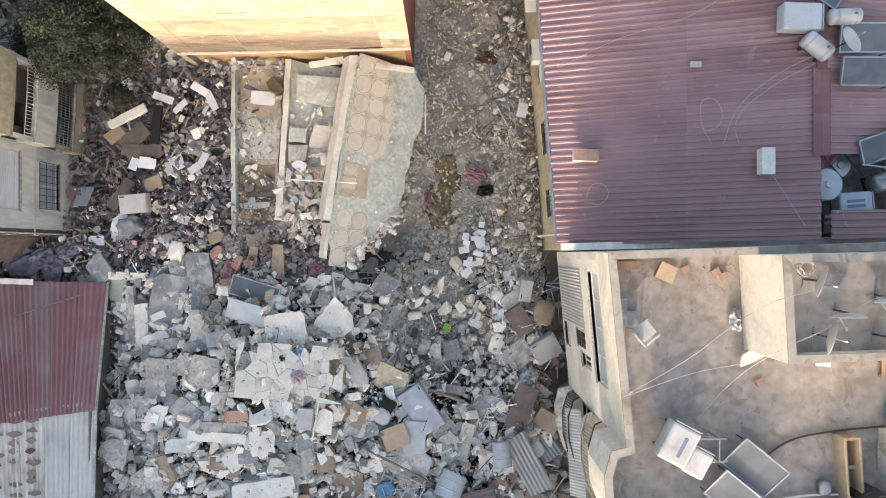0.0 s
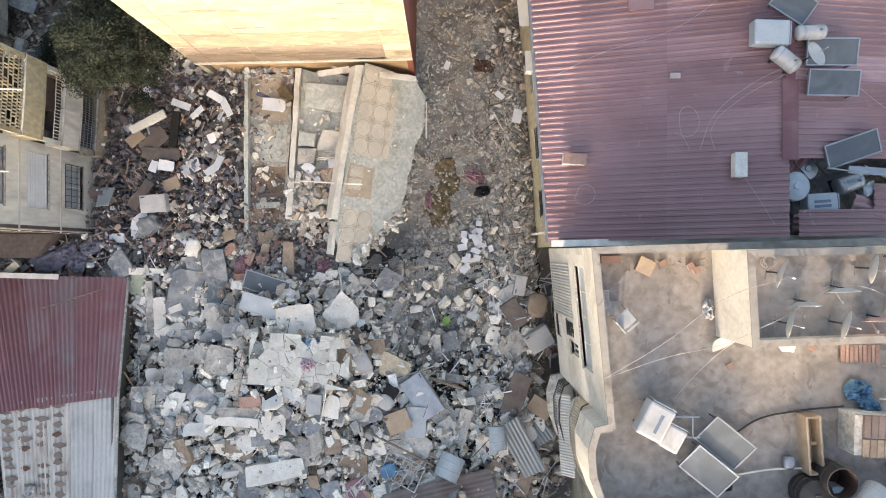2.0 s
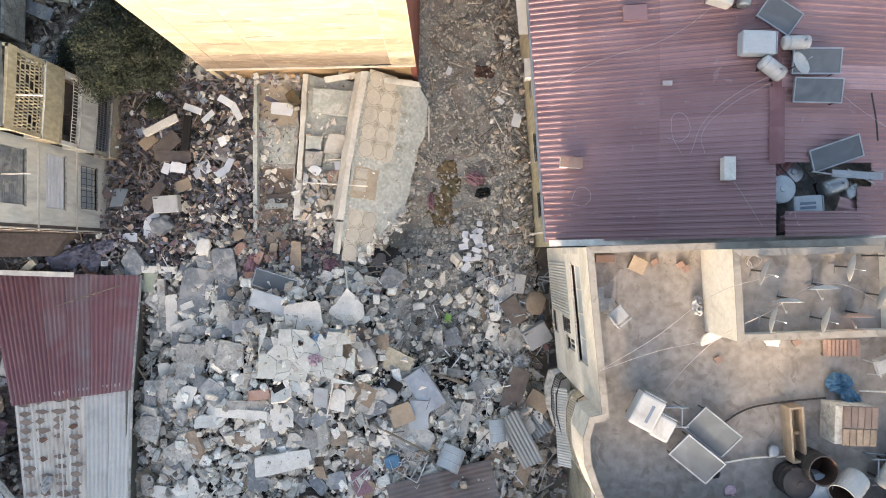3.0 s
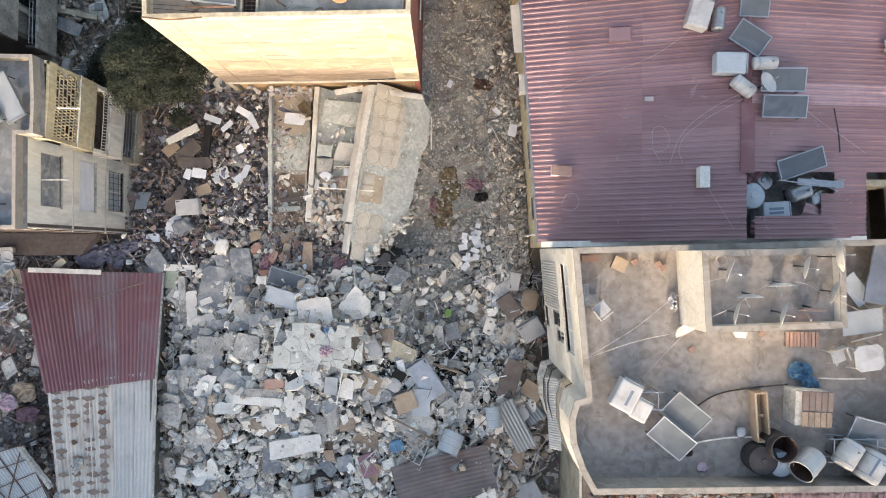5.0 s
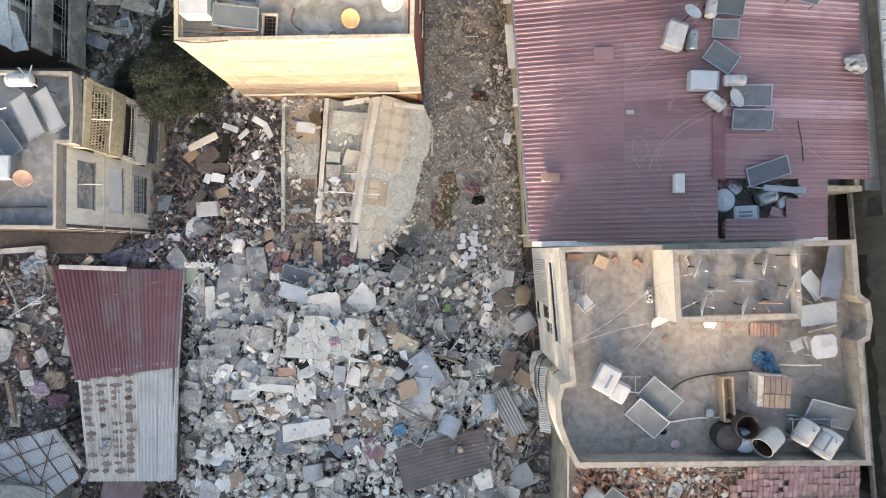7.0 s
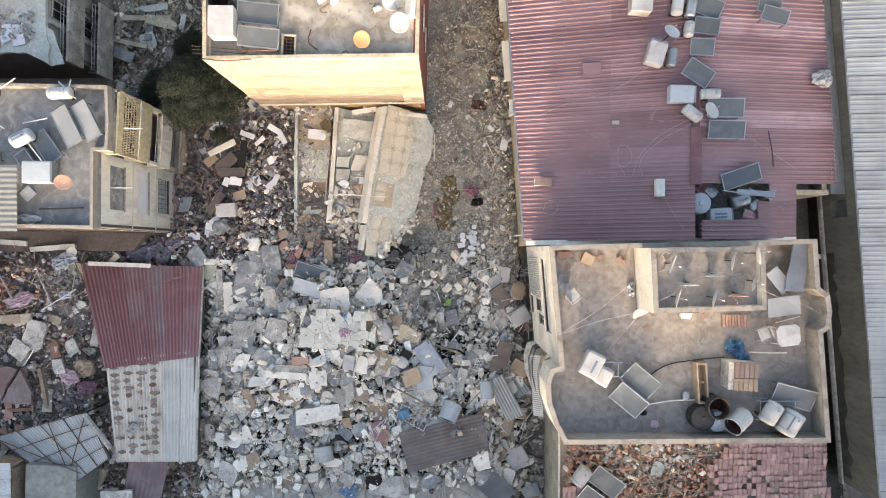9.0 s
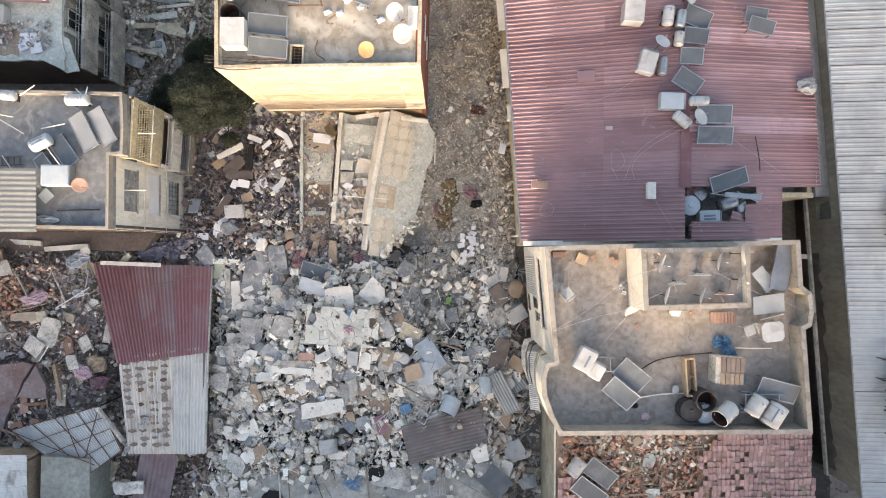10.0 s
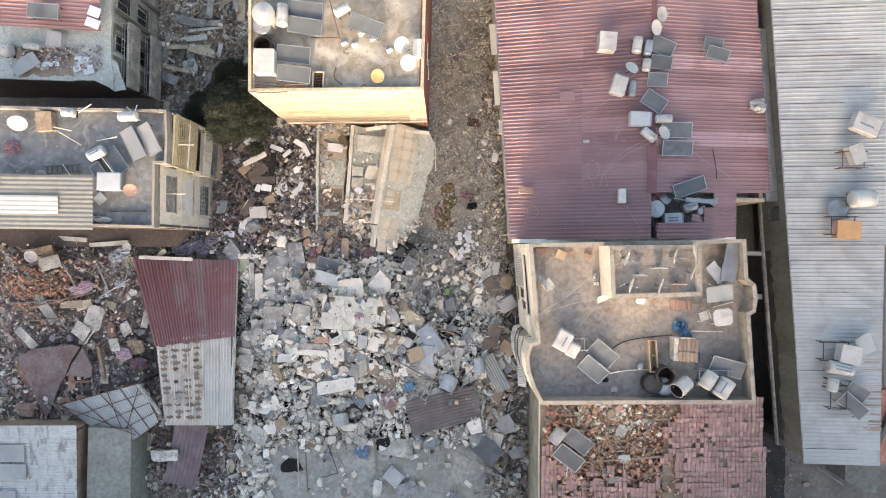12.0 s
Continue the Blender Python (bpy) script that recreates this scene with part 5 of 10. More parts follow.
def slab(x, y, z, l, w, th, yaw, tx, ty, material, label, name="concrete_slab", category="slab", rough=0.12, seed=0):
    """A broken plate with uneven edges, lying at a tilt."""
    rnd = random.Random(seed + int(100 * abs(x * 7 + y)))
    if rough > 0.05 and l > 0.5 and th > 0.05 and z < 5:
        LAID.append((x, y, z + th / 2, l, w, radians(yaw), tx, ty))
    ring = []
    corners = [(-l / 2, -w / 2), (l / 2, -w / 2), (l / 2, w / 2), (-l / 2, w / 2)]
    s = min(l, w)
    pts = []
    for k in range(4):
        c, p, q = Vector(corners[k]), Vector(corners[k - 1]), Vector(corners[(k + 1) % 4])
        if rough > 0.09 and rnd.random() < 0.3:
            pts += [c + (p - c).normalized() * s * rnd.uniform(0.5, 2.6) * rough, c + (q - c).normalized() * s * rnd.uniform(0.5, 2.5) * rough]
        else:
            pts.append(c + Vector((rnd.uniform(-0.9, 0.7), rnd.uniform(-0.9, 0.7))) * s * rough)
    for k in range(len(pts)):
        a, b = pts[k], pts[(k + 1) % len(pts)]
        m = min(9, max(2, int((b - a).length / 0.14))) if rough > 0.07 else 3
        for i in range(m):
            p = a.lerp(b, (i + (rnd.uniform(-0.3, 0.3) if i else 0)) / m) + Vector((rnd.uniform(-1, 1), rnd.uniform(-1, 1))) * (min(0.07, 0.3 * s * rough) + (0.12 * s * rough if rnd.random() < 0.25 else 0)) * (1 if i else 0.4)
            ring.append((p.x, p.y))
    bm = bmesh.new()
    top = [bm.verts.new((a, b, th / 2)) for a, b in ring]
    low = [bm.verts.new((a * (1 - rnd.uniform(0, 0.04)), b * (1 - rnd.uniform(0, 0.04)), -th / 2)) for a, b in ring]
    n = len(ring)
    ft = bm.faces.new(top)
    bm.faces.new(low[::-1])
    for k in range(n):
        bm.faces.new((low[k], low[(k + 1) % n], top[(k + 1) % n], top[k]))
    bmesh.ops.bevel(bm, geom=list(ft.edges), offset=min(0.02, th * 0.25), segments=1, affect="EDGES")
    return solid(name, bm, material, label, category, pose(x, y, z, tx, ty, yaw))


def crumpled(x, y, z, l, w, h, yaw, material, label, name, category, seed):
    """A crumpled cloth or plastic sheet: folds in a thin layer with an uneven edge."""
    n = 26
    bm = bmesh.new()
    off = Vector((seed * 3.1, x, y))
    layers = []
    for lay in (0.0, -0.014):
        grid = []
        for j in range(n):
            for i in range(n):
                u, v = 2 * i / (n - 1) - 1, 2 * j / (n - 1) - 1
                su, sv = u * math.sqrt(1 - 0.42 * v * v), v * math.sqrt(1 - 0.42 * u * u)
                rim = 1 + 0.3 * noise.noise(Vector((su, sv, 0)) * 1.3 + off)
                d = noise.noise_vector(Vector((su * 2.2, sv * 2.2, 1)) + off) * 0.16
                fold = 1 - abs(noise.noise(Vector((su * 2.4 + d.x * 2, sv * 2.4, 4)) + off)) * 2.2
                fine = 1 - abs(noise.noise(Vector((su * 6, sv * 6, 9)) + off)) * 2
                r = max(abs(u), abs(v))
                zz = h * (0.7 * max(0, fold) + 0.22 * fine) * (1 - 0.75 * r ** 3) + lay
                grid.append(bm.verts.new(((su * rim + d.x) * l / 2, (sv * rim + d.y) * w / 2, zz - h * 0.35)))
        layers.append(grid)
    a, b = layers
    for j in range(n - 1):
        for i in range(n - 1):
            k = j * n + i
            bm.faces.new((a[k], a[k + 1], a[k + n + 1], a[k + n])).smooth = True
            bm.faces.new((b[k + n], b[k + n + 1], b[k + 1], b[k])).smooth = True
    ring = [*range(n - 1), *[n - 1 + n * q for q in range(n - 1)], *[n * n - 1 - q for q in range(n - 1)], *[n * (n - 1) - n * q for q in range(n - 1)]]
    for k in range(len(ring)):
        p0, p1 = ring[k], ring[(k + 1) % len(ring)]
        bm.faces.new((b[p0], b[p1], a[p1], a[p0]))
    return solid(name, bm, material, label, category, pose(x, y, z, 0, 0, yaw))


def lumpy(x, y, z, l, w, h, yaw, material, label, name="sack", category="sack", rough=0.25, seed=0):
    """A soft bulging thing, a sack or a cushion; cloth and sheeting are crumpled."""
    if category in ("cloth", "tarpaulin", "bedding", "bag", "plastic"):
        return crumpled(x, y, z, l * 1.1, w * 1.1, max(0.22, h), yaw, material, label, name, category, seed)
    bm = bmesh.new()
    bmesh.ops.create_icosphere(bm, subdivisions=3, radius=0.5)
    for v in bm.verts:
        c = v.co
        q = Vector([math.copysign(abs(a * 2) ** 0.6 / 2, a) for a in c])
        k = 1 + rough * 1.3 * noise.fractal(c * 4.3 + Vector((seed, x, y)), 0.7, 2.2, 4)
        v.co = Vector((q.x * l * k, q.y * w * k, q.z * h * k))
    for f in bm.faces:
        f.smooth = True
    return solid(name, bm, material, label, category, pose(x, y, z, random.Random(seed).uniform(-9, 9), 0, yaw))


def pole(a, b, r, material, label, name="pole", category="pole"):
    a, b = Vector(a), Vector(b)
    mid = (a + b) / 2 + Vector((0, 0, -0.02))
    return solid(name, tube((a, a.lerp(mid, 0.7), mid, mid.lerp(b, 0.5), b), r, 6), material, label, category)


def chest(x, y, z, l, w, h, yaw, tx, ty, material, label, name="cabinet", category="cabinet", door=True, door_mat=None):
    """A box-shaped piece of furniture or appliance: body, door, handle."""
    e = thing(name, label, category, pose(x, y, z, tx, ty, yaw))
    part("body", box(-l / 2, l / 2, -w / 2, w / 2, -h / 2, h / 2 - 0.03, 0.02), material, e)
    if door:
        d = part("door", box(-l / 2 + 0.02, l / 2 - 0.02, -w / 2 + 0.02, w / 2 - 0.02, h / 2 - 0.028, h / 2, 0.01), door_mat or material, e)
        part("handle", box(-l / 2 + 0.08, -l / 2 + 0.26, w / 2 - 0.12, w / 2 - 0.08, h / 2, h / 2 + 0.03, 0.01), DARKSTEEL, d)
    else:
        part("lid", box(-l / 2 - 0.01, l / 2 + 0.01, -w / 2 - 0.01, w / 2 + 0.01, h / 2 - 0.028, h / 2, 0.01), door_mat or material, e)
    return e


def roof_hatch(x, y, z, l, w, h):
    """A low kerb round an opening that iron bars close."""
    e = thing("roof_hatch", "cream kerbed roof hatch with a dark barred opening", "hatch", pose(x, y, z, 0, 0, -2))
    for b in ((-l / 2, l / 2, -w / 2, -w / 2 + 0.08), (-l / 2, l / 2, w / 2 - 0.08, w / 2), (-l / 2, -l / 2 + 0.08, -w / 2 + 0.08, w / 2 - 0.08), (l / 2 - 0.08, l / 2, -w / 2 + 0.08, w / 2 - 0.08)):
        part("kerb", box(*b, 0, h, 0.01), OLDCREAM, e)
    # black plate: the shaft's darkness is in its colour
    part("shaft_floor", box(-l / 2 + 0.08, l / 2 - 0.08, -w / 2 + 0.08, w / 2 - 0.08, 0, 0.02), BLACK, e, "near black, painted dark of openings too")
    for k in range(5):
        yy = -w / 2 + 0.2 + (w - 0.4) * k / 4
        part("bar", tube(((-l / 2 + 0.06, yy, h - 0.03), (l / 2 - 0.06, yy, h - 0.03)), 0.011, 5), RUST, e)
    for k in (-1, 1):
        part("bar", tube(((0.1 * k, -w / 2 + 0.06, h - 0.02), (0.1 * k, w / 2 - 0.06, h - 0.02)), 0.011, 5), RUST, e)
    return e


def tank_box(x, y, z, l, w, h, yaw, material, label, lettering=0):
    """A boxy insulated tank with rounded edges, an end cap and faded lettering."""
    e = thing("water_tank", label, "water tank", pose(x, y, z, 0, 0, yaw))
    part("body", box(-l / 2, l / 2 - 0.06, -w / 2, w / 2, -h / 2, h / 2, min(w, h) * 0.16), material, e)
    part("end_cap", box(l / 2 - 0.055, l / 2, -w / 2 + 0.02, w / 2 - 0.02, -h / 2 + 0.02, h / 2 - 0.02, 0.02), STEEL, e)
    for k in range(lettering):
        part("lettering_bar", box(-l * 0.3, l * 0.22, -0.05 + 0.16 * k - 0.08, 0.05 + 0.16 * k - 0.08, h / 2, h / 2 + 0.004), INK, e, "plain bar of faded lettering")
    for s in (-0.32, 0.32):
        part("foot", box(s * l - 0.03, s * l + 0.03, -w * 0.4, w * 0.4, -h / 2 - 0.25, -h / 2), DARKSTEEL, e)
    return e


def drum(x, y, z, r, h, tx, ty, yaw, material, label, name="barrel", category="barrel", opened=True, inside=None):
    """A round barrel or tank with rolled rims and two swages."""
    e = thing(name, label, category, pose(x, y, z, tx, ty, yaw))
    prof = [(0, 0), (r * 0.97, 0), (r, 0.03), (r, h * 0.33 - 0.03), (r * 1.03, h * 0.33), (r, h * 0.33 + 0.03), (r, h * 0.66 - 0.03), (r * 1.03, h * 0.66), (r, h * 0.66 + 0.03), (r, h - 0.03), (r * 1.03, h)]
    if opened:
        prof += [(r * 0.95, h), (r * 0.94, h * 0.12), (0, h * 0.1)]
    part("body", lathe(prof, 24), material, e)
    if opened:
        part("lining", lathe([(r * 0.93, h * 0.96), (r * 0.92, h * 0.14), (0, h * 0.13)], 24), inside or DARKLINING, e, "dark brown inside")
    else:
        part("lid", lathe([(r * 1.0, h - 0.01), (r * 0.96, h + 0.02), (r * 0.5, h + 0.07), (0.12, h + 0.09), (0.1, h + 0.13), (0, h + 0.13)], 24), material, e)
    return e


def lying_sheet(x, y, z, l, w, yaw, tx, ty, material, label, warp=0.12, seed=1, pitch=0.16, depth=0.04):
    ob = tagged(new("corrugated_sheet", sheet_mesh("corrugated_sheet", w, l, pitch, depth, material, True, warp, seed)), label, "metal sheet")
    ob.matrix_basis = pose(x, y, z, tx, ty, yaw) @ pose(-l / 2, -w / 2, 0)
    return ob


def cracked_floor(x, y, z, l, w, yaw, tx, ty, material, label, n=34, seed=1):
    """A fallen floor, cracked into plates that still lie side by side."""
    rnd = random.Random(seed)
    LAID.extend([(x, y, z + 0.02, l, w, radians(yaw), tx, ty)] * 2)
    e = thing("cracked_floor", label, "floor slab", pose(x, y, z, tx, ty, yaw))
    part("bed", prism(jag([(-l / 2 + 0.5, -w / 2 + 0.35), (l / 2 - 0.5, -w / 2 + 0.3), (l / 2 - 0.45, w / 2 - 0.3), (-l / 2 + 0.45, w / 2 - 0.35)], 0.15, seed, 8), -0.3, -0.03), CONCRETE, e)
    seeds = [(rnd.uniform(-l / 2, l / 2), rnd.uniform(-w / 2, w / 2)) for _ in range(n + n // 2)]
    for k, (px, py) in enumerate(seeds):
        poly = [Vector((-l / 2, -w / 2)), Vector((l / 2, -w / 2)), Vector((l / 2, w / 2)), Vector((-l / 2, w / 2))]
        for j, (qx, qy) in enumerate(seeds):
            if j == k or not poly:
                continue
            nrm = Vector((qx - px, qy - py)).normalized()
            mid = Vector(((px + qx) / 2, (py + qy) / 2)) - nrm * rnd.choice((0.001, 0.003, 0.008))
            cut = []
            for i in range(len(poly)):
                a, b = poly[i - 1], poly[i]
                da, db = (a - mid).dot(nrm), (b - mid).dot(nrm)
                if (da > 0) != (db > 0):
                    cut.append(a.lerp(b, da / (da - db)))
                if db <= 0:
                    cut.append(b)
            poly = cut
        if len(poly) < 3:
            continue
        edge = max(abs(px) / l, abs(py) / w)
        if edge > 0.38 and rnd.random() < 0.34:
            continue
        bm = prism([(a.x - px, a.y - py) for a in poly], -0.04, 0.02)
        part("floor_piece", bm, material, e, "", pose(px, py, rnd.uniform(-0.02, 0.03), rnd.uniform(-3, 3), rnd.uniform(-3, 3), rnd.uniform(-2, 2)))
    return e


# ---- roof furniture ----
def collector(x, y, z, l, w, yaw, tilt, material, label, group=""):
    """A flat solar collector: framed glass panel on two pairs of legs."""
    e = thing("solar_collector", label, "solar panel", pose(x, y, z, 0, 0, yaw), group)
    m = pose(0, 0, 0, tilt, 0, 0)
    bm = bmesh.new()
    f = 0.045
    for b in ((-l / 2, l / 2, -w / 2, -w / 2 + f), (-l / 2, l / 2, w / 2 - f, w / 2), (-l / 2, -l / 2 + f, -w / 2 + f, w / 2 - f), (l / 2 - f, l / 2, -w / 2 + f, w / 2 - f)):
        box(b[0], b[1], b[2], b[3], -0.07, 0.015, 0, bm)
    part("frame", bm, STEEL, e, "", m)
    part("absorber", box(-l / 2 + f, l / 2 - f, -w / 2 + f, w / 2 - f, -0.06, 0.0), material, e, "dusty dark glass", m)
    s = math.sin(radians(tilt)) * w / 2
    for sx in (-1, 1):
        for sy in (-1, 1):
            part("leg", tube(((sx * l * 0.42, sy * w * 0.42, sy * s * 0.8 - 0.05), (sx * l * 0.42, sy * w * 0.42, -0.55)), 0.02, 5), DARKSTEEL, e)
    return e


def water_tank(x, y, z, l, r, yaw, material, label, lettering=0):
    """A lying cylindrical tank with domed ends, straps and two saddles."""
    e = thing("water_tank", label, "water tank", pose(x, y, z, 0, 0, yaw))
    prof = [(0, -l / 2), (r * 0.6, -l / 2 + 0.01), (r * 0.93, -l / 2 + 0.05), (r, -l / 2 + 0.1), (r, l / 2 - 0.1), (r * 0.93, l / 2 - 0.05), (r * 0.6, l / 2 - 0.01), (0, l / 2)]
    body = lathe(prof, 20, None, Matrix.Rotation(math.pi / 2, 4, "Y"))
    for f in body.faces:
        f.smooth = True
    part("body", body, material, e)
    for sx in (-0.3, 0.3):
        part("strap", lathe([(r + 0.004, -0.02), (r + 0.008, -0.018), (r + 0.008, 0.018), (r + 0.004, 0.02)], 20, None, Matrix.Translation((sx * l, 0, 0)) @ Matrix.Rotation(math.pi / 2, 4, "Y")), STEEL, e)
        part("saddle", box(sx * l - 0.03, sx * l + 0.03, -r * 0.8, r * 0.8, -r - 0.25, -r * 0.55), DARKSTEEL, e)
    for k in range(lettering):
        a = 0.35 + 0.4 * k
        part("lettering_bar", box(-l * 0.3, l * 0.3, -0.035, 0.035, r, r + 0.004), INK, e, "plain bar of faded lettering", pose(0, 0, 0, -25 + 30 * k, 0, 0))
    part("inlet", tube(((l * 0.2, 0, r), (l * 0.2, 0, r + 0.1)), 0.03, 6), STEEL, e)
    return e


def dish(x, y, z, r, az, el, material, label, base):
    """A satellite dish: bowl, arm with its head, mast and foot."""
    e = thing("satellite_dish", label, "satellite dish", pose(x, y, z, 0, 0, az))
    m = pose(0, 0, 0, 90 - el, 0, 0)
    bowl = lathe([(0, -0.12 * r - 0.02), (r * 0.5, -0.1 * r - 0.01), (r * 0.85, 0.02 * r), (r, 0.1 * r), (r * 1.02, 0.11 * r), (r * 0.98, 0.13 * r), (r * 0.85, 0.06 * r), (r * 0.5, -0.06 * r), (0, -0.08 * r)], 24, None, m)
    for f in bowl.faces:
        f.smooth = True
    part("bowl", bowl, material, e)
    tip = m @ Vector((0, -r * 0.25, r * 0.95))
    part("arm", tube((m @ Vector((0, -r * 0.9, 0.1 * r)), tip), 0.015, 5), STEEL, e)
    part("head", tube((tip, m @ Vector((0, -r * 0.2, r * 0.75))), 0.022, 7), STEEL, e)
    back = m @ Vector((0, 0, -0.15 * r))
    part("mast", tube((back, (back.x, back.y + 0.02, base - z)), 0.025, 6), DARKSTEEL, e)
    part("foot", bars([((back.x - 0.2, back.y, base - z + 0.02), (back.x + 0.2, back.y + 0.05, base - z + 0.02)), ((back.x, back.y - 0.2, base - z + 0.02), (back.x + 0.05, back.y + 0.2, base - z + 0.02))], 0.012), STEEL, e)
    return e


def cable(points, r, material, label, name="cable", category="cable"):
    cu = bpy.data.curves.new(name, "CURVE")
    cu.dimensions, cu.bevel_depth, cu.bevel_resolution, cu.resolution_u = "3D", r, 1, 8
    sp = cu.splines.new("BEZIER")
    sp.bezier_points.add(len(points) - 1)
    for b, p in zip(sp.bezier_points, points):
        b.co, b.handle_left_type, b.handle_right_type = p, "AUTO", "AUTO"
    cu.materials.append(material)
    return tagged(new(name, cu), label, category)


def coil(x, y, z, r):
    pts = [(r * (0.75 + 0.2 * math.sin(k * 1.7)) * math.cos(k * 0.7), r * (0.8 + 0.2 * math.cos(k * 1.3)) * math.sin(k * 0.7), 0.01 + 0.004 * k) for k in range(34)]
    return cable([(x + a, y + b, z + c) for a, b, c in pts], 0.014, CABLE, "coil of pale cable on the hut roof", "cable_coil")


def ladder(x, y, z, l, w, yaw):
    e = thing("ladder", "dark wooden ladder lying on the roof", "ladder", pose(x, y, z, 0, 0, yaw))
    for s in (-1, 1):
        part("rail", box(-l / 2, l / 2, s * w / 2 - 0.025, s * w / 2 + 0.025, 0, 0.06), DARKWOOD, e)
    for k in range(7):
        part("rung", box(-l / 2 + 0.12 + k * (l - 0.24) / 6 - 0.02, -l / 2 + 0.12 + k * (l - 0.24) / 6 + 0.02, -w / 2 + 0.02, w / 2 - 0.02, 0.01, 0.05), DARKWOOD, e)


def frame_stand(x, y, z, l, w, material, label):
    e = thing("tank_stand", label, "stand", pose(x, y, z))
    for sx in (-1, 1):
        for sy in (-1, 1):
            part("leg", tube(((sx * l / 2, sy * w / 2, 0), (sx * l / 2, sy * w / 2, 0.7)), 0.025, 5), material, e)
        part("rail", tube(((sx * l / 2, -w / 2, 0.68), (sx * l / 2, w / 2, 0.68)), 0.025, 5), material, e)
        part("rail", tube(((-l / 2 - 0.2, sx * w / 2, 0.68), (l / 2 + 0.2, sx * w / 2, 0.68)), 0.025, 5), material, e)
        part("brace", tube(((-l / 2, sx * w / 2, 0.05), (l / 2, sx * w / 2, 0.65)), 0.02, 5), material, e)
    return e


def garden_table(x, y, z):
    e = thing("garden_table", "white plastic garden table with cut corners", "table", pose(x, y, z, 0, 0, 8))
    c = 0.16
    part("tabletop", prism([(-0.5 + c, -0.45), (0.5 - c, -0.45), (0.5, -0.45 + c), (0.5, 0.45 - c), (0.5 - c, 0.45), (-0.5 + c, 0.45), (-0.5, 0.45 - c), (-0.5, -0.45 + c)], 0.68, 0.73, None, 0.015), ENAMEL, e)
    for sx in (-1, 1):
        for sy in (-1, 1):
            part("leg", tube(((sx * 0.36, sy * 0.32, 0.69), (sx * 0.42, sy * 0.38, 0)), 0.035, 6), ENAMEL, e)


def garden_chair(x, y, z, yaw, material, label):
    e = thing("garden_chair", label, "chair", pose(x, y, z, 0, 0, yaw))
    part("seat", box(-0.23, 0.23, -0.23, 0.23, 0.40, 0.44, 0.015), material, e)
    part("backrest", box(-0.23, 0.23, 0.22, 0.26, 0.44, 0.86, 0.015), material, e, "", pose(0, 0, 0, -6, 0, 0))
    for sx in (-1, 1):
        part("armrest", box(sx * 0.26 - 0.03, sx * 0.26 + 0.03, -0.22, 0.24, 0.62, 0.65, 0.01), material, e)
        for sy in (-1, 1):
            part("leg", tube(((sx * 0.21, sy * 0.2, 0.41), (sx * 0.25, sy * 0.25, 0)), 0.022, 6), material, e)


def planter(x, y, z, l, w, h, yaw, material, label):
    """An open wooden box: four sides and a bottom."""
    e = thing("wooden_box", label, "box", pose(x, y, z, 0, 0, yaw))
    part("bottom", box(-l / 2, l / 2, -w / 2, w / 2, 0, 0.04), material, e)
    for s in (-1, 1):
        part("side", box(s * (l / 2 - 0.03) - 0.03, s * (l / 2 - 0.03) + 0.03, -w / 2, w / 2, 0.04, h), material, e)
        part("end", box(-l / 2 + 0.06, l / 2 - 0.06, s * (w / 2 - 0.03) - 0.03, s * (w / 2 - 0.03) + 0.03, 0.04, h), material, e)
    part("shelf", box(-l / 2 + 0.06, l / 2 - 0.06, -0.05, 0.05, h * 0.5, h * 0.55), material, e)
    return e


def bed_frame(x, y, z, l, w, tx, ty, yaw):
    """A white tubular bed or rack frame."""
    e = thing("bed_frame", "white tubular metal rack lying in rubble", "frame", pose(x, y, z, tx, ty, yaw))
    for s in (-1, 1):
        part("rail", tube(((-l / 2, s * w / 2, 0), (l / 2, s * w / 2, 0)), 0.03, 6), ENAMEL, e)
        part("end_rail", tube(((s * l / 2, -w / 2, 0), (s * l / 2, w / 2, 0)), 0.03, 6), ENAMEL, e)
        part("leg", tube(((s * l / 2, w / 2, 0), (s * l / 2, w / 2, 0.5)), 0.025, 6), ENAMEL, e)
    for k in range(1, 5):
        part("slat", tube(((-l / 2 + l * k / 5, -w / 2, 0), (-l / 2 + l * k / 5 + 0.1, w / 2, 0)), 0.022, 5), ENAMEL, e)
    part("brace", tube(((-l / 2, -w / 2, 0.02), (l / 2, w / 2, 0.02)), 0.022, 5), ENAMEL, e)
    return e


def tube_chair(x, y, z, tx, ty, yaw):
    e = thing("tube_chair", "white tubular chair frame tangled in rubble", "chair", pose(x, y, z, tx, ty, yaw))
    for sx in (-0.22, 0.22):
        part("side_frame", tube(((sx, -0.22, -0.45), (sx, -0.2, 0.0), (sx, 0.2, 0.0), (sx, 0.28, 0.45)), 0.016, 5), ENAMEL, e)
        part("leg", tube(((sx, 0.2, 0.0), (sx, 0.26, -0.45)), 0.016, 5), ENAMEL, e)
    for yy, zz in ((-0.2, 0.0), (0.2, 0.0), (0.28, 0.45), (0.24, 0.25), (-0.21, -0.25)):
        part("crossbar", tube(((-0.22, yy, zz), (0.22, yy, zz)), 0.014, 5), ENAMEL, e)
    return e


def slatted_pallet(x, y, z):
    e = thing("pallet", "low orange brown slatted pallet by the stair hut", "pallet", pose(x, y, z))
    for k in range(9):
        part("slat", box(-0.58 + 0.132 * k, -0.47 + 0.132 * k, -0.26, 0.26, 0.1, 0.14), TERRA, e)
    for s in (-0.2, 0.2):
        part("bearer", box(-0.58, 0.6, s - 0.04, s + 0.04, 0, 0.1), TIMBER, e)


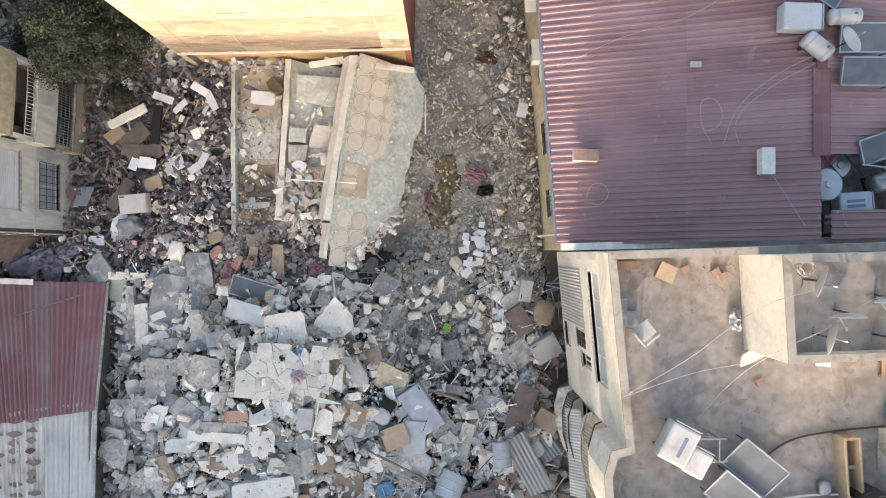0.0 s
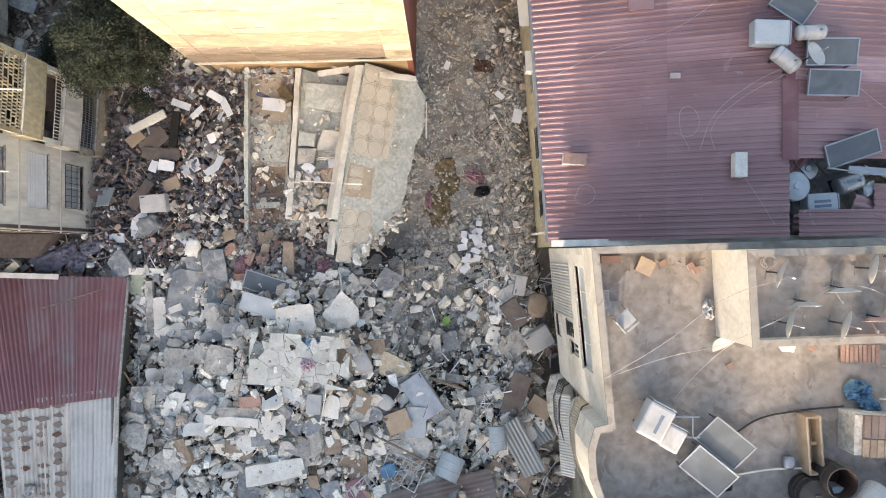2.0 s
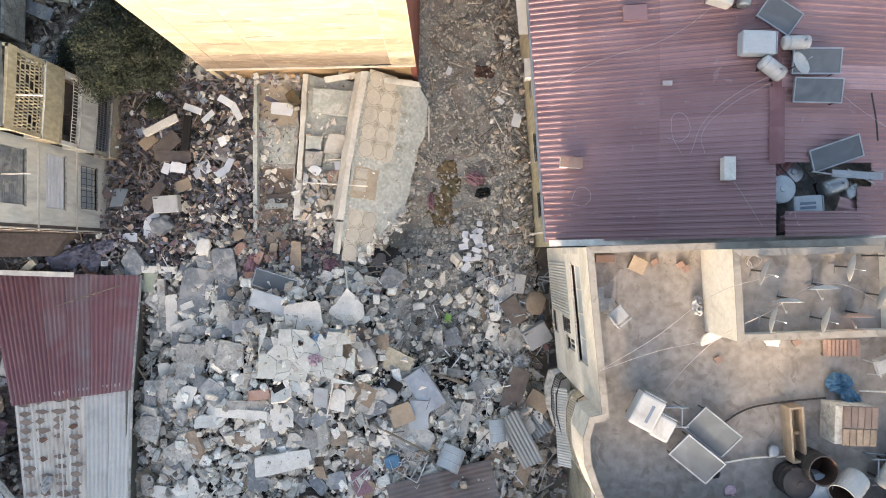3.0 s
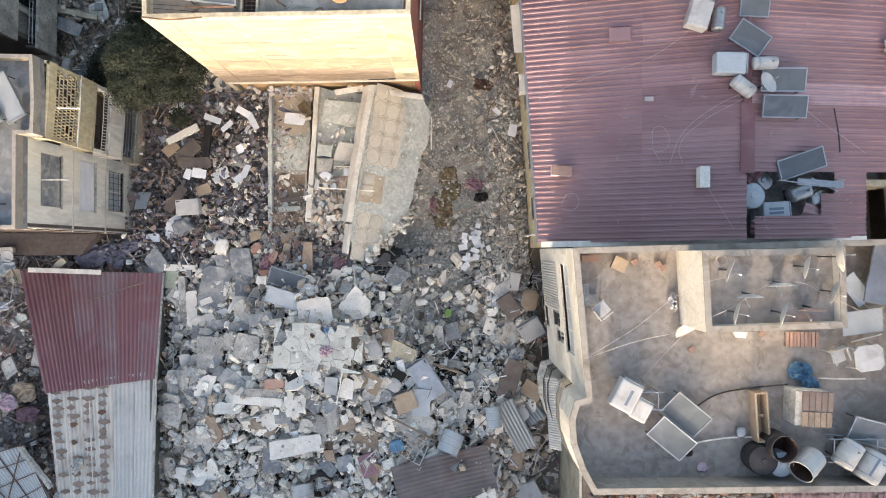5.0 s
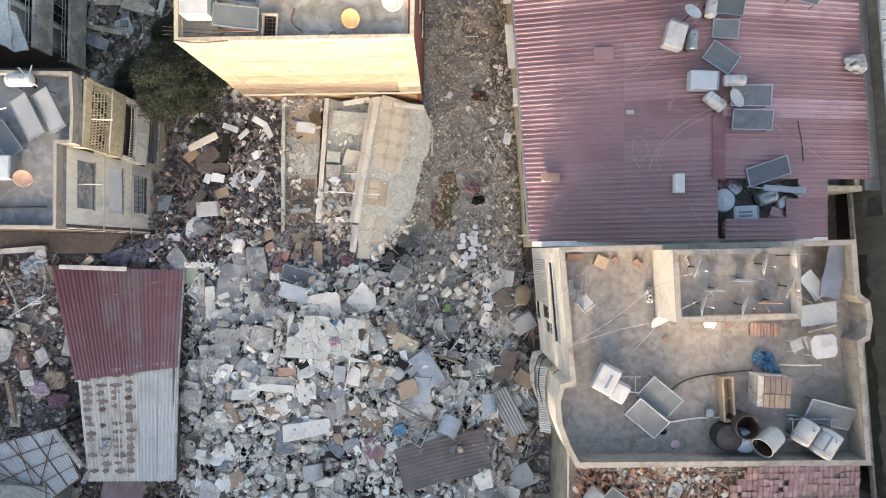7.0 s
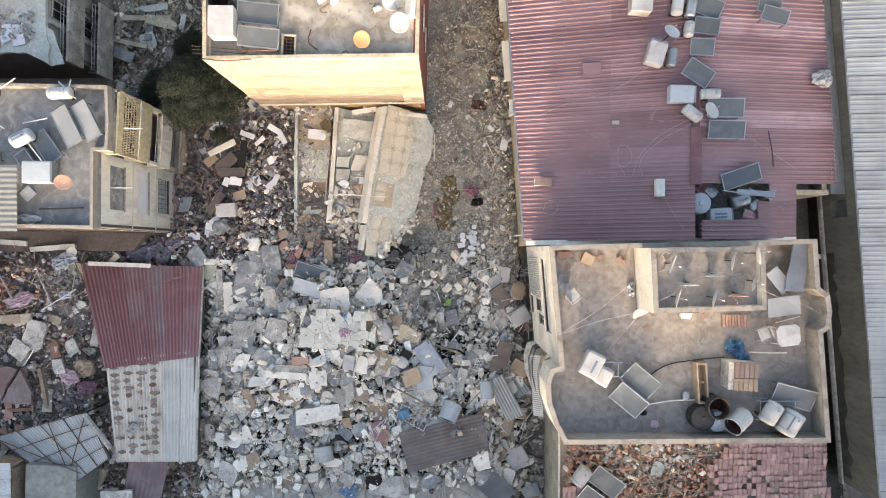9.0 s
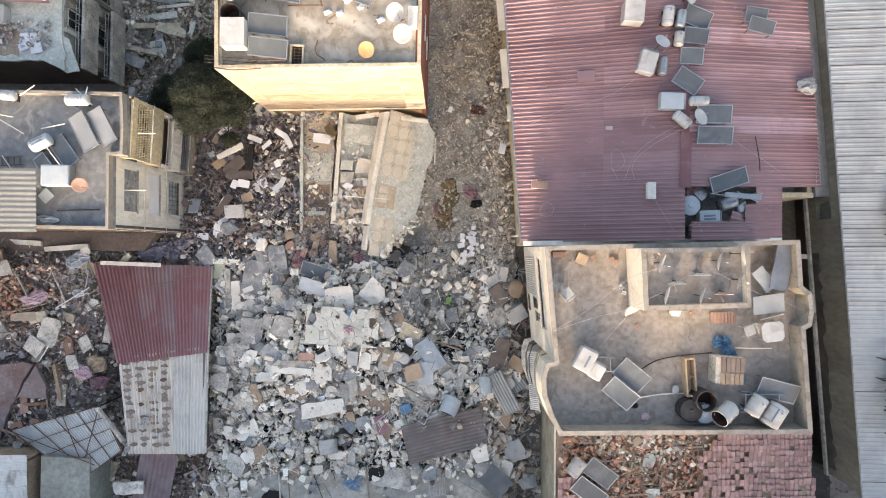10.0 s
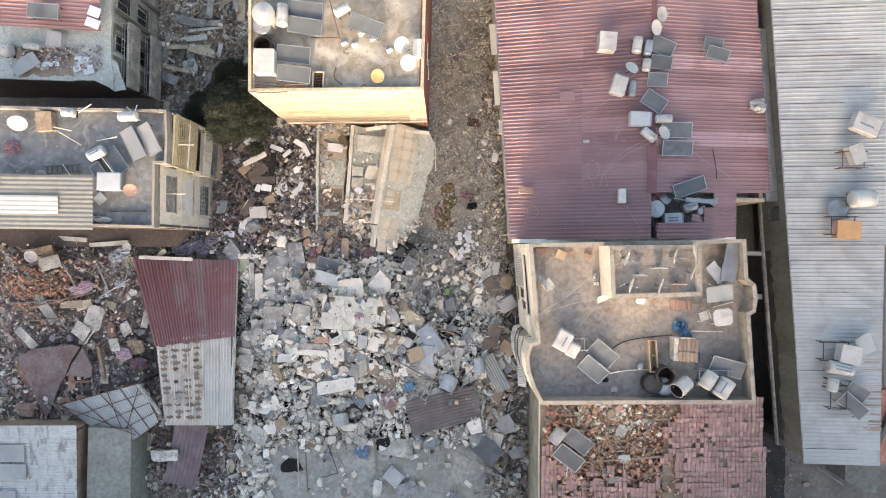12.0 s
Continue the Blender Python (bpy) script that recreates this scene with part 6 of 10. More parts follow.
def hive_box(x, y, z):
    e = thing("chimney_stack", "low brown chimney block topped with clay slats", "chimney", pose(x, y, z, 0, 0, -2))
    part("body", box(-0.62, 0.62, -0.6, 0.6, 0, 0.75, 0.02), CONCRETE, e)
    for k in range(5):
        part("slat", box(-0.4 + k * 0.21, -0.21 + k * 0.21, -0.05, 0.6, 0.75, 0.86, 0.015), SLAT, e)
        part("slat", box(-0.4 + k * 0.21, -0.21 + k * 0.21, -0.62, -0.1, 0.75, 0.82, 0.015), BARE, e)


def scattered_plates():
    """Broken plates one could pick up singly, all over the heap."""
    rnd = random.Random(77)
    for x, y, z in spots_in(430, *HEAVY, 78):
        mt = rnd.choice((CONCRETE, CONCRETE, DARK_CONCRETE, DARK_CONCRETE, WHITE, WHITE, PALEDUST, BARE))
        l = rnd.uniform(0.35, 1.3)
        ob = slab(x, y, z + rnd.uniform(0.3, 0.75), l, l * rnd.uniform(0.4, 0.9), rnd.uniform(0.07, 0.2), rnd.uniform(0, 180), rnd.gauss(0, 13), rnd.gauss(0, 13), mt, "broken concrete plate lying in the rubble heap", "concrete_plate", "slab", 0.17, 3)
        tagged(ob, group="broken plates")
    for x, y, z in spots_in(90, *RUIN, 79):
        l = rnd.uniform(0.5, 1.3)
        tagged(slab(x, y, z + rnd.uniform(0.3, 0.6), l, l * rnd.uniform(0.3, 0.7), 0.16, rnd.uniform(0, 180), rnd.gauss(0, 12), rnd.gauss(0, 12), rnd.choice((CONCRETE, BARE, BRICK, OLDCREAM)), "broken wall piece lying on brick rubble", "wall_fragment", "rubble", 0.25, 4), group="broken wall pieces")
    for x, y, z in spots_in(70, *YARD, 80):
        l = rnd.uniform(0.4, 1.0)
        tagged(slab(x, y, z + rnd.uniform(0.3, 0.6), l, l * rnd.uniform(0.3, 0.8), 0.04, rnd.uniform(0, 180), rnd.gauss(0, 14), rnd.gauss(0, 14), rnd.choice((PAPER, PAPER, DARKWOOD, TIMBER, CONCRETE, PAPER, PURPLE, PALEBLUE)), "board from broken furniture lying in the yard", "board", "board", 0.08, 5), group="broken boards")


def fallen_beams():
    """Long concrete beams among the rubble behind the houses."""
    rnd = random.Random(21)
    for x, y, z in spots_in(46, *BACK, 91):
        tagged(slab(x, y, z + rnd.uniform(0.3, 0.8), rnd.uniform(1.4, 3.2), rnd.uniform(0.25, 0.6), 0.22, rnd.choice((0, 90, 80, 8, -12)) + rnd.uniform(-9, 9), rnd.gauss(0, 6), rnd.gauss(0, 8), rnd.choice((CONCRETE, OLDCREAM, DARK_CONCRETE)), "long fallen concrete beam behind the houses", "concrete_beam", "beam", 0.08, 6), group="fallen beams")


scattered_plates()
fallen_beams()


# fallen slabs and things on the main heap
slab(-11.41, -1.95, 1.46, 2.17, 1.46, 0.14, 80, -3, -4, DARK_CONCRETE, "dark grey screed slab broken from a floor")
slab(-9.91, -0.62, 1.84, 1.39, 1.07, 0.14, 95, -1, -4, DARK_CONCRETE, "dark grey screed slab broken from a floor")
slab(-10.86, -0.63, 1.47, 0.90, 0.85, 0.14, 20, -5, -1, DARK_CONCRETE, "dark grey screed slab broken from a floor")
slab(-9.86, -1.80, 1.85, 1.05, 0.70, 0.14, 80, 5, 3, DARK_CONCRETE, "dark grey screed slab broken from a floor")
slab(-5.94, -2.88, 3.31, 1.48, 1.27, 0.14, 5, 1, -1, WHITE, "white tiled floor piece with a crack")
slab(-12.60, -3.09, 1.21, 1.91, 0.52, 0.14, 92, 0, -2, WHITE, "white plastered wall piece lying on rubble")
slab(-13.14, -2.59, 1.00, 2.40, 0.36, 0.20, 92, -3, -4, CONCRETE, "narrow concrete beam lying in rubble", "concrete_beam", "beam", 0.06)
slab(-13.77, -1.56, 0.95, 0.96, 0.65, 0.14, 85, -3, 5, LIME, "pale lime painted wall piece")
slab(-13.28, -0.98, 1.01, 1.59, 0.34, 0.20, -3, 3, 3, WHITE, "white painted concrete beam", "concrete_beam", "beam", 0.06)
slab(-14.50, -0.65, 0.95, 1.25, 0.92, 0.14, -48, 9, -9, DARK_CONCRETE, "dark grey screed slab broken from a floor")
slab(-9.23, 0.63, 2.01, 0.51, 0.46, 0.03, 20, -6, 4, CARD, "tan wooden board among rubble", "board", "board", 0.04)
slab(-7.68, 0.55, 1.69, 0.70, 0.51, 0.03, 10, 8, 12, CARD, "tan wooden board among rubble", "board", "board", 0.04)
slab(-7.73, -0.06, 1.87, 0.74, 0.35, 0.03, 75, 13, -14, CARD, "tan wooden board among rubble", "board", "board", 0.04)
lumpy(-10.94, 0.13, 1.67, 0.80, 0.61, 0.30, 80, WHITE, "white crumbling lump of plaster", "plaster_lump", "rubble", 0.35, 77)
lumpy(-8.82, -1.51, 2.07, 0.58, 0.46, 0.25, 0, WHITE, "white plaster lump on rubble", "plaster_lump", "rubble", 0.30, 43)
lumpy(-10.03, -2.49, 1.93, 0.49, 0.37, 0.20, 10, WHITE, "white plaster lump on rubble", "plaster_lump", "rubble", 0.30, 85)
slab(-6.61, -0.31, 2.17, 1.38, 0.50, 0.20, 86, -3, -7, BARE, "brown plastered wall piece standing out of rubble")
slab(-8.63, -3.30, 2.84, 1.16, 0.53, 0.14, 8, -3, -2, DARK_CONCRETE, "dark grey screed slab broken from a floor")
slab(-10.91, -3.66, 1.84, 0.93, 0.46, 0.14, 5, 5, 3, DARK_CONCRETE, "dark grey screed slab broken from a floor")
slab(-9.81, -3.69, 2.35, 1.00, 0.41, 0.14, 12, 5, 4, DARK_CONCRETE, "dark grey screed slab broken from a floor")
lumpy(-8.64, -0.71, 1.94, 0.93, 0.65, 0.30, 75, REDCLOTH, "dusty dark pink cloth crumpled on rubble", "cloth", "cloth", 0.50, 0)
lumpy(-5.07, -0.70, 2.17, 0.64, 0.55, 0.25, 30, REDCLOTH, "dusty red cloth crumpled on rubble", "cloth", "cloth", 0.50, 37)
slab(-11.28, -5.01, 2.18, 1.79, 1.24, 0.14, 86, 0, 4, CONCRETE, "pale grey broken concrete slab in the rubble")
slab(-10.33, -4.46, 2.40, 0.82, 0.50, 0.14, 80, 4, 0, CONCRETE, "pale grey broken concrete slab in the rubble")
slab(-9.29, -4.63, 2.90, 1.24, 1.15, 0.14, 75, -1, 1, CONCRETE, "pale grey broken concrete slab in the rubble")
slab(-11.43, -6.53, 2.53, 1.08, 0.68, 0.08, 70, 0, -4, WHITE, "white plastered wall piece lying on rubble", "concrete_slab", "slab", 0.30)
slab(-10.03, -6.22, 2.84, 1.02, 0.85, 0.14, -40, -2, 3, DARK_CONCRETE, "dark grey screed slab broken from a floor")
slab(-10.64, -5.93, 2.52, 0.68, 0.54, 0.14, -30, -5, -5, DARK_CONCRETE, "dark grey screed slab broken from a floor")
slab(-12.88, -6.87, 2.15, 1.93, 1.01, 0.10, 92, 1, -2, CONCRETE, "flat grey concrete panel lying on rubble", "concrete_slab", "slab", 0.04)
slab(-8.65, -7.07, 3.24, 2.23, 0.39, 0.22, -4, 0, 0, WHITE, "white edged concrete beam on rubble", "concrete_beam", "beam", 0.08)
slab(-8.43, -6.72, 3.24, 1.75, 0.39, 0.14, -3, -1, 5, CONCRETE, "pale grey broken concrete slab in the rubble")
slab(-6.93, -7.23, 3.42, 1.09, 0.65, 0.06, 8, -3, -1, WHITE, "white plastered wall piece lying on rubble", "concrete_slab", "slab", 0.35)
chest(-5.17, -6.29, 3.53, 0.78, 0.58, 0.30, 85, -4, 2, ENAMEL, "small white metal case on rubble", "metal_case", "case", False)
pole((-4.59, -5.30, 3.67), (-4.95, -7.18, 3.44), 0.035, WHITE, "white painted pipe lying on rubble", "pipe", "pipe")
slab(-4.48, -6.44, 3.29, 0.96, 0.57, 0.14, 80, -2, -1, WHITE, "white plastered wall piece lying on rubble", "concrete_slab", "slab", 0.20)
slab(-4.01, -6.25, 3.21, 0.66, 0.48, 0.14, 60, 2, -2, WHITE, "white plastered wall piece lying on rubble", "concrete_slab", "slab", 0.20)
slab(-7.56, -7.88, 2.94, 0.75, 0.67, 0.14, 10, 0, 4, DARK_CONCRETE, "dark grey screed slab broken from a floor")
slab(-5.93, -8.25, 2.84, 1.11, 0.80, 0.14, -20, -4, -5, CONCRETE, "pale grey broken concrete slab in the rubble")
slab(-6.96, -9.31, 2.75, 2.46, 0.76, 0.35, 10, -2, 2, WHITE, "long white plastered wall beam on rubble", "concrete_beam", "beam", 0.10)
slab(-7.84, -6.23, 3.43, 0.95, 0.43, 0.14, 4, 1, -3, BRICK, "pinkish brick wall fragment")
lumpy(-5.28, -3.90, 3.70, 0.69, 0.51, 0.20, 80, BLUECLOTH, "faded blue cloth on a white floor", "cloth", "cloth", 0.50, 42)
lumpy(-4.70, -4.09, 3.59, 0.65, 0.47, 0.12, -10, PINK, "pale pink cloth on a white floor", "cloth", "cloth", 0.50, 22)
lumpy(-5.39, -4.65, 3.83, 0.55, 0.43, 0.12, 20, PINK, "pale pink cloth on a white floor", "cloth", "cloth", 0.50, 37)
lumpy(-6.02, -3.94, 3.74, 0.21, 0.26, 0.12, 20, RUST, "brown rag on a white floor", "cloth", "cloth", 0.50, 58)
slab(-3.51, -3.64, 2.80, 0.85, 0.60, 0.04, -15, -5, -1, DARKWOOD, "brown board lying on rubble", "board", "board", 0.12)
slab(-2.74, -4.16, 2.51, 0.72, 0.59, 0.05, 10, -5, 5, BARE, "brown board lying on rubble", "board", "board", 0.12)
lumpy(-3.41, -4.63, 2.95, 1.15, 0.80, 0.35, -62, ENAMEL, "full white woven sack lying on rubble", "sack", "sack", 0.25, 36)
slab(-2.00, -5.00, 2.42, 1.18, 0.95, 0.20, -20, 2, 5, OLDCREAM, "dirty cream wall piece lying on rubble")
slab(0.23, -3.22, 0.98, 0.38, 0.29, 0.05, 70, -5, -2, GREEN, "small bright green plastic piece", "plastic_piece", "scrap", 0.12)
chest(4.27, -3.91, 1.72, 1.17, 0.93, 0.50, 30, 7, 4, ENAMEL, "white square appliance lying by the house", "appliance", "appliance", True)
lumpy(4.20, -2.40, 1.85, 1.02, 0.88, 0.40, 80, CARD, "tan patterned armchair cushion by the house", "cushion", "cushion", 0.15, 52)
chest(3.23, -2.76, 1.78, 1.21, 0.79, 0.35, -55, 5, 5, DARKWOOD, "brown wooden crate lying on its side", "crate", "crate", False)
slab(3.20, -4.17, 1.69, 1.17, 1.03, 0.14, 40, 2, -5, CONCRETE, "pale grey broken concrete slab in the rubble")
slab(2.27, -3.54, 1.09, 0.86, 0.77, 0.14, 40, 1, 4, CONCRETE, "pale grey broken concrete slab in the rubble")
slab(1.85, -2.98, 0.82, 0.73, 0.63, 0.14, -20, -2, -2, BARE, "pale grey broken concrete slab in the rubble")
chest(3.43, -1.51, 2.04, 0.88, 0.51, 0.30, 80, 1, -5, ENAMEL, "small white cabinet lying by the house", "small_cabinet", "cabinet", True)
pole((-4.38, -0.78, 2.31), (-4.09, -2.34, 2.90), 0.035, WHITE, "white pipe with a bent ring end", "pipe", "pipe")
pole((-3.48, -0.80, 1.80), (-1.76, -0.74, 1.02), 0.020, SPLINTERS, "thin wooden lath lying on rubble", "lath", "lath")
pole((-3.95, -0.94, 1.99), (-2.20, -0.45, 1.00), 0.020, SPLINTERS, "thin wooden lath lying on rubble", "lath", "lath")
pole((-4.16, -1.16, 2.13), (-2.84, -1.00, 1.63), 0.020, SPLINTERS, "thin wooden lath lying on rubble", "lath", "lath")
pole((-2.83, -1.30, 1.76), (-1.48, -0.70, 0.93), 0.020, SPLINTERS, "thin wooden lath lying on rubble", "lath", "lath")
pole((-1.68, -0.51, 0.83), (-1.65, -1.21, 1.27), 0.020, SPLINTERS, "thin wooden lath lying on rubble", "lath", "lath")
chest(-0.80, -6.22, 2.43, 1.90, 1.04, 0.45, -56, 1, -2, ENAMEL, "dusty white refrigerator lying on rubble", "refrigerator", "refrigerator", True, STEEL)
lumpy(-2.35, -6.42, 2.76, 0.72, 0.63, 0.25, -30, ENAMEL, "white washbasin lying in rubble", "washbasin", "basin", 0.10, 58)
chest(-2.14, -6.00, 2.66, 0.58, 0.49, 0.30, -35, -5, 4, BLACK, "black plastic case in rubble", "plastic_case", "case", False)
lumpy(-3.20, -5.77, 3.04, 0.33, 0.22, 0.10, -20, LIME, "small yellow green rag", "rag", "cloth", 0.40, 46)
slab(-1.80, -7.20, 2.90, 0.98, 0.89, 0.02, 22, 3, 0, CARD, "brown cardboard sheet on rubble", "cardboard", "cardboard", 0.04)
slab(-3.48, -6.23, 3.12, 1.14, 0.84, 0.03, -30, 0, -3, CARD, "tan board lying on rubble", "board", "board", 0.12)
slab(-1.06, -7.27, 2.68, 1.30, 0.85, 0.04, 86, 4, -4, PALEBLUE, "pale blue grey sheet metal panel", "sheet_metal", "metal sheet", 0.04)
slab(-1.59, -8.20, 2.46, 2.35, 1.31, 0.20, -33, -5, 2, CONCRETE, "pale grey broken concrete slab in the rubble")
pole((-2.90, -7.67, 3.03), (-0.30, -9.17, 2.57), 0.050, TIMBER, "long timber beam along a broken slab", "beam", "beam")
pole((-0.76, -5.46, 2.11), (0.94, -6.05, 1.96), 0.070, TIMBER, "old timber beam lying on rubble", "beam", "beam")
pole((-1.84, -5.48, 2.47), (0.20, -4.93, 1.66), 0.030, WHITE, "white pipe lying on rubble", "pipe", "pipe")
slab(0.27, -7.77, 2.34, 1.09, 0.91, 0.14, -50, 1, 5, CONCRETE, "pale grey broken concrete slab in the rubble")
slab(0.91, -7.56, 2.34, 1.50, 0.50, 0.14, 75, 1, 0, CONCRETE, "pale grey broken concrete slab in the rubble")
slab(-0.05, -7.08, 2.27, 1.14, 0.78, 0.14, -35, 0, -2, CONCRETE, "pale grey broken concrete slab in the rubble")
drum(2.35, -7.46, 2.65, 0.36, 0.95, 78, 0, 5, PALEBLUE, "pale blue grey steel drum lying on its side", "barrel", "barrel", True)
drum(0.56, -8.69, 2.72, 0.51, 1.00, 70, 0, -25, PALEBLUE, "pale blue grey steel drum tipped over", "barrel", "barrel", True)
lying_sheet(3.48, -8.50, 2.32, 2.69, 1.00, -62, 0, 8, GREYSHEET, "bent grey corrugated sheet lying on rubble", 0.12, 1, 0.16)
lying_sheet(4.22, -7.84, 1.70, 1.40, 0.93, -55, 0, -8, GREYSHEET, "bent grey corrugated sheet lying on rubble", 0.12, 3, 0.16)
chest(4.34, -6.85, 1.82, 1.02, 0.74, 0.30, -32, 5, -3, CARD, "tan suitcase lying by the house", "suitcase", "suitcase", False)
slab(3.23, -6.21, 2.29, 1.87, 0.91, 0.05, 70, 5, 1, DARKWOOD, "dark brown board lying on rubble", "board", "board", 0.04)
lumpy(3.57, -5.13, 2.02, 0.69, 0.60, 0.30, 60, ENAMEL, "white crumpled plastic thing", "plastic_bag", "bag", 0.30, 25)
lumpy(1.99, -6.17, 1.92, 1.20, 0.69, 0.30, 10, WHITE, "pale crumbled plaster heap", "plaster_lump", "rubble", 0.40, 61)
lumpy(-1.10, -2.63, 1.26, 0.62, 0.33, 0.20, 10, WHITE, "pale stone lying on the street heap", "stone", "stone", 0.20, 25)
slab(-1.92, -1.67, 1.45, 0.47, 0.33, 0.18, 20, -7, -2, CONCRETE, "pale broken concrete block on the heap", "concrete_slab", "slab", 0.20)
slab(1.08, -2.01, 0.75, 0.68, 0.39, 0.18, 0, -13, -2, CONCRETE, "pale broken concrete block on the heap", "concrete_slab", "slab", 0.20)
slab(1.54, -2.33, 0.76, 0.49, 0.39, 0.18, 40, -7, 11, CONCRETE, "pale broken concrete block on the heap", "concrete_slab", "slab", 0.20)
slab(-0.27, -4.23, 1.36, 0.43, 1.04, 0.18, 5, 9, 0, CONCRETE, "pale broken concrete block on the heap", "concrete_slab", "slab", 0.20)
slab(0.44, -5.63, 1.67, 1.08, 0.37, 0.18, -8, -14, -7, CONCRETE, "pale broken concrete block on the heap", "concrete_slab", "slab", 0.20)
slab(-0.95, -5.55, 1.99, 0.92, 0.32, 0.18, 10, -7, -8, CONCRETE, "pale broken concrete block on the heap", "concrete_slab", "slab", 0.20)
slab(-0.51, -2.29, 1.12, 0.43, 0.29, 0.18, 40, -8, 11, CONCRETE, "pale broken concrete block on the heap", "concrete_slab", "slab", 0.20)
slab(0.93, -3.87, 0.95, 0.58, 0.39, 0.18, 60, -10, -13, CONCRETE, "pale broken concrete block on the heap", "concrete_slab", "slab", 0.20)
slab(-2.34, -3.36, 2.00, 0.51, 0.37, 0.18, 10, 12, 1, CONCRETE, "pale broken concrete block on the heap", "concrete_slab", "slab", 0.20)
slab(-2.68, -2.55, 2.01, 0.46, 0.46, 0.18, 40, 14, -2, CONCRETE, "pale broken concrete block on the heap", "concrete_slab", "slab", 0.20)
slab(-3.22, -2.86, 2.31, 0.59, 0.41, 0.18, 70, 12, 4, CONCRETE, "pale broken concrete block on the heap", "concrete_slab", "slab", 0.20)
# white papers strewn on the street
slab(1.55, 0.88, 0.61, 0.35, 0.21, 0.01, 37, 6, 7, PAPER, "white paper sheet lying on the street", "paper_sheet", "paper", 0.05)
slab(1.69, 0.30, 0.66, 0.40, 0.29, 0.01, 115, 5, 0, PAPER, "white paper sheet lying on the street", "paper_sheet", "paper", 0.05)
slab(1.05, 0.71, 0.59, 0.29, 0.31, 0.01, 172, -7, 8, PAPER, "white paper sheet lying on the street", "paper_sheet", "paper", 0.05)
slab(1.93, 0.27, 0.76, 0.23, 0.30, 0.01, 22, 8, 3, PAPER, "white paper sheet lying on the street", "paper_sheet", "paper", 0.05)
slab(1.60, -0.01, 0.68, 0.39, 0.26, 0.01, 134, 7, -5, PAPER, "white paper sheet lying on the street", "paper_sheet", "paper", 0.05)
slab(2.24, 0.08, 0.95, 0.22, 0.30, 0.01, 20, 5, 5, PAPER, "white paper sheet lying on the street", "paper_sheet", "paper", 0.05)
slab(1.73, 0.53, 0.72, 0.45, 0.22, 0.01, 120, -3, 7, PAPER, "white paper sheet lying on the street", "paper_sheet", "paper", 0.05)
slab(1.44, 0.64, 0.66, 0.36, 0.20, 0.01, 6, 1, 0, PAPER, "white paper sheet lying on the street", "paper_sheet", "paper", 0.05)
slab(1.73, 0.60, 0.73, 0.26, 0.24, 0.01, 138, 0, -8, PAPER, "white paper sheet lying on the street", "paper_sheet", "paper", 0.05)
slab(1.76, 0.88, 0.75, 0.24, 0.26, 0.01, 68, 5, -3, PAPER, "white paper sheet lying on the street", "paper_sheet", "paper", 0.05)
slab(1.42, -0.46, 0.72, 0.48, 0.21, 0.01, 20, 2, 6, PAPER, "white paper sheet lying on the street", "paper_sheet", "paper", 0.05)
slab(0.96, 0.14, 0.69, 0.45, 0.29, 0.01, 12, 6, -5, PAPER, "white paper sheet lying on the street", "paper_sheet", "paper", 0.05)
slab(1.14, -0.77, 0.75, 0.33, 0.29, 0.01, 30, 6, -5, PAPER, "white paper sheet lying on the street", "paper_sheet", "paper", 0.05)
slab(1.64, -0.36, 0.78, 0.31, 0.26, 0.01, 162, 3, -8, PAPER, "white paper sheet lying on the street", "paper_sheet", "paper", 0.05)
slab(1.19, -0.46, 0.75, 0.35, 0.28, 0.01, 87, -7, -4, PAPER, "white paper sheet lying on the street", "paper_sheet", "paper", 0.05)
slab(1.58, 0.47, 0.77, 0.42, 0.31, 0.01, 112, 3, 1, PAPER, "white paper sheet lying on the street", "paper_sheet", "paper", 0.05)
slab(1.04, -0.89, 0.80, 0.34, 0.30, 0.01, 55, 6, 5, PAPER, "white paper sheet lying on the street", "paper_sheet", "paper", 0.05)
slab(1.06, 0.44, 0.74, 0.26, 0.29, 0.01, 65, 2, -6, PAPER, "white paper sheet lying on the street", "paper_sheet", "paper", 0.05)
slab(1.56, -0.03, 0.81, 0.43, 0.22, 0.01, 162, -2, 1, PAPER, "white paper sheet lying on the street", "paper_sheet", "paper", 0.05)
slab(1.05, -0.44, 0.80, 0.24, 0.24, 0.01, 168, -5, 2, PAPER, "white paper sheet lying on the street", "paper_sheet", "paper", 0.05)
slab(1.22, -0.26, 0.80, 0.22, 0.20, 0.01, 170, 5, 5, PAPER, "white paper sheet lying on the street", "paper_sheet", "paper", 0.05)
slab(1.71, 1.22, 0.85, 0.26, 0.26, 0.01, 89, 1, 7, PAPER, "white paper sheet lying on the street", "paper_sheet", "paper", 0.05)
slab(3.33, 5.89, 1.75, 0.61, 0.40, 0.02, 78, 2, 4, PAPER, "white board lying on the street rubble", "board", "board", 0.03)
slab(0.26, 8.51, 0.52, 0.37, 0.25, 0.02, 70, -3, 1, PAPER, "white board lying on the street", "board", "board", 0.03)
slab(2.62, 6.95, 1.19, 0.43, 0.24, 0.02, -40, 1, 2, PAPER, "white board lying on the street rubble", "board", "board", 0.03)
lumpy(1.6, 3.35, 0.60, 0.8, 0.6, 0.2, -20, REDCLOTH, "dusty dark pink blanket crumpled on the street", "blanket", "cloth", 0.50, 79)
lumpy(-0.59, 2.25, 0.80, 0.25, 0.8, 0.1, 0, REDCLOTH, "dull pink cloth at the slab's foot", "cloth", "cloth", 0.50, 84)
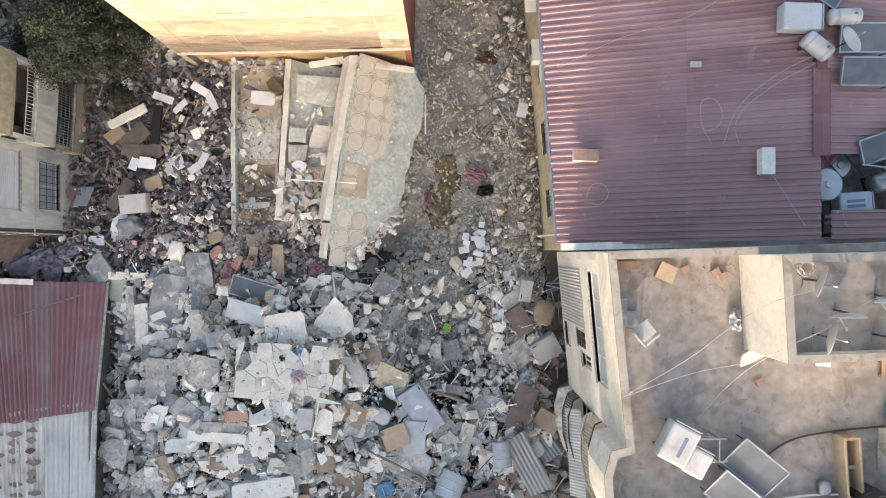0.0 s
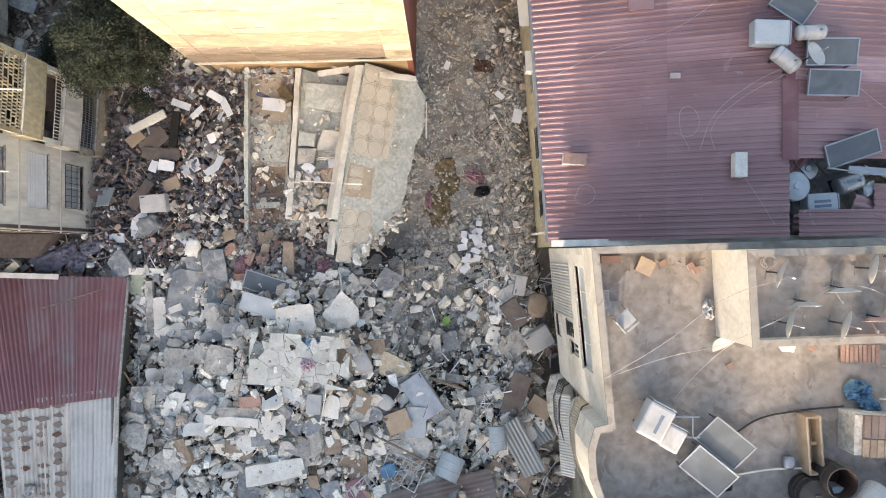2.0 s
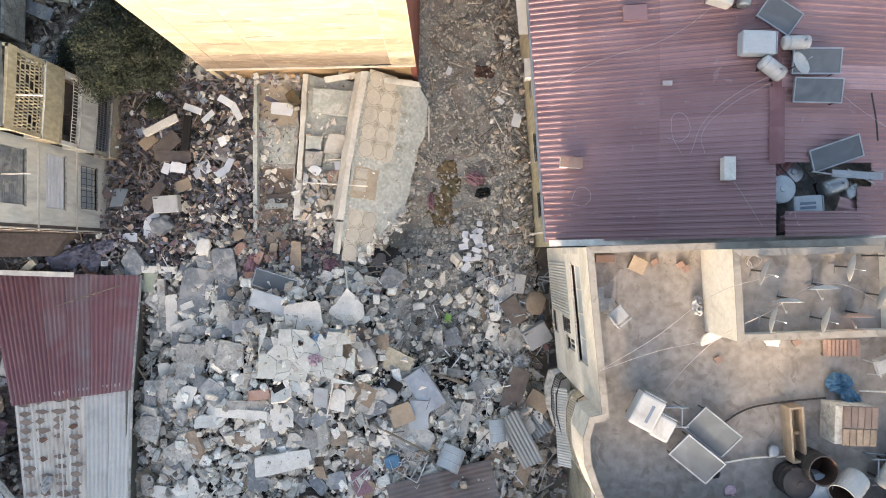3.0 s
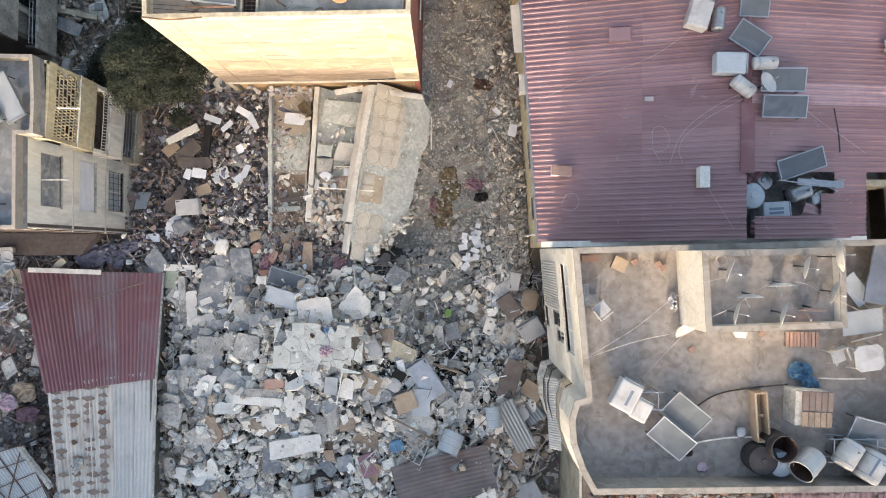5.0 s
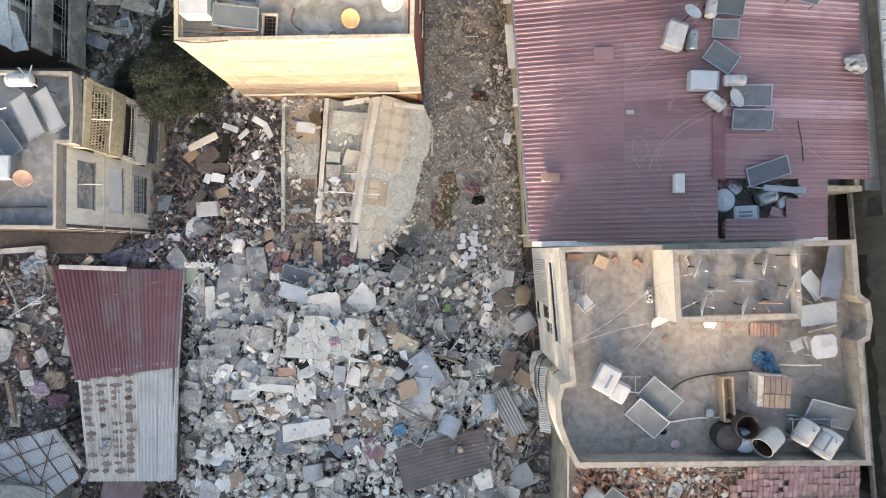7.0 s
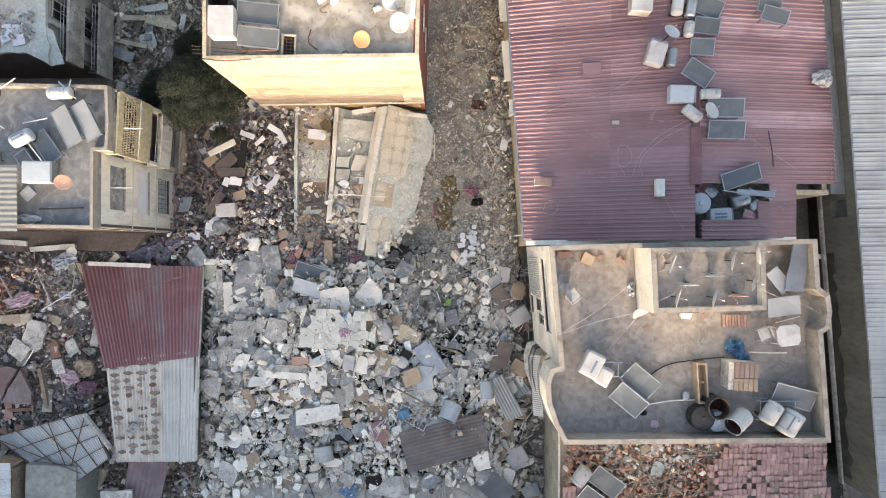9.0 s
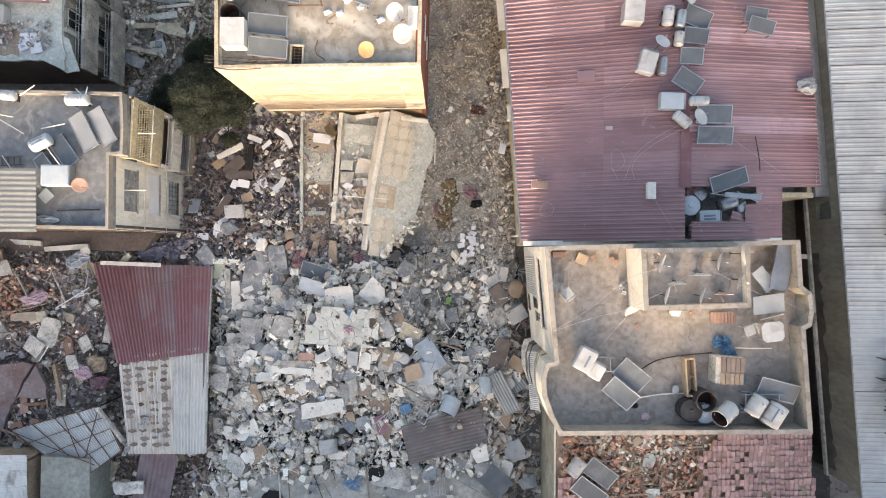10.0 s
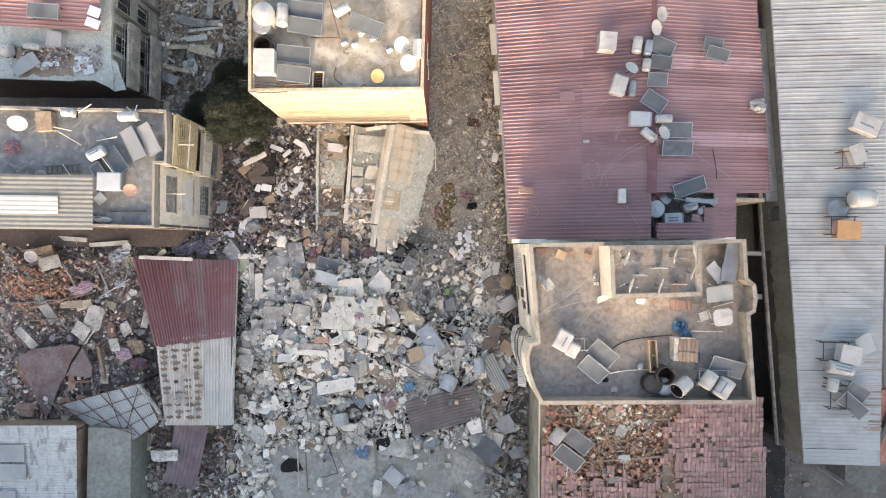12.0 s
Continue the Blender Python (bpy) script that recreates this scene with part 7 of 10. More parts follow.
lumpy(1.86, 2.70, 0.68, 0.68, 0.44, 0.12, 10, BLACK, "black rag on the street", "cloth", "cloth", 0.50, 38)
pole((0.45, 1.88, 0.63), (1.67, 2.22, 0.67), 0.030, SPLINTERS, "pale branch lying on the street", "branch", "branch")
pole((-0.66, 6.54, 1.65), (-0.66, 4.94, 1.71), 0.030, WHITE, "white pipe beside a fallen slab", "pipe", "pipe")
pole((0.33, 8.19, 0.52), (1.09, 8.57, 0.48), 0.020, SPLINTERS, "lath on the street", "lath", "lath")
pole((2.37, 6.23, 0.99), (2.77, 5.35, 1.30), 0.025, WHITE, "white strip on the street", "lath", "lath")
lumpy(1.98, 8.49, 0.49, 0.98, 0.59, 0.15, 0, RUST, "rust brown tangle on the street", "rag", "cloth", 0.34, 88)
# household things in the yard
slab(-11.43, 5.17, 2.40, 1.54, 0.34, 0.14, 84, 0, 0, BLACK, "black charred post lying in the yard", "post", "post", 0.04)
slab(-12.64, 5.52, 2.26, 1.64, 0.32, 0.16, 28, 2, 1, WHITE, "white painted beam lying in the yard", "beam", "beam", 0.05)
slab(-12.43, 4.70, 2.14, 1.28, 0.69, 0.05, 40, -2, -3, DARKWOOD, "brown wardrobe board in the yard", "board", "board", 0.04)
slab(-12.11, 4.16, 2.18, 1.60, 0.46, 0.05, -3, -2, 1, DARKWOOD, "brown wardrobe board in the yard", "board", "board", 0.04)
slab(-13.54, 4.92, 1.59, 0.80, 0.52, 0.04, 40, 5, 4, CARD, "golden tan wooden board", "board", "board", 0.04)
slab(-13.14, 2.42, 1.89, 0.46, 1.44, 0.05, -35, -1, -1, DARKWOOD, "brown plank in the yard", "board", "board", 0.04)
chest(-12.34, 2.00, 2.30, 1.14, 0.77, 0.35, 4, 5, -3, ENAMEL, "white water heater box in the yard", "water_heater", "heater", True)
slab(-11.66, 2.85, 2.21, 0.73, 0.50, 0.04, 20, -1, -5, CARD, "tan wooden board in the yard", "board", "board", 0.04)
slab(-12.41, 3.60, 2.25, 0.50, 0.37, 0.03, 70, -10, 1, PAPER, "white board lying in the yard", "board", "board", 0.06)
slab(-11.84, 3.64, 2.29, 0.68, 0.46, 0.03, -10, 6, 3, PAPER, "white board lying in the yard", "board", "board", 0.06)
slab(-9.70, 6.59, 2.36, 0.68, 0.32, 0.03, -30, -4, 14, PAPER, "white board lying in the yard", "board", "board", 0.06)
slab(-9.27, 6.16, 2.27, 0.91, 0.32, 0.03, -60, 3, -11, PAPER, "white board lying in the yard", "board", "board", 0.06)
slab(-9.57, 3.74, 2.38, 0.64, 0.32, 0.03, 70, -13, 15, PAPER, "white board lying in the yard", "board", "board", 0.06)
slab(-9.84, 4.81, 2.40, 0.32, 0.36, 0.03, 20, 15, 13, PAPER, "white board lying in the yard", "board", "board", 0.06)
slab(-11.20, 6.26, 2.30, 0.91, 0.27, 0.03, -20, 3, -6, PAPER, "white board lying in the yard", "board", "board", 0.06)
slab(-10.50, 5.91, 2.34, 0.68, 0.27, 0.03, 40, -13, -7, PAPER, "white board lying in the yard", "board", "board", 0.06)
slab(-9.90, 3.40, 2.41, 0.50, 0.32, 0.03, 40, -8, 13, PAPER, "white board lying in the yard", "board", "board", 0.06)
lumpy(-12.84, 1.11, 1.70, 0.93, 0.75, 0.50, 20, DARK_CONCRETE, "grey boulder of broken concrete", "boulder", "rubble", 0.30, 77)
lumpy(-18.00, -0.51, 0.77, 1.46, 0.97, 0.35, 10, PURPLE, "faded purple grey cloth in a heap", "cloth", "cloth", 0.50, 8)
lumpy(-17.14, -0.14, 0.78, 0.97, 0.73, 0.35, 40, PURPLE, "faded purple grey cloth in a heap", "cloth", "cloth", 0.50, 19)
lumpy(-18.23, 0.22, 0.79, 0.97, 0.53, 0.35, 0, PURPLE, "faded purple grey cloth in a heap", "cloth", "cloth", 0.50, 30)
lumpy(-16.66, -0.51, 0.78, 0.87, 0.73, 0.35, 60, PURPLE, "faded purple grey cloth in a heap", "cloth", "cloth", 0.50, 8)
lumpy(-16.04, 0.10, 0.80, 0.82, 0.63, 0.35, 10, PURPLE, "faded purple grey cloth in a heap", "cloth", "cloth", 0.50, 38)
slab(-9.20, 0.10, 1.87, 0.56, 0.37, 0.16, 30, -13, -16, BRICK, "broken brick wall piece with mortar", "brick_fragment", "brick", 0.20)
slab(-8.38, -0.36, 1.88, 0.56, 0.37, 0.16, 70, -3, 2, BRICK, "broken brick wall piece with mortar", "brick_fragment", "brick", 0.20)
slab(-8.67, -1.16, 2.05, 0.55, 0.37, 0.16, 10, 4, 7, BRICK, "broken brick wall piece with mortar", "brick_fragment", "brick", 0.20)
slab(-7.28, 0.22, 1.67, 0.56, 0.37, 0.16, 60, 1, -17, BRICK, "broken brick wall piece with mortar", "brick_fragment", "brick", 0.20)
slab(-7.80, -0.36, 1.88, 0.56, 0.37, 0.16, 20, -9, 9, BRICK, "broken brick wall piece with mortar", "brick_fragment", "brick", 0.20)
# things on the south part of the heap
lying_sheet(0.07, -10.91, 2.66, 4.73, 2.29, 14, 0, 0, RUSTSHEET, "rusty brown corrugated sheet lying on rubble", 0.12, 6, 0.20)
chest(-3.55, -10.30, 2.43, 1.04, 0.81, 0.30, -70, -7, -2, REDCLOTH, "dusty red box lying in rubble", "box", "box", False)
drum(-5.96, -11.17, 1.89, 0.56, 0.70, 15, 10, 0, DARKSTEEL, "dark open steel drum in rubble", "barrel", "barrel", True)
drum(-6.76, -11.25, 2.49, 0.52, 0.80, 75, 0, 10, ENAMEL, "white plastic drum lying in rubble", "barrel", "barrel", True)
lumpy(-0.37, -10.18, 2.28, 1.10, 0.99, 0.30, 20, WHITE, "pale plaster lump in the rubble", "plaster_lump", "rubble", 0.30, 15)
slab(-4.71, -10.27, 2.35, 0.87, 0.81, 0.14, 10, -2, 4, DARK_CONCRETE, "dark grey screed slab broken from a floor")
slab(4.24, -12.13, 1.53, 1.13, 1.19, 0.05, 20, 1, 1, ENAMEL, "white metal cabinet door in rubble", "sheet_metal", "metal sheet", 0.04)
slab(2.18, -11.96, 2.58, 0.86, 0.98, 0.14, 20, 1, -3, WHITE, "white plastered wall piece lying on rubble")
slab(-3.09, -13.51, 2.15, 2.26, 1.13, 0.14, -5, -4, -1, CONCRETE, "pale grey broken concrete slab in the rubble")
slab(2.94, -13.59, 2.23, 2.03, 1.35, 0.06, -42, -4, 2, PANEL, "dark grey panel lying in rubble", "sheet_metal", "metal sheet", 0.03)
chest(4.25, -12.05, 1.42, 1.15, 0.92, 0.40, 30, -6, -2, ENAMEL, "white stove lying in rubble", "stove", "stove", True)
slab(3.65, -13.16, 1.81, 1.14, 0.76, 0.14, 70, -5, 4, WHITE, "white plastered wall piece lying on rubble")
slab(5.19, -14.22, 0.90, 1.01, 0.78, 0.30, 20, -4, -1, DARK_CONCRETE, "grey box among rubble")
chest(-3.18, -15.44, 2.25, 1.20, 0.98, 0.35, -40, -4, -3, ENAMEL, "white basin unit lying in rubble", "sink_unit", "sink", True)
lumpy(-4.37, -16.21, 2.25, 0.98, 0.83, 0.25, 0, ENAMEL, "white plastic bag in rubble", "plastic_bag", "bag", 0.30, 64)
lumpy(-5.36, -13.84, 2.15, 0.90, 0.83, 0.20, 0, BLUECLOTH, "blue cloth bundle in rubble", "cloth", "cloth", 0.50, 8)
# no hole here: a flat black plate paints the pit's darkness
slab(-10.09, -14.84, 2.05, 1.51, 0.98, 0.05, 10, 0, 0, BLACK, "flat black plate painted as a pit mouth, broken rim", "pit", "pit", 0.30)
pole((-9.62, -13.4, 2.3), (-9.45, -16.2, 2.3), 0.05, CONCRETE, "grey edge strip beside a pit", "kerb_strip", "strip")
pole((-7.6, -13.4, 2.25), (-6.9, -15.3, 2.2), 0.025, DARKSTEEL, "bent dark rod on the dusty floor", "rod", "rod")
pole((-6.9, -15.3, 2.2), (-7.9, -15.6, 2.2), 0.025, DARKSTEEL, "bent dark rod on the dusty floor", "rod", "rod")
pole((-4.5, -13.0, 2.3), (-4.3, -15.2, 2.25), 0.05, TIMBER, "timber strip on the dusty floor", "lath", "lath")
pole((0.6, -13.5, 2.3), (4.3, -15.6, 2.3), 0.035, CONCRETE, "long pipe on the dusty floor", "pipe", "pipe")
bed_frame(-0.35, -13.93, 2.35, 0.9, 1.1, 0, 4, 5)
slab(-4.25, -16.2, 2.3, 1.0, 0.55, 0.1, 82, 2, 3, WHITE, "white board standing on the dusty floor", "board", "board", 0.04)
slab(-2.3, -16.3, 2.3, 1.4, 1.0, 0.06, 20, 4, 5, DARK_CONCRETE, "grey sheet lying on the dusty floor", "metal_sheet", "sheet", 0.08)
# another flat black plate painting a hole's darkness
slab(-3.9, -13.26, 2.25, 0.9, 0.6, 0.06, 10, 0, 0, BLACK, "flat black plate painted as a hole beside the rusty sheet", "pit", "pit", 0.2)
pole((-7.04, -13.90, 2.25), (-6.38, -15.02, 2.25), 0.030, SPLINTERS, "pale lath lying on rubble", "lath", "lath")
pole((-9.14, -13.20, 2.15), (-8.91, -16.61, 2.15), 0.040, TIMBER, "timber lying on rubble", "beam", "beam")
pole((-11.60, -12.85, 2.15), (-10.64, -13.98, 2.15), 0.030, SPLINTERS, "pale lath lying on rubble", "lath", "lath")
cracked_floor(-5.75, -4.5, 3.73, 4.1, 2.15, -3, 0, -2, DUSTYWHITE, "white floor finish cracked into many plates", 27, 3)
cracked_floor(-4.30, -3.84, 3.21, 2.08, 0.75, -8, 2, 4, DUSTYWHITE, "white floor finish corner cracked into plates", 7, 5)
# flat black plate, the darkness of a hole as plain colour
slab(-6.62, -5.93, 3.57, 0.99, 0.78, 0.04, 25, 0, 0, BLACK, "flat black plate painted as a hole into the collapsed floors", "pit", "pit", 0.35)
# solar collectors thrown on the heap
collector(-7.39, -1.48, 2.71, 1.97, 0.81, -17, 6, PANEL, "dark solar collector lying on the rubble heap")
collector(-7.39, -2.35, 3.15, 1.93, 0.79, -17, 6, PALEBLUE, "pale grey solar collector lying on the rubble heap")
# white tube chairs tangled in the rubble
tube_chair(-2.03, -9.69, 2.39, 75, 14, 20)
tube_chair(-1.34, -9.11, 2.42, 64, -19, 70)
tube_chair(-0.99, -10.08, 2.34, 90, -24, -30)
lumpy(-2.22, -9.42, 2.48, 0.7, 0.6, 0.18, 20, BLUE, "blue plastic chair seat in the rubble", "chair_seat", "seat", 0.1, 4)
bed_frame(-1.64, -9.36, 2.61, 1.70, 1.20, 8, -12, -25)
bed_frame(-3.48, -10.18, 2.59, 1.30, 0.60, 20, 10, 40)


# ---- three floors of the fallen house, lying side by side ----
TIPPED = axes((-3.5, 7.72, 2.75), (0.989, -0.148, -0.6), (0.148, 0.989, 0))


def tile_meshes():
    """A square floor tile with a ring drawn on it, and the rosette that lies where four tiles meet."""
    bm = box(-0.343, 0.343, -0.385, 0.385, -0.02, 0.006)
    for f in bm.faces:
        f.material_index = 0
    for r0, r1 in ((0.318, 0.332),):
        ring = [[bm.verts.new((r * 1.02 * math.cos(2 * math.pi * i / 28), r * 1.1 * math.sin(2 * math.pi * i / 28), 0.0075)) for i in range(28)] for r in (r0, r1)]
        for i in range(28):
            bm.faces.new((ring[0][i], ring[1][i], ring[1][(i + 1) % 28], ring[0][(i + 1) % 28])).material_index = 1
    tile = bpy.data.meshes.new("tile")
    bm.to_mesh(tile)
    bm.free()
    tile.materials.append(FLOORTILE)
    tile.materials.append(TILELINE)
    bm = bmesh.new()
    for k in range(8):
        a = k * math.pi / 4
        m = Matrix.Rotation(a, 4, "Z")
        for q in range(10):
            t0, t1 = 2 * math.pi * q / 10, 2 * math.pi * (q + 1) / 10
            quad = [(0.1 + e * 0.075 * math.cos(t), e * 0.032 * math.sin(t), 0.0085) for t, e in ((t0, 0.66), (t0, 1), (t1, 1), (t1, 0.66))]
            bm.faces.new([bm.verts.new(m @ Vector(v)) for v in quad])
    flower = bpy.data.meshes.new("tile_rosette")
    bm.to_mesh(flower)
    bm.free()
    flower.materials.append(TILELINE)
    return tile, flower


def fallen_floors():
    e = thing("fallen_floor", "tipped concrete floor with cream patterned tiles", "floor slab")
    poly = [(0.0, -7.2), (0.4, -8.05), (1.2, -8.0), (1.67, -7.08), (2.2, -6.6), (3.0, -5.6), (3.15, -4.5), (3.16, -3.33), (3.47, -1.92), (3.38, -0.39), (2.75, 0.21), (0.95, 0.23), (0.0, 0.13)]
    part("slab", prism(jag(poly, 0.12, 1, 9), -0.26, -0.006), PALESLAB, e, "pale bare concrete beyond the tiles", TIPPED)
    # the crushed storey that the floor lies on
    bm = bmesh.new()
    low, up = [], []
    for u, v in poly:
        q = TIPPED @ Vector((u * 0.94 + 0.05, v * 0.97 - 0.1, -0.24))
        up.append(bm.verts.new(q))
        low.append(bm.verts.new((q.x, q.y, -0.2)))
    bm.faces.new(up)
    for k in range(len(poly)):
        bm.faces.new((low[k - 1], low[k], up[k], up[k - 1]))
    part("understorey", bm, CONCRETE, e, "crushed storey under the floor")
    part("wall_stub", prism(jag([(-0.3, -6.5), (0.02, -6.5), (0.0, -3.8), (0.12, 0.1), (-0.22, 0.0), (-0.28, -3.8)], 0.035, 2, 24), -0.5, 0.2), CREAM, e, "stub of a cream wall", TIPPED)
    part("wall_stub", prism(jag([(0.0, -8.0), (0.16, -8.0), (0.12, -6.6), (-0.06, -6.6)], 0.05, 3), -0.5, 0.02), CREAM, e, "", TIPPED)
    tile, flower = tile_meshes()
    rnd = random.Random(31)
    for j in range(11):
        v = -0.1 - 0.777 * j
        for i in range(3):
            u = 0.615 + 0.69 * i
            if j in (5, 6, 7) or (i == 2 and (j == 0 or j > 4)) or (j == 10 and i) or (j == 9 and i > 1):
                continue
            w = rnd.uniform(-0.25, 0.25)
            m = TIPPED @ pose(u - (0.17 if i == 2 else 0), v, rnd.uniform(-0.003, 0.003), w, w, rnd.uniform(-0.4, 0.4))
            ob = part("tile", tile, None, e, "", m)
            if i == 2:
                ob.scale.x = 0.5
        for i in range(-1 + 1, 3):
            if j in (4, 5, 6, 7, 10) or (j > 7 and i > 1) or (i == 2 and j == 0):
                continue
            part("tile_rosette", flower, None, e, "", TIPPED @ Matrix.Translation((0.615 + 0.69 * (i + 0.5) - (0.11 if i == 2 else 0), v - 0.388, 0.001)))
    part("tan_floor", prism(jag([(0.2, -5.45), (1.44, -5.4), (1.44, -4.0), (0.24, -4.02)], 0.05, 15, 7), -0.02, 0.0), TANPAINT, e, "worn tan floor where the tiles have gone", TIPPED)
    for j in (5, 6):
        ob = part("tile", tile, None, e, "", TIPPED @ pose(0.62, -4.32 - 0.55 * (j - 5), 0.0, 1, 0, 3))
        ob.scale = (0.82, 0.6, 1)
    b = thing("fallen_floor", "tipped grey concrete floor strewn with blocks", "floor slab")
    part("slab", prism(jag([(-6.75, 1.1), (-4.75, 1.2), (-4.45, 3.0), (-4.2, 4.8), (-3.8, 7.6), (-6.24, 8.0), (-6.5, 4.5)], 0.1, 4, 9), 1.5, 1.8), PALESLAB, b)
    part("understorey", prism([(-6.7, 1.2), (-4.8, 1.4), (-4.3, 4.5), (-3.95, 7.4), (-6.1, 7.6), (-6.5, 4.5)], 0.1, 1.5), BARE, b)
    part("wall_stub", prism(jag([(-6.76, 1.34), (-6.44, 1.34), (-6.29, 4.4), (-6.08, 7.88), (-6.32, 7.88), (-6.54, 4.4)], 0.03, 5, 24), 1.4, 2.15), CREAM, b)
    for q, seed, top, m in (([(-5.95, 6.2), (-4.1, 5.95), (-3.95, 7.15), (-5.9, 7.3)], 6, 2.05, PALESLAB), ([(-6.2, 4.5), (-5.5, 4.45), (-5.42, 5.05), (-6.17, 5.1)], 8, 2.15, PALESLAB),
                            ([(-5.4, 4.35), (-4.3, 4.25), (-4.2, 5.15), (-5.15, 5.2)], 7, 2.1, CREAM), ([(-6.2, 3.7), (-5.5, 3.75), (-5.4, 4.4), (-6.2, 4.4)], 18, 2.2, CONCRETE)):
        part("slab_piece", prism(jag(q, 0.06, seed, 7), 1.79, top), m, b)
    part("window_frame", bars([((-5.25, 4.0, 2.3), (-4.4, 4.02, 2.35)), ((-4.42, 4.02, 2.35), (-4.58, 2.7, 2.4)), ((-5.25, 3.93, 2.28), (-4.42, 3.95, 2.3))], 0.035, 4), STEEL, b, "bent steel window frame")
    a = thing("fallen_floor", "tipped floor with tan paint and bare plaster", "floor slab")
    part("slab", prism(jag([(-8.72, 0.75), (-6.98, 1.0), (-6.82, 4.57), (-6.6, 7.95), (-8.7, 7.98)], 0.1, 9, 9), 0.9, 1.16), CONCRETE, a)
    part("understorey", prism([(-8.6, 0.9), (-7.05, 1.1), (-6.9, 4.0), (-6.7, 7.4), (-8.6, 7.5)], 0.1, 0.9), BARE, a)
    part("painted_floor", prism(jag([(-8.6, 6.15), (-7.6, 5.7), (-6.85, 5.75), (-6.72, 7.7), (-8.58, 7.75)], 0.13, 10, 9), 1.16, 1.18), TANPAINT, a, "worn tan painted floor")
    part("screed", prism(jag([(-8.65, 3.9), (-6.95, 3.95), (-6.86, 5.65), (-7.6, 5.6), (-8.65, 6.1)], 0.1, 11, 9), 1.16, 1.175), PALESLAB, a)
    part("bare_plaster", prism(jag([(-8.63, 1.0), (-7.1, 1.2), (-6.98, 3.8), (-8.63, 3.8)], 0.1, 13, 9), 1.16, 1.17), BARE, a, "pinkish bare plaster")
    part("wall_stub", prism(jag([(-8.72, 0.78), (-8.52, 0.78), (-8.54, 4.5), (-8.55, 7.91), (-8.72, 7.91), (-8.74, 4.5)], 0.025, 12, 24), 0.9, 1.6), PALESLAB, a)


fallen_floors()
for px, py, pz, l, w, yaw, mt, la in ((-7.45, 6.5, 1.3, 1.0, 0.55, -8, PAPER, "white crumpled sheet on the tan floor"), (-6.95, 6.95, 1.45, 0.75, 0.5, -58, MOSS, "olive board on the tan floor"),
                                      (-5.75, 3.55, 2.15, 0.55, 0.4, -38, PAPER, "white box piece on the fallen floor"), (-4.9, 3.3, 2.1, 0.65, 0.5, 10, TERRA, "brown board on the fallen floor"),
                                      (-5.4, 3.05, 2.15, 0.34, 0.26, 15, PALEBLUE, "pale blue box on the fallen floor"), (-5.65, 3.2, 2.05, 0.5, 0.4, 30, PAPER, "white board on the fallen floor"),
                                      (-4.75, 3.75, 2.15, 0.25, 0.4, 4, PAPER, "white bottle case on the fallen floor"), (-5.6, 1.5, 2.1, 1.3, 0.28, 6, WHITE, "white plaster strip on the fallen floor"),
                                      (-4.8, 2.2, 2.1, 0.6, 0.3, 40, PALESLAB, "pale block on the fallen floor"), (-7.7, 2.0, 1.4, 1.1, 0.25, 4, PALESLAB, "broken sill on the fallen floor"),
                                      (-7.6, 2.45, 1.35, 1.2, 0.2, 3, DARKWOOD, "dark lintel board on the fallen floor"), (-1.85, 7.45, 2.35, 1.6, 0.25, -8, CREAM, "broken concrete edge under the yellow wall"),
                                      (-4.6, 7.65, 2.4, 1.4, 0.26, 8, WHITE, "broken plaster ledge under the yellow wall"), (-8.2, 1.5, 1.3, 0.8, 0.5, 70, BARE, "brown plaster block on the fallen floor")):
    slab(px, py, pz, l, w, 0.07, yaw, 4, -3, mt, la, "debris_piece", "debris", 0.1)
pole((-6.0, 2.95, 2.5), (-3.3, 2.75, 2.95), 0.03, WHITE, "white pipe lying across fallen floors", "pipe", "pipe")
pole((-5.5, 4.9, 2.3), (-4.0, 7.0, 2.7), 0.02, CABLE, "thin pale rod over the fallen floor", "rod", "rod")
strew("rubble", "plate", RUBBLE, "pale rubble on the fallen floors", "rubble", [(random.Random(k).uniform(-6.6, -4.6), random.Random(k + 900).uniform(0.6, 3.4), 1.85) for k in range(150)], middle, 0.4, 0.8, 0.3, 0.3, 71)
strew("rubble", "block", PALERUBBLE, "plaster crumbs strewn on the fallen floors", "rubble", [(x, y, 1.2 if x < -6.9 else 1.84) for x, y in ((random.Random(k).uniform(-8.5, -4.4), 0.4 + 7.0 * random.Random(k + 333).random() ** 1.5) for k in range(520)) if not -7.1 < x < -6.2], chips, 0.6, 0.7, 0.6, 0.05, 75)
strew("rubble", "plate", PALERUBBLE, "plaster plates strewn on the fallen floors", "rubble", [(x, y, 1.2 if x < -6.9 else 1.84) for x, y in ((random.Random(k + 50).uniform(-8.5, -4.4), 0.3 + 5.5 * random.Random(k + 444).random() ** 1.6) for k in range(110)) if not -7.1 < x < -6.2], lambda r: r.uniform(0.15, 0.5), 0.3, 0.8, 0.2, 0.1, 76)
CRUMBS = random.Random(21)
strew("rubble", "block", PALERUBBLE, "crumbs lying on the tiled floor", "rubble", [tuple(TIPPED @ Vector((CRUMBS.choice((CRUMBS.uniform(0.1, 3.1), CRUMBS.gauss(0.3, 0.2), CRUMBS.gauss(2.4, 0.6))), CRUMBS.uniform(-7.6, 0.1), 0.0))) for _ in range(170)], lambda r: 0.03 + 0.12 * r.random() ** 3, 0.6, 0.7, 0.6, 0.02, 77)
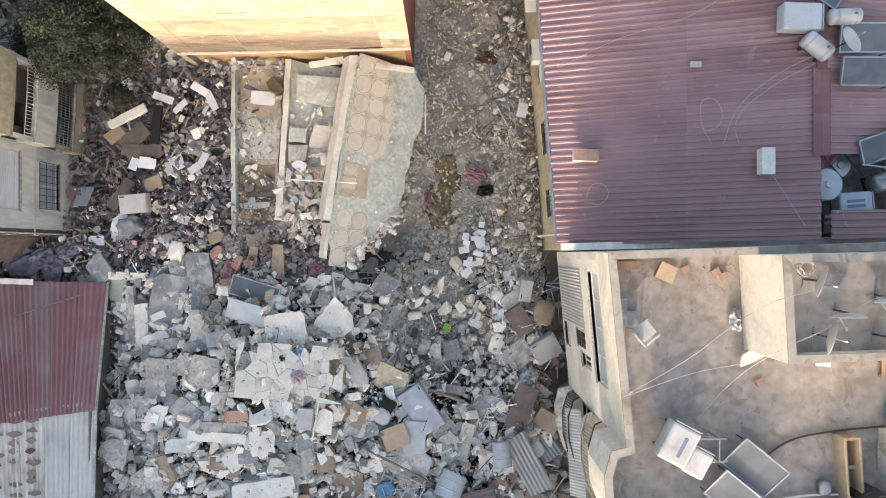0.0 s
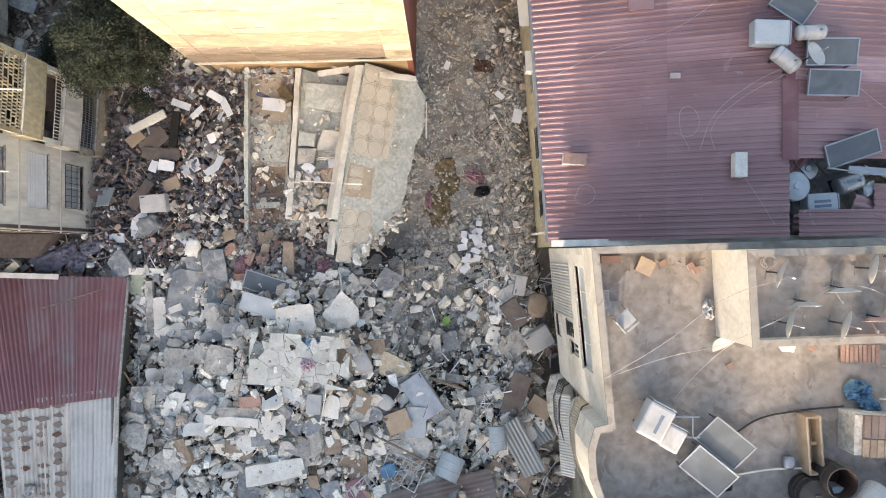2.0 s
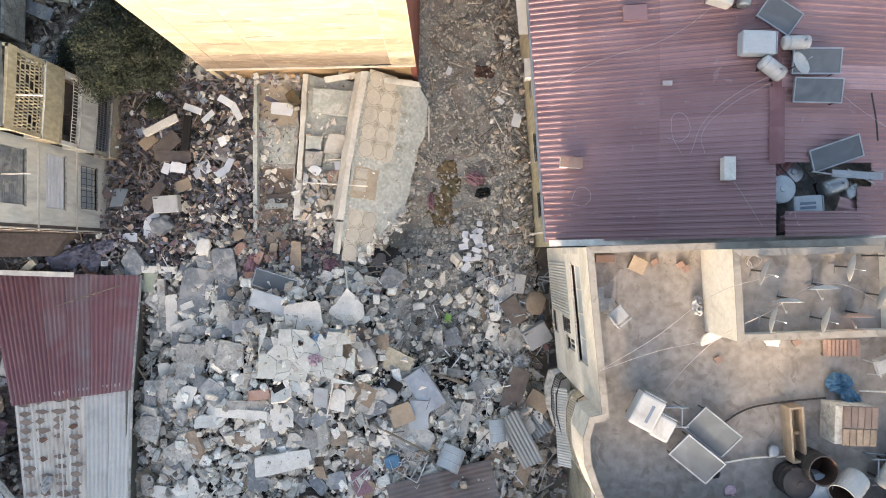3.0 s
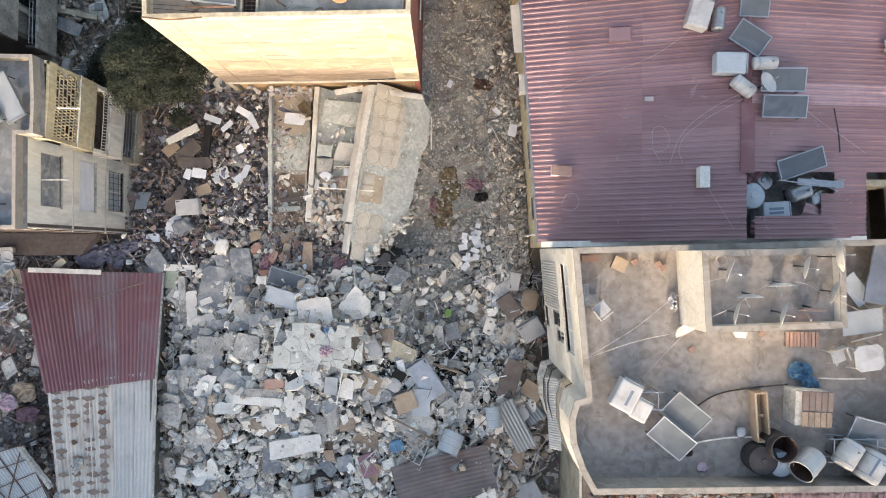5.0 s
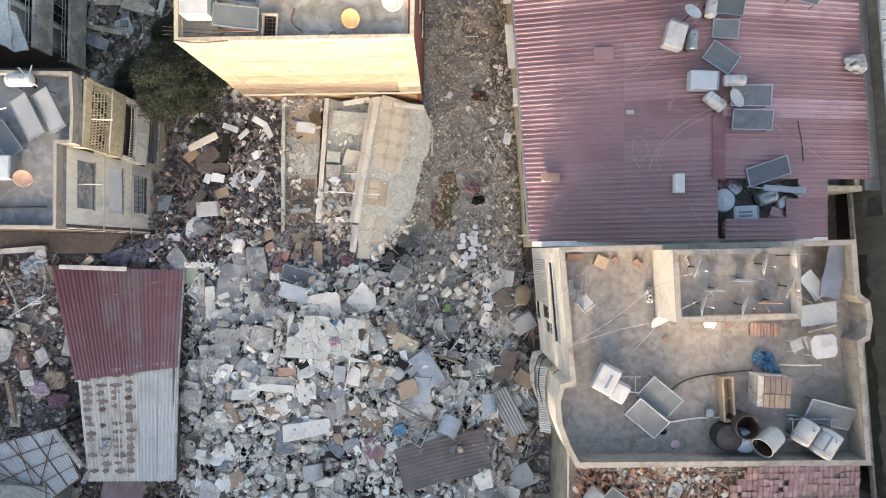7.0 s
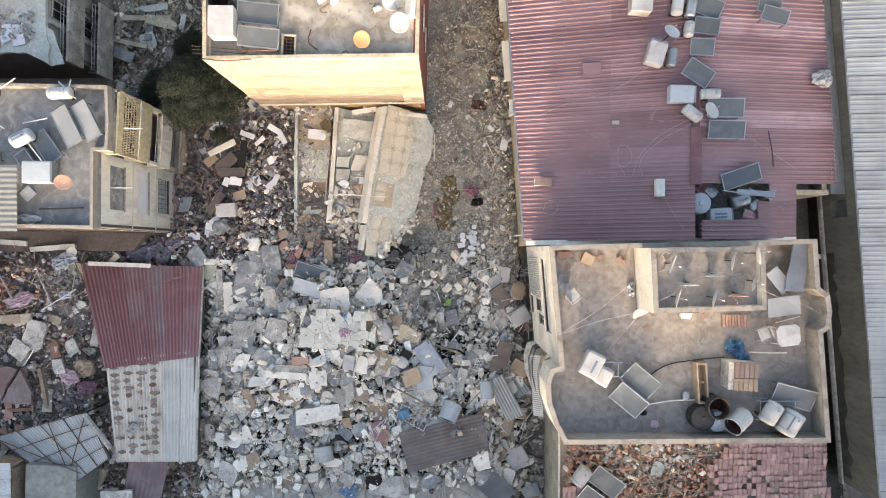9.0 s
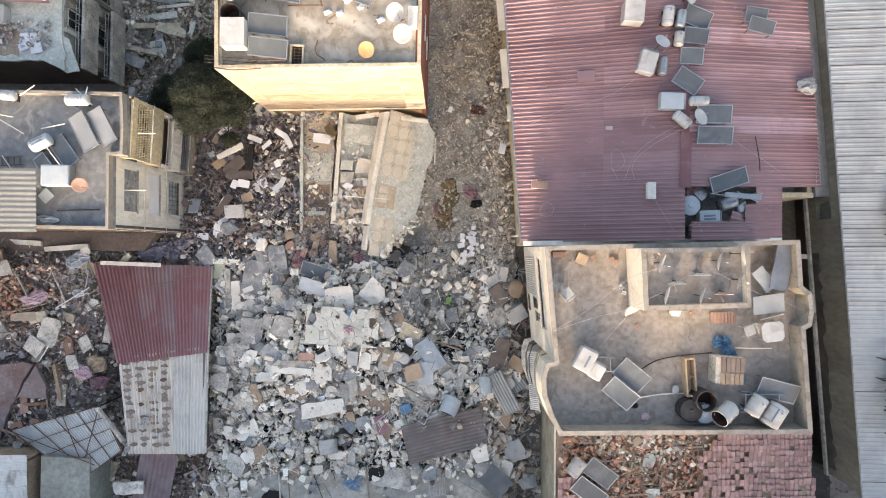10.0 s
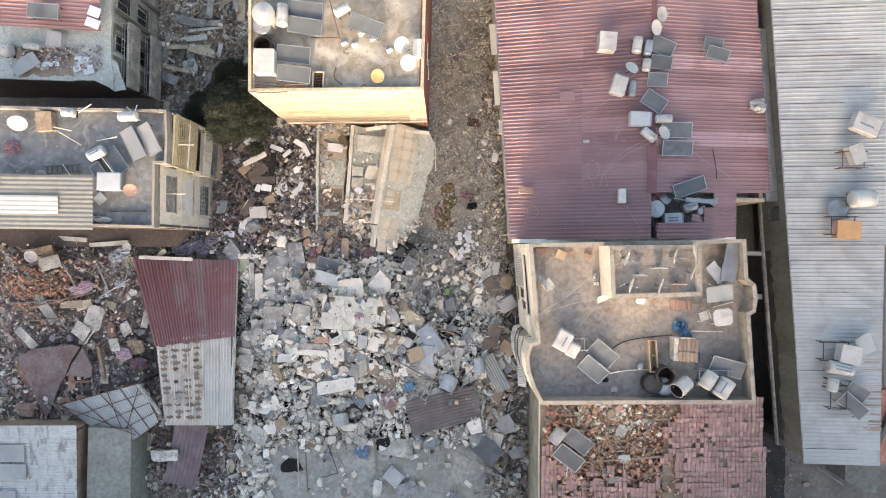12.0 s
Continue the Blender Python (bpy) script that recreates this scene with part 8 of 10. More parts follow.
strew("rubble", "lump", BROWNRUBBLE, "brown rubble at the foot of fallen floors", "rubble", [(random.Random(k).uniform(-8.6, -4.2), random.Random(k + 700).uniform(-0.6, 1.9), 1.55) for k in range(420)], small, 0.5, 0.8, 0.6, 0.5, 72)
strew("rubble", "block", RUBBLE, "broken concrete along the fallen floor edge", "rubble", [tuple(TIPPED @ Vector((3.25 + 0.35 * CRUMBS.gauss(0.3, 0.6), 0.2 - 6.0 * CRUMBS.random(), CRUMBS.uniform(-0.6, -0.25)))) for _ in range(220)], small, 0.5, 0.8, 0.5, 0.15, 74)
strew("rubble", "plate", PALERUBBLE, "broken plates along the south edge of the fallen floor", "rubble", [tuple(TIPPED @ Vector((1.3 + 1.9 * q + 0.15 * CRUMBS.gauss(0, 1), -7.8 + 2.0 * q + 0.2 * CRUMBS.gauss(0, 1), CRUMBS.uniform(-0.5, 0.0)))) for q in [CRUMBS.random() for _ in range(170)]], lambda r: r.uniform(0.12, 0.5), 0.6, 0.5, 0.25, 0.15, 78)
strew("clutter", "plate", CLUTTER, "clothes and scraps along the yellow wall", "debris", [(random.Random(k).uniform(-9.6, -6.4), random.Random(k + 500).uniform(7.3, 7.9), 1.7) for k in range(70)], lambda r: r.uniform(0.1, 0.35), 0.5, 0.8, 0.2, 0.5, 73)


def crumbs_on_slabs():
    """Grit on top of the lying slabs, and blocks that lap over their edges."""
    rnd = random.Random(64)
    grit, lap = [], []
    for x, y, z, l, w, yaw, tx, ty in LAID:
        m = pose(x, y, z, tx, ty, math.degrees(yaw))
        for _ in range(int(l * w * rnd.choice((0, 1, 4, 9)))):
            c = rnd.uniform(-0.5, 0.5) * l, rnd.gauss(0.2, 0.3) * w
            if abs(c[1]) < w * 0.48:
                grit.append(tuple(m @ Vector((*c, -0.01))))
        for _ in range(int((l + w) * 2.6)):
            a = rnd.uniform(0, 6.283)
            k = rnd.uniform(0.46, 0.62)
            lap.append(tuple(m @ Vector((l * k * max(-1, min(1, 1.3 * math.cos(a))), w * k * max(-1, min(1, 1.3 * math.sin(a))), rnd.uniform(-0.25, 0.02)))))
    strew("rubble", "block", DUSTCHIPS, "plaster grit lying on broken slabs", "rubble", grit, lambda r: 0.03 + 0.13 * r.random() ** 3, 0.6, 0.75, 0.6, 0.01, 95)
    strew("rubble", "block", RUBBLE, "broken blocks lapping over slab edges", "rubble", lap, lambda r: 0.08 + 0.3 * r.random() ** 2, 0.6, 0.65, 0.55, 0.06, 96)


crumbs_on_slabs()


# ---- shed with a torn sheet roof ----
def quad_sheet(name, a, b, c, d, ribs, depth, material, parent, label=""):
    """A ribbed sheet stretched between four corners: a to b across, d to c at its other end."""
    a, b, c, d = (Vector(v) for v in (a, b, c, d))
    vs, fs = [], []
    n = ribs * 4
    for lay in (0, -0.012):
        for v in (0, 0.33, 0.66, 1):
            for i in range(n + 1):
                u = i / n
                p = a.lerp(b, u).lerp(d.lerp(c, u), v)
                up = (0, 0, depth, depth)[i % 4]
                vs.append((p.x, p.y, p.z + up + lay - 0.03 * math.sin(v * 3.14) * math.sin(u * 5)))
    m = n + 1
    half = 4 * m
    for r in range(3):
        for i in range(n):
            q = r * m + i
            fs.append((q, q + m, q + m + 1, q + 1))
            fs.append((half + q, half + q + 1, half + q + m + 1, half + q + m))
    for i in range(n):
        fs.append((i, i + 1, half + i + 1, half + i))
        e = 3 * m + i
        fs.append((e + 1, e, half + e, half + e + 1))
    me = bpy.data.meshes.new(name)
    me.from_pydata(vs, [], fs)
    me.materials.append(material)
    return part(name, me, None, parent, label)


def shed():
    e = thing("shed", "low shed under torn red and grey sheet roofing", "shed")
    nw, ne = Vector((-21.2, -1.1, 1.3)), Vector((-14.2, -1.25, 1.1))
    mw, me_ = Vector((-18.9, -6.9, 2.8)), Vector((-13.75, -6.2, 2.75))
    sw, se = Vector((-18.1, -12.0, 3.0)), Vector((-13.75, -11.95, 3.0))
    for k in range(6):
        f0, f1 = k / 6, (k + 1) / 6 + 0.01
        z = Vector((0, 0, 0.008 * (k % 2)))
        quad_sheet("roof_sheet", nw.lerp(ne, f0) + z, nw.lerp(ne, f1) + z, mw.lerp(me_, f1) + z, mw.lerp(me_, f0) + z, 5, 0.085, FADEDRED, e, "faded dark red sheet")
    drop = Vector((0, 0.35, -0.13))
    for k in range(5):
        f0, f1 = k / 5, (k + 1) / 5 + 0.01
        z = Vector((0, 0, 0.008 * (k % 2)))
        m = PALEGALV if k > 2 else PATCHSHEET
        quad_sheet("roof_sheet", mw.lerp(me_, f0) + drop + z, mw.lerp(me_, f1) + drop + z, sw.lerp(se, f1) + z, sw.lerp(se, f0) + z, 5, 0.06, m, e, "pale galvanised sheet" if k > 2 else "patched sheet with flaking paint")
    rnd = random.Random(6)
    for j in range(4):
        for i in range(13):
            u, v = 0.05 + 0.145 * j + rnd.uniform(-0.008, 0.008), 0.06 + 0.07 * i + rnd.uniform(-0.01, 0.01)
            if rnd.random() < 0.92:
                p = (mw.lerp(me_, u) + drop).lerp(sw.lerp(se, u), v)
                q = (mw.lerp(me_, u) + drop).lerp(sw.lerp(se, u), v + 0.03)
                l = rnd.uniform(0.32, 0.62)
                ring = [(-0.06, -0.05), (l * 0.4, -rnd.uniform(0.1, 0.2)), (l, -rnd.uniform(0.02, 0.1)), (l * rnd.uniform(0.7, 0.95), rnd.uniform(0.0, 0.05)), (l * 0.5, rnd.uniform(0.05, 0.16)), (-0.04, rnd.uniform(0.02, 0.06))]
                part("flaked_patch", prism(ring, 0, 0.006), RUST if rnd.random() < 0.1 else PATCHMARK, e, "", axes(p + Vector((0, 0, 0.075)), (1, 0.04, 0), p - q))
    part("wall", walling((-13.95, -12.0), (-14.35, -1.4), -0.2, 1.1, 0.15), BARE, e)
    bm = bmesh.new()
    vs = [(-13.85, -11.9, 1.0), (-14.25, -1.4, 0.9), (-14.25, -1.4, 1.05), (-13.85, -6.2, 2.7), (-13.85, -11.9, 2.95)]
    f = bm.faces.new([bm.verts.new(v) for v in vs])
    r = bmesh.ops.extrude_face_region(bm, geom=[f])
    bmesh.ops.translate(bm, verts=[v for v in r["geom"] if isinstance(v, bmesh.types.BMVert)], vec=(-0.12, 0, 0))
    part("gable_wall", bm, DULLWALL, e)
    part("fascia", tube([(-13.68, -11.9, 2.95), (-13.66, -6.2, 2.72), (-14.1, -1.25, 1.1)], 0.06, 6), CONCRETE, e, "weathered fascia board")
    part("wall", walling((-18.0, -11.9), (-13.9, -11.9), -0.2, 2.9, 0.15), BARE, e)
    part("wall", walling((-20.5, -1.4), (-18.1, -11.9), -0.2, 1.2, 0.15), BARE, e)
    part("ridge_board", box(0, 3.6, -0.12, 0.12, 0, 0.03), WHITE, e, "", axes((-20.7, -1.1, 1.4), (1, -0.03, -0.02), (0, 1, 0)))
    part("rod", tube(((-17.6, -2.6, 1.85), (-14.9, -1.7, 1.55)), 0.03, 5), TIMBER, e, "loose rusty bar on the sheets")
    return e


shed()
lumpy(-18.05 + 0.9, -10.2, 3.15, 0.35, 0.75, 0.1, -20, ENAMEL, "white plastic scrap lying on the sheet roof", "plastic_scrap", "plastic", 0.4, 8)
lumpy(-18.6 + 0.4, -11.8, 3.1, 0.3, 0.6, 0.1, -30, ENAMEL, "white plastic scrap lying on the sheet roof", "plastic_scrap", "plastic", 0.4, 9)


def barred_canopy():
    e = thing("canopy", "collapsed pale sheet canopy under a grid of iron bars", "canopy")
    a, b, c, d = Vector((-25.4, -10.95, 2.2)), Vector((-19.6, -9.2, 3.2)), Vector((-18.3, -11.7, 3.3)), Vector((-21.1, -13.75, 2.6))
    quad_sheet("sheet", a, b, c, d, 30, 0.03, GREYSHEET, e)
    up = Vector((0, 0, 0.07))
    for f in (0.0, 0.25, 0.5, 0.75, 1.0):
        part("bar", tube((a.lerp(b, f) + up, d.lerp(c, f) + up), 0.026, 5), RUST, e)
        part("bar", tube((a.lerp(d, f) + up, b.lerp(c, f) + up), 0.026, 5), RUST, e)
    part("bar", tube((a.lerp(b, 0.6) + up * 2, d.lerp(c, 0.2) + up * 2), 0.026, 5), RUST, e)
    part("bar", tube((b + up * 2, d + up * 2), 0.028, 5), RUST, e)
    for p in (a, b, c, d):
        part("post", tube((p, (p.x, p.y, 0.0)), 0.05, 6), DARKSTEEL, e)
    part("cross_bar", tube((a + up * 2, (-19.9, -12.6, 3.2)), 0.026, 5), RUST, e)


barred_canopy()


def corner_house():
    e = thing("corner_house", "low house under pale grey corrugated sheets", "house")
    for k in range(6):
        part("roof_sheet", sheet_mesh("roof_sheet", 0.9, 6.8, 0.18, 0.035, STREAKSHEET, True), None, e, "", axes((-30.3, -12.95 - 0.86 * k, 3.4 - 0.03 * k + 0.012 * (k % 2)), (1, 0.02, 0.02), (0, 1, 0.03)))
    part("wall", walling((-30, -17.5), (-23.7, -17.5), -0.2, 3.2, 0.2), BARE, e)
    part("wall", walling((-23.7, -17.5), (-23.7, -12.3), -0.2, 3.2, 0.2), BARE, e)
    part("wall", walling((-23.7, -12.2), (-30, -12.2), -0.2, 3.3, 0.2), BARE, e)
    part("flat_roof", prism([(-23.2, -18.5), (-20.3, -18.5), (-20.3, -12.3), (-23.1, -12.2)], -0.2, 3.0, None, 0.02), GREENCONC, e, "plain grey green concrete roof block")
    flatp = part("panel", box(-28.6, -26.8, -14.3, -13.2, 3.55, 3.65), GREYSHEET, e, "grey panel lying on the sheets")
    part("panel", box(-28.6, -26.7, -15.4, -14.45, 3.55, 3.62), GREYSHEET, e)
    part("panel", box(-28.8, -27.4, -17.2, -16.2, 3.5, 3.58), GREYSHEET, e)


corner_house()
lying_sheet(-17.2, -14.3, 1.9, 4.6, 2.2, 76, 0, -6, PLUMSHEET, "purple brown corrugated sheet leaning on rubble", 0.1, 4, 0.28)
slab(-18.4, -14.2, 2.3, 1.7, 0.8, 0.18, 1, 2, 3, CONCRETE, "grey concrete panel on a rusty sheet")
pole((-19.7, -9.3, 3.3), (-18.3, -11.2, 3.2), 0.14, CONCRETE, "broken pale concrete post", "post", "post")


def thick_plate(points, th):
    """A plate with the given upper outline and the thickness th."""
    bm = bmesh.new()
    top = [bm.verts.new(p) for p in points]
    low = [bm.verts.new((p[0], p[1], p[2] - th)) for p in points]
    bm.faces.new(top)
    bm.faces.new(low[::-1])
    for k in range(len(top)):
        bm.faces.new((top[k - 1], low[k - 1], low[k], top[k]))
    bmesh.ops.recalc_face_normals(bm, faces=bm.faces)
    return bm


def broken_room():
    e = thing("broken_room", "collapsed room under a cracked pinkish roof slab", "ruin")

    def leaning(poly, seed, lift=0.0):
        return [(x, y, 2.25 + lift + 0.14 * (y + 7.0)) for x, y in jag(poly, 0.07, seed, 9)]
    part("roof_slab", thick_plate(leaning([(-28.55, -7.85), (-26.8, -12.1), (-26.45, -11.6), (-26.0, -10.3), (-25.45, -9.35), (-24.95, -8.3), (-24.15, -7.1), (-24.7, -6.93), (-27.2, -7.25)], 1), 0.22), MAROONFLOOR, e, "pinkish grey cracked roof slab")
    part("roof_slab", thick_plate(leaning([(-25.25, -9.1), (-23.5, -9.15), (-23.45, -8.4), (-23.95, -7.1), (-24.83, -8.3)], 2, 0.03), 0.2), MAROONFLOOR, e, "broken-off corner of the slab")
    part("clay_face", thick_plate([(-28.75, -7.9, 1.75), (-28.9, -9.8, 1.2), (-27.7, -12.4, 0.95), (-26.85, -12.2, 1.2), (-28.4, -8.0, 1.85)], 0.3), CLAYWALL, e, "rust brown clay wall side")
    part("floor", prism([(-28.5, -12.4), (-22.8, -12.0), (-22.8, -7.2), (-28.2, -7.4)], 0.4, 0.7), SHADEWALL, e, "dark floor under the slab")
    part("lintel", thick_plate([(-25.6, -9.75, 1.6), (-23.6, -9.6, 1.65), (-23.6, -9.4, 1.65), (-25.6, -9.55, 1.6)], 0.12), CLAYWALL, e, "brown timber lintel")
    part("plank", thick_plate([(-25.9, -10.5, 1.35), (-23.2, -10.1, 1.4), (-23.2, -9.8, 1.4), (-25.8, -10.1, 1.35)], 0.06), DARKWOOD, e, "dark plank")
    part("wall", walling((-23.4, -7.2), (-22.9, -9.6), 0.3, 1.7, 0.2), BARE, e)


broken_room()
for x, y, l, w, yaw, mt, la in ((-21.6, -7.6, 1.1, 0.8, -40, PINK, "pink mattress on the ruin"), (-20.9, -7.2, 1.2, 0.9, 20, CARD, "tan cushion on the ruin"), (-20.7, -8.3, 1.0, 0.7, 10, REDCLOTH, "striped pink cloth on the ruin"),
                              (-24.2, -3.2, 1.6, 0.7, 20, PINK, "pink quilt thrown on brick rubble"), (-21.8, -2.9, 0.7, 0.4, 0, PAPER, "white pillow on brick rubble"), (-22.0, -1.0, 1.3, 0.8, 20, PALEBLUE, "pale blue plastic sheet on rubble")):
    lumpy(x, y, heap(x, y) + 0.9, l, w, 0.3, yaw, mt, la, "bedding", "bedding", 0.35, int(abs(x * 10)))
for x, y, l, w, yaw, mt in ((-19.6, -3.6, 1.5, 0.6, 60, CONCRETE), (-20.3, -5.3, 1.3, 0.5, 75, CONCRETE), (-23.4, -5.2, 1.8, 1.1, 70, CONCRETE), (-26.6, -4.6, 2.2, 0.7, -50, CONCRETE), (-24.9, -4.3, 1.6, 0.5, 5, TIMBER),
                            (-20.0, -1.4, 2.6, 0.3, 40, OLDCREAM), (-22.8, -0.2, 2.8, 0.3, 4, CREAM), (-25.6, 0.1, 2.6, 0.3, -3, CREAM), (-27.2, -0.9, 2.0, 0.9, 10, BARE)):
    slab(x, y, heap(x, y) + 0.75, l, w, 0.2, yaw, 7, -5, mt, "broken wall piece among brick rubble", "wall_fragment", "rubble", 0.1)
dish(-27.2, -1.1, 2.6, 0.42, 20, 75, ENAMEL, "white satellite dish fallen on rubble", 1.2)
dish(-21.0, -0.4, 2.4, 0.28, 30, 75, ENAMEL, "white satellite dish fallen on rubble", 1.2)


# loose roof laths fanned out over the bricks
for k, (x0, y0, x1, y1, r, m, la) in enumerate(((-28.8, -4.82, -23.4, -3.48, 0.05, TIMBER, "long pale roof batten on brick rubble"), (-28.8, -4.3, -25.2, -3.94, 0.04, SPLINTERS, "pale roof lath on brick rubble"), (-27.95, -5.43, -25.4, -5.22, 0.05, TIMBER, "pale roof batten on brick rubble"),
                                                (-22.86, -3.73, -20.97, -2.54, 0.035, PAPER, "thin white pole on brick rubble"), (-28.6, -4.0, -26.0, -3.0, 0.025, BARE, "brown roof lath on brick rubble"), (-28.7, -3.7, -26.1, -2.7, 0.025, BARE, "brown roof lath on brick rubble"), (-28.4, -3.0, -25.8, -2.4, 0.025, BARE, "brown roof lath on brick rubble"),
                                                (-26.8, -2.3, -24.9, -4.1, 0.025, BARE, "brown roof lath on brick rubble"), (-26.4, -2.2, -24.6, -3.7, 0.025, BARE, "brown roof lath on brick rubble"), (-26.9, -3.0, -25.7, -4.4, 0.025, BARE, "brown roof lath on brick rubble"), (-27.4, -2.4, -26.9, -4.2, 0.025, BARE, "brown roof lath on brick rubble"),
                                                (-25.4, -1.6, -24.5, -3.2, 0.06, CONCRETE, "grey post on brick rubble"), (-23.2, -1.7, -22.3, -3.6, 0.06, CONCRETE, "grey post on brick rubble"), (-21.1, -1.0, -20.6, -2.0, 0.03, TIMBER, "lath on brick rubble"), (-23.9, -6.9, -23.3, -6.0, 0.03, PAPER, "white lath on brick rubble"))):
    pole((x0, y0, 1.95 + 0.05 * (k % 4)), (x1, y1, 2.05 + 0.04 * (k % 3)), r, m, la, "roof_lath", "lath")
for x, y, l, w, yaw, m, la in ((-24.2, -6.0, 1.2, 1.0, -35, CONCRETE, "grey broken wall plate on the ruin"), (-21.4, -5.9, 0.9, 0.75, -60, CONCRETE, "grey broken wall plate on the ruin"), (-22.05, -7.0, 0.65, 0.85, 10, CONCRETE, "pale grey plate on the ruin"), (-27.9, -6.6, 0.6, 1.7, 40, CONCRETE, "grey leaning wall plate on the ruin"),
                               (-24.0, -4.3, 1.1, 0.6, 12, OLDCREAM, "pinkish plaster plate on the ruin"), (-26.4, -1.5, 1.6, 0.9, 15, CONCRETE, "grey plate on brick rubble")):
    slab(x, y, heap(x, y) + 0.85, l, w, 0.1, yaw, 6, -5, m, la, "wall_fragment", "rubble", 0.1)
BRICKS = random.Random(77)
strew("rubble", "block", BROKENTILE, "red broken bricks of a collapsed house", "rubble", [(x, y, heap(x, y) + 0.45) for x, y in ((BRICKS.gauss(-27.0, 1.5), BRICKS.gauss(-3.3, 0.9)) for _ in range(700))], lambda r: 0.07 + 0.2 * r.random() ** 2, 0.6, 0.7, 0.5, 0.35, 97)


# ---- bushy tree by the yellow house ----
def tree(x, y, spread=1.0, tall=1.0, seed=12, label="dusty dark green bushy tree behind the yard"):
    rnd = random.Random(seed)
    e = thing("tree", label, "tree", pose(x, y, heap(x, y) - 0.1))
    bm = tube(((0, 0, 0), (0.05, 0.02, 0.8 * tall), (-0.03, 0.05, 1.7 * tall), (0.05, 0, 2.6 * tall)), 0.17 * spread, 8, None, 0.08 * spread)
    part("trunk", bm, BARK, e)
    tips = []
    for k in range(26):
        a = k * 2.4
        d = 2.15 * spread * math.sqrt((k + 0.5) / 26) * rnd.uniform(0.85, 1.1)
        z = tall * (4.9 - 0.5 * d * d / spread ** 2) + rnd.uniform(-0.4, 0.3)
        tip = Vector((1.1 * d * math.cos(a), d * math.sin(a), max(1.7 * tall, z)))
        part("limb", tube(((0, 0, tall * rnd.uniform(1.2, 2.3)), tip * 0.5 + Vector((0, 0, 0.8 * tall)), tip), 0.06, 5, None, 0.02), BARK, e)
        tips.append((tip, rnd.uniform(0.5, 0.8) * (0.35 + 0.65 * spread)))
    tips.append((Vector((0, 0, 4.7 * tall)), 0.9 * spread))
    vs, fs = [], []
    for tip, r in tips:
        for _ in range(int(2300 * spread)):
            d = Vector((rnd.gauss(0, 1), rnd.gauss(0, 1), rnd.gauss(0, 1))).normalized()
            k = r * rnd.uniform(0.5, 1.0) * (1 + 0.45 * noise.noise(d * 2.6 + tip))
            p = tip + d * k
            s = rnd.uniform(0.03, 0.062)
            u = Vector((rnd.gauss(0, 1), rnd.gauss(0, 1), rnd.gauss(0, 0.6))).normalized()
            w = u.cross(d + Vector((0.1, 0, 0.2))).normalized()
            b = len(vs)
            vs += [tuple(p - u * s), tuple(p + w * s * 0.5), tuple(p + u * s), tuple(p - w * s * 0.5)]
            fs.append((b, b + 1, b + 2, b + 3))
    me = bpy.data.meshes.new("crown")
    me.from_pydata(vs, [], fs)
    me.materials.append(LEAF)
    part("crown", me, None, e)["kind"] = "stuff"


tree(-12.75, 8.1)
tree(-15.9, 9.0, 0.62, 0.5, 15, "low dark green shrub in the shaded gap")
tree(-14.3, 11.0, 0.5, 0.55, 16, "small dark green shrub by the yellow house")


# ---- mesh fence over the yellow house's west edge ----
def mesh_fence():
    e = thing("mesh_fence", "sagging wire fence at the roof edge", "fence")
    bm = bmesh.new()
    for k in range(6):
        tube(((-10.5 + 0.4 * k, 8.15, 10.4), (-10.3 + 0.45 * k, 7.75, 10.75)), 0.008, 4, bm)
    part("mesh", bm, DARKSTEEL, e)
    for k in range(3):
        part("rail", tube(((-10.9, 8.2 + 0.15 * k, 10.4), (-7.6, 7.85 + 0.15 * k, 10.7)), 0.01, 4), DARKSTEEL, e)


mesh_fence()


# ---- things on the street walls ----
def wall_unit(x, y, z, yaw):
    e = thing("air_conditioner", "white air conditioner box on the street wall", "air conditioner", pose(x, y, z, 0, 0, yaw))
    part("case", box(-0.4, 0.4, -0.15, 0.15, 0, 0.55, 0.02), ENAMEL, e)
    part("fan_guard", lathe([(0.2, 0), (0.22, 0.01), (0.2, 0.02), (0.05, 0.02), (0, 0.02)], 16, None, pose(-0.1, -0.16, 0.28, 90)), DARKSTEEL, e)
    for s in (-0.3, 0.3):
        part("bracket", box(s - 0.02, s + 0.02, -0.15, 0.3, -0.06, 0), DARKSTEEL, e)


wall_unit(3.45, 7.4, 4.1, -86)
wall_unit(3.3, 10.6, 4.0, -86)
slab(3.2, 9.7, 4.9, 2.1, 0.55, 0.05, 95, 8, 0, PALEGALV, "pale sheet awning over a street window", "awning", "awning", 0.02)
slab(2.95, 12.7, 4.9, 1.9, 0.55, 0.05, 95, 8, 0, PALEGALV, "pale sheet awning over a street window", "awning", "awning", 0.02)
strew("clutter", "lump", CLUTTER, "red and grey rubble strewn on the damaged roof", "debris", [(random.Random(k).uniform(-25.6, -20.6), random.Random(k + 300).uniform(10.2, 11.6), 6.05) for k in range(260)], lambda r: r.uniform(0.1, 0.35), 0.4, 0.7, 0.4, 0.15, 81)


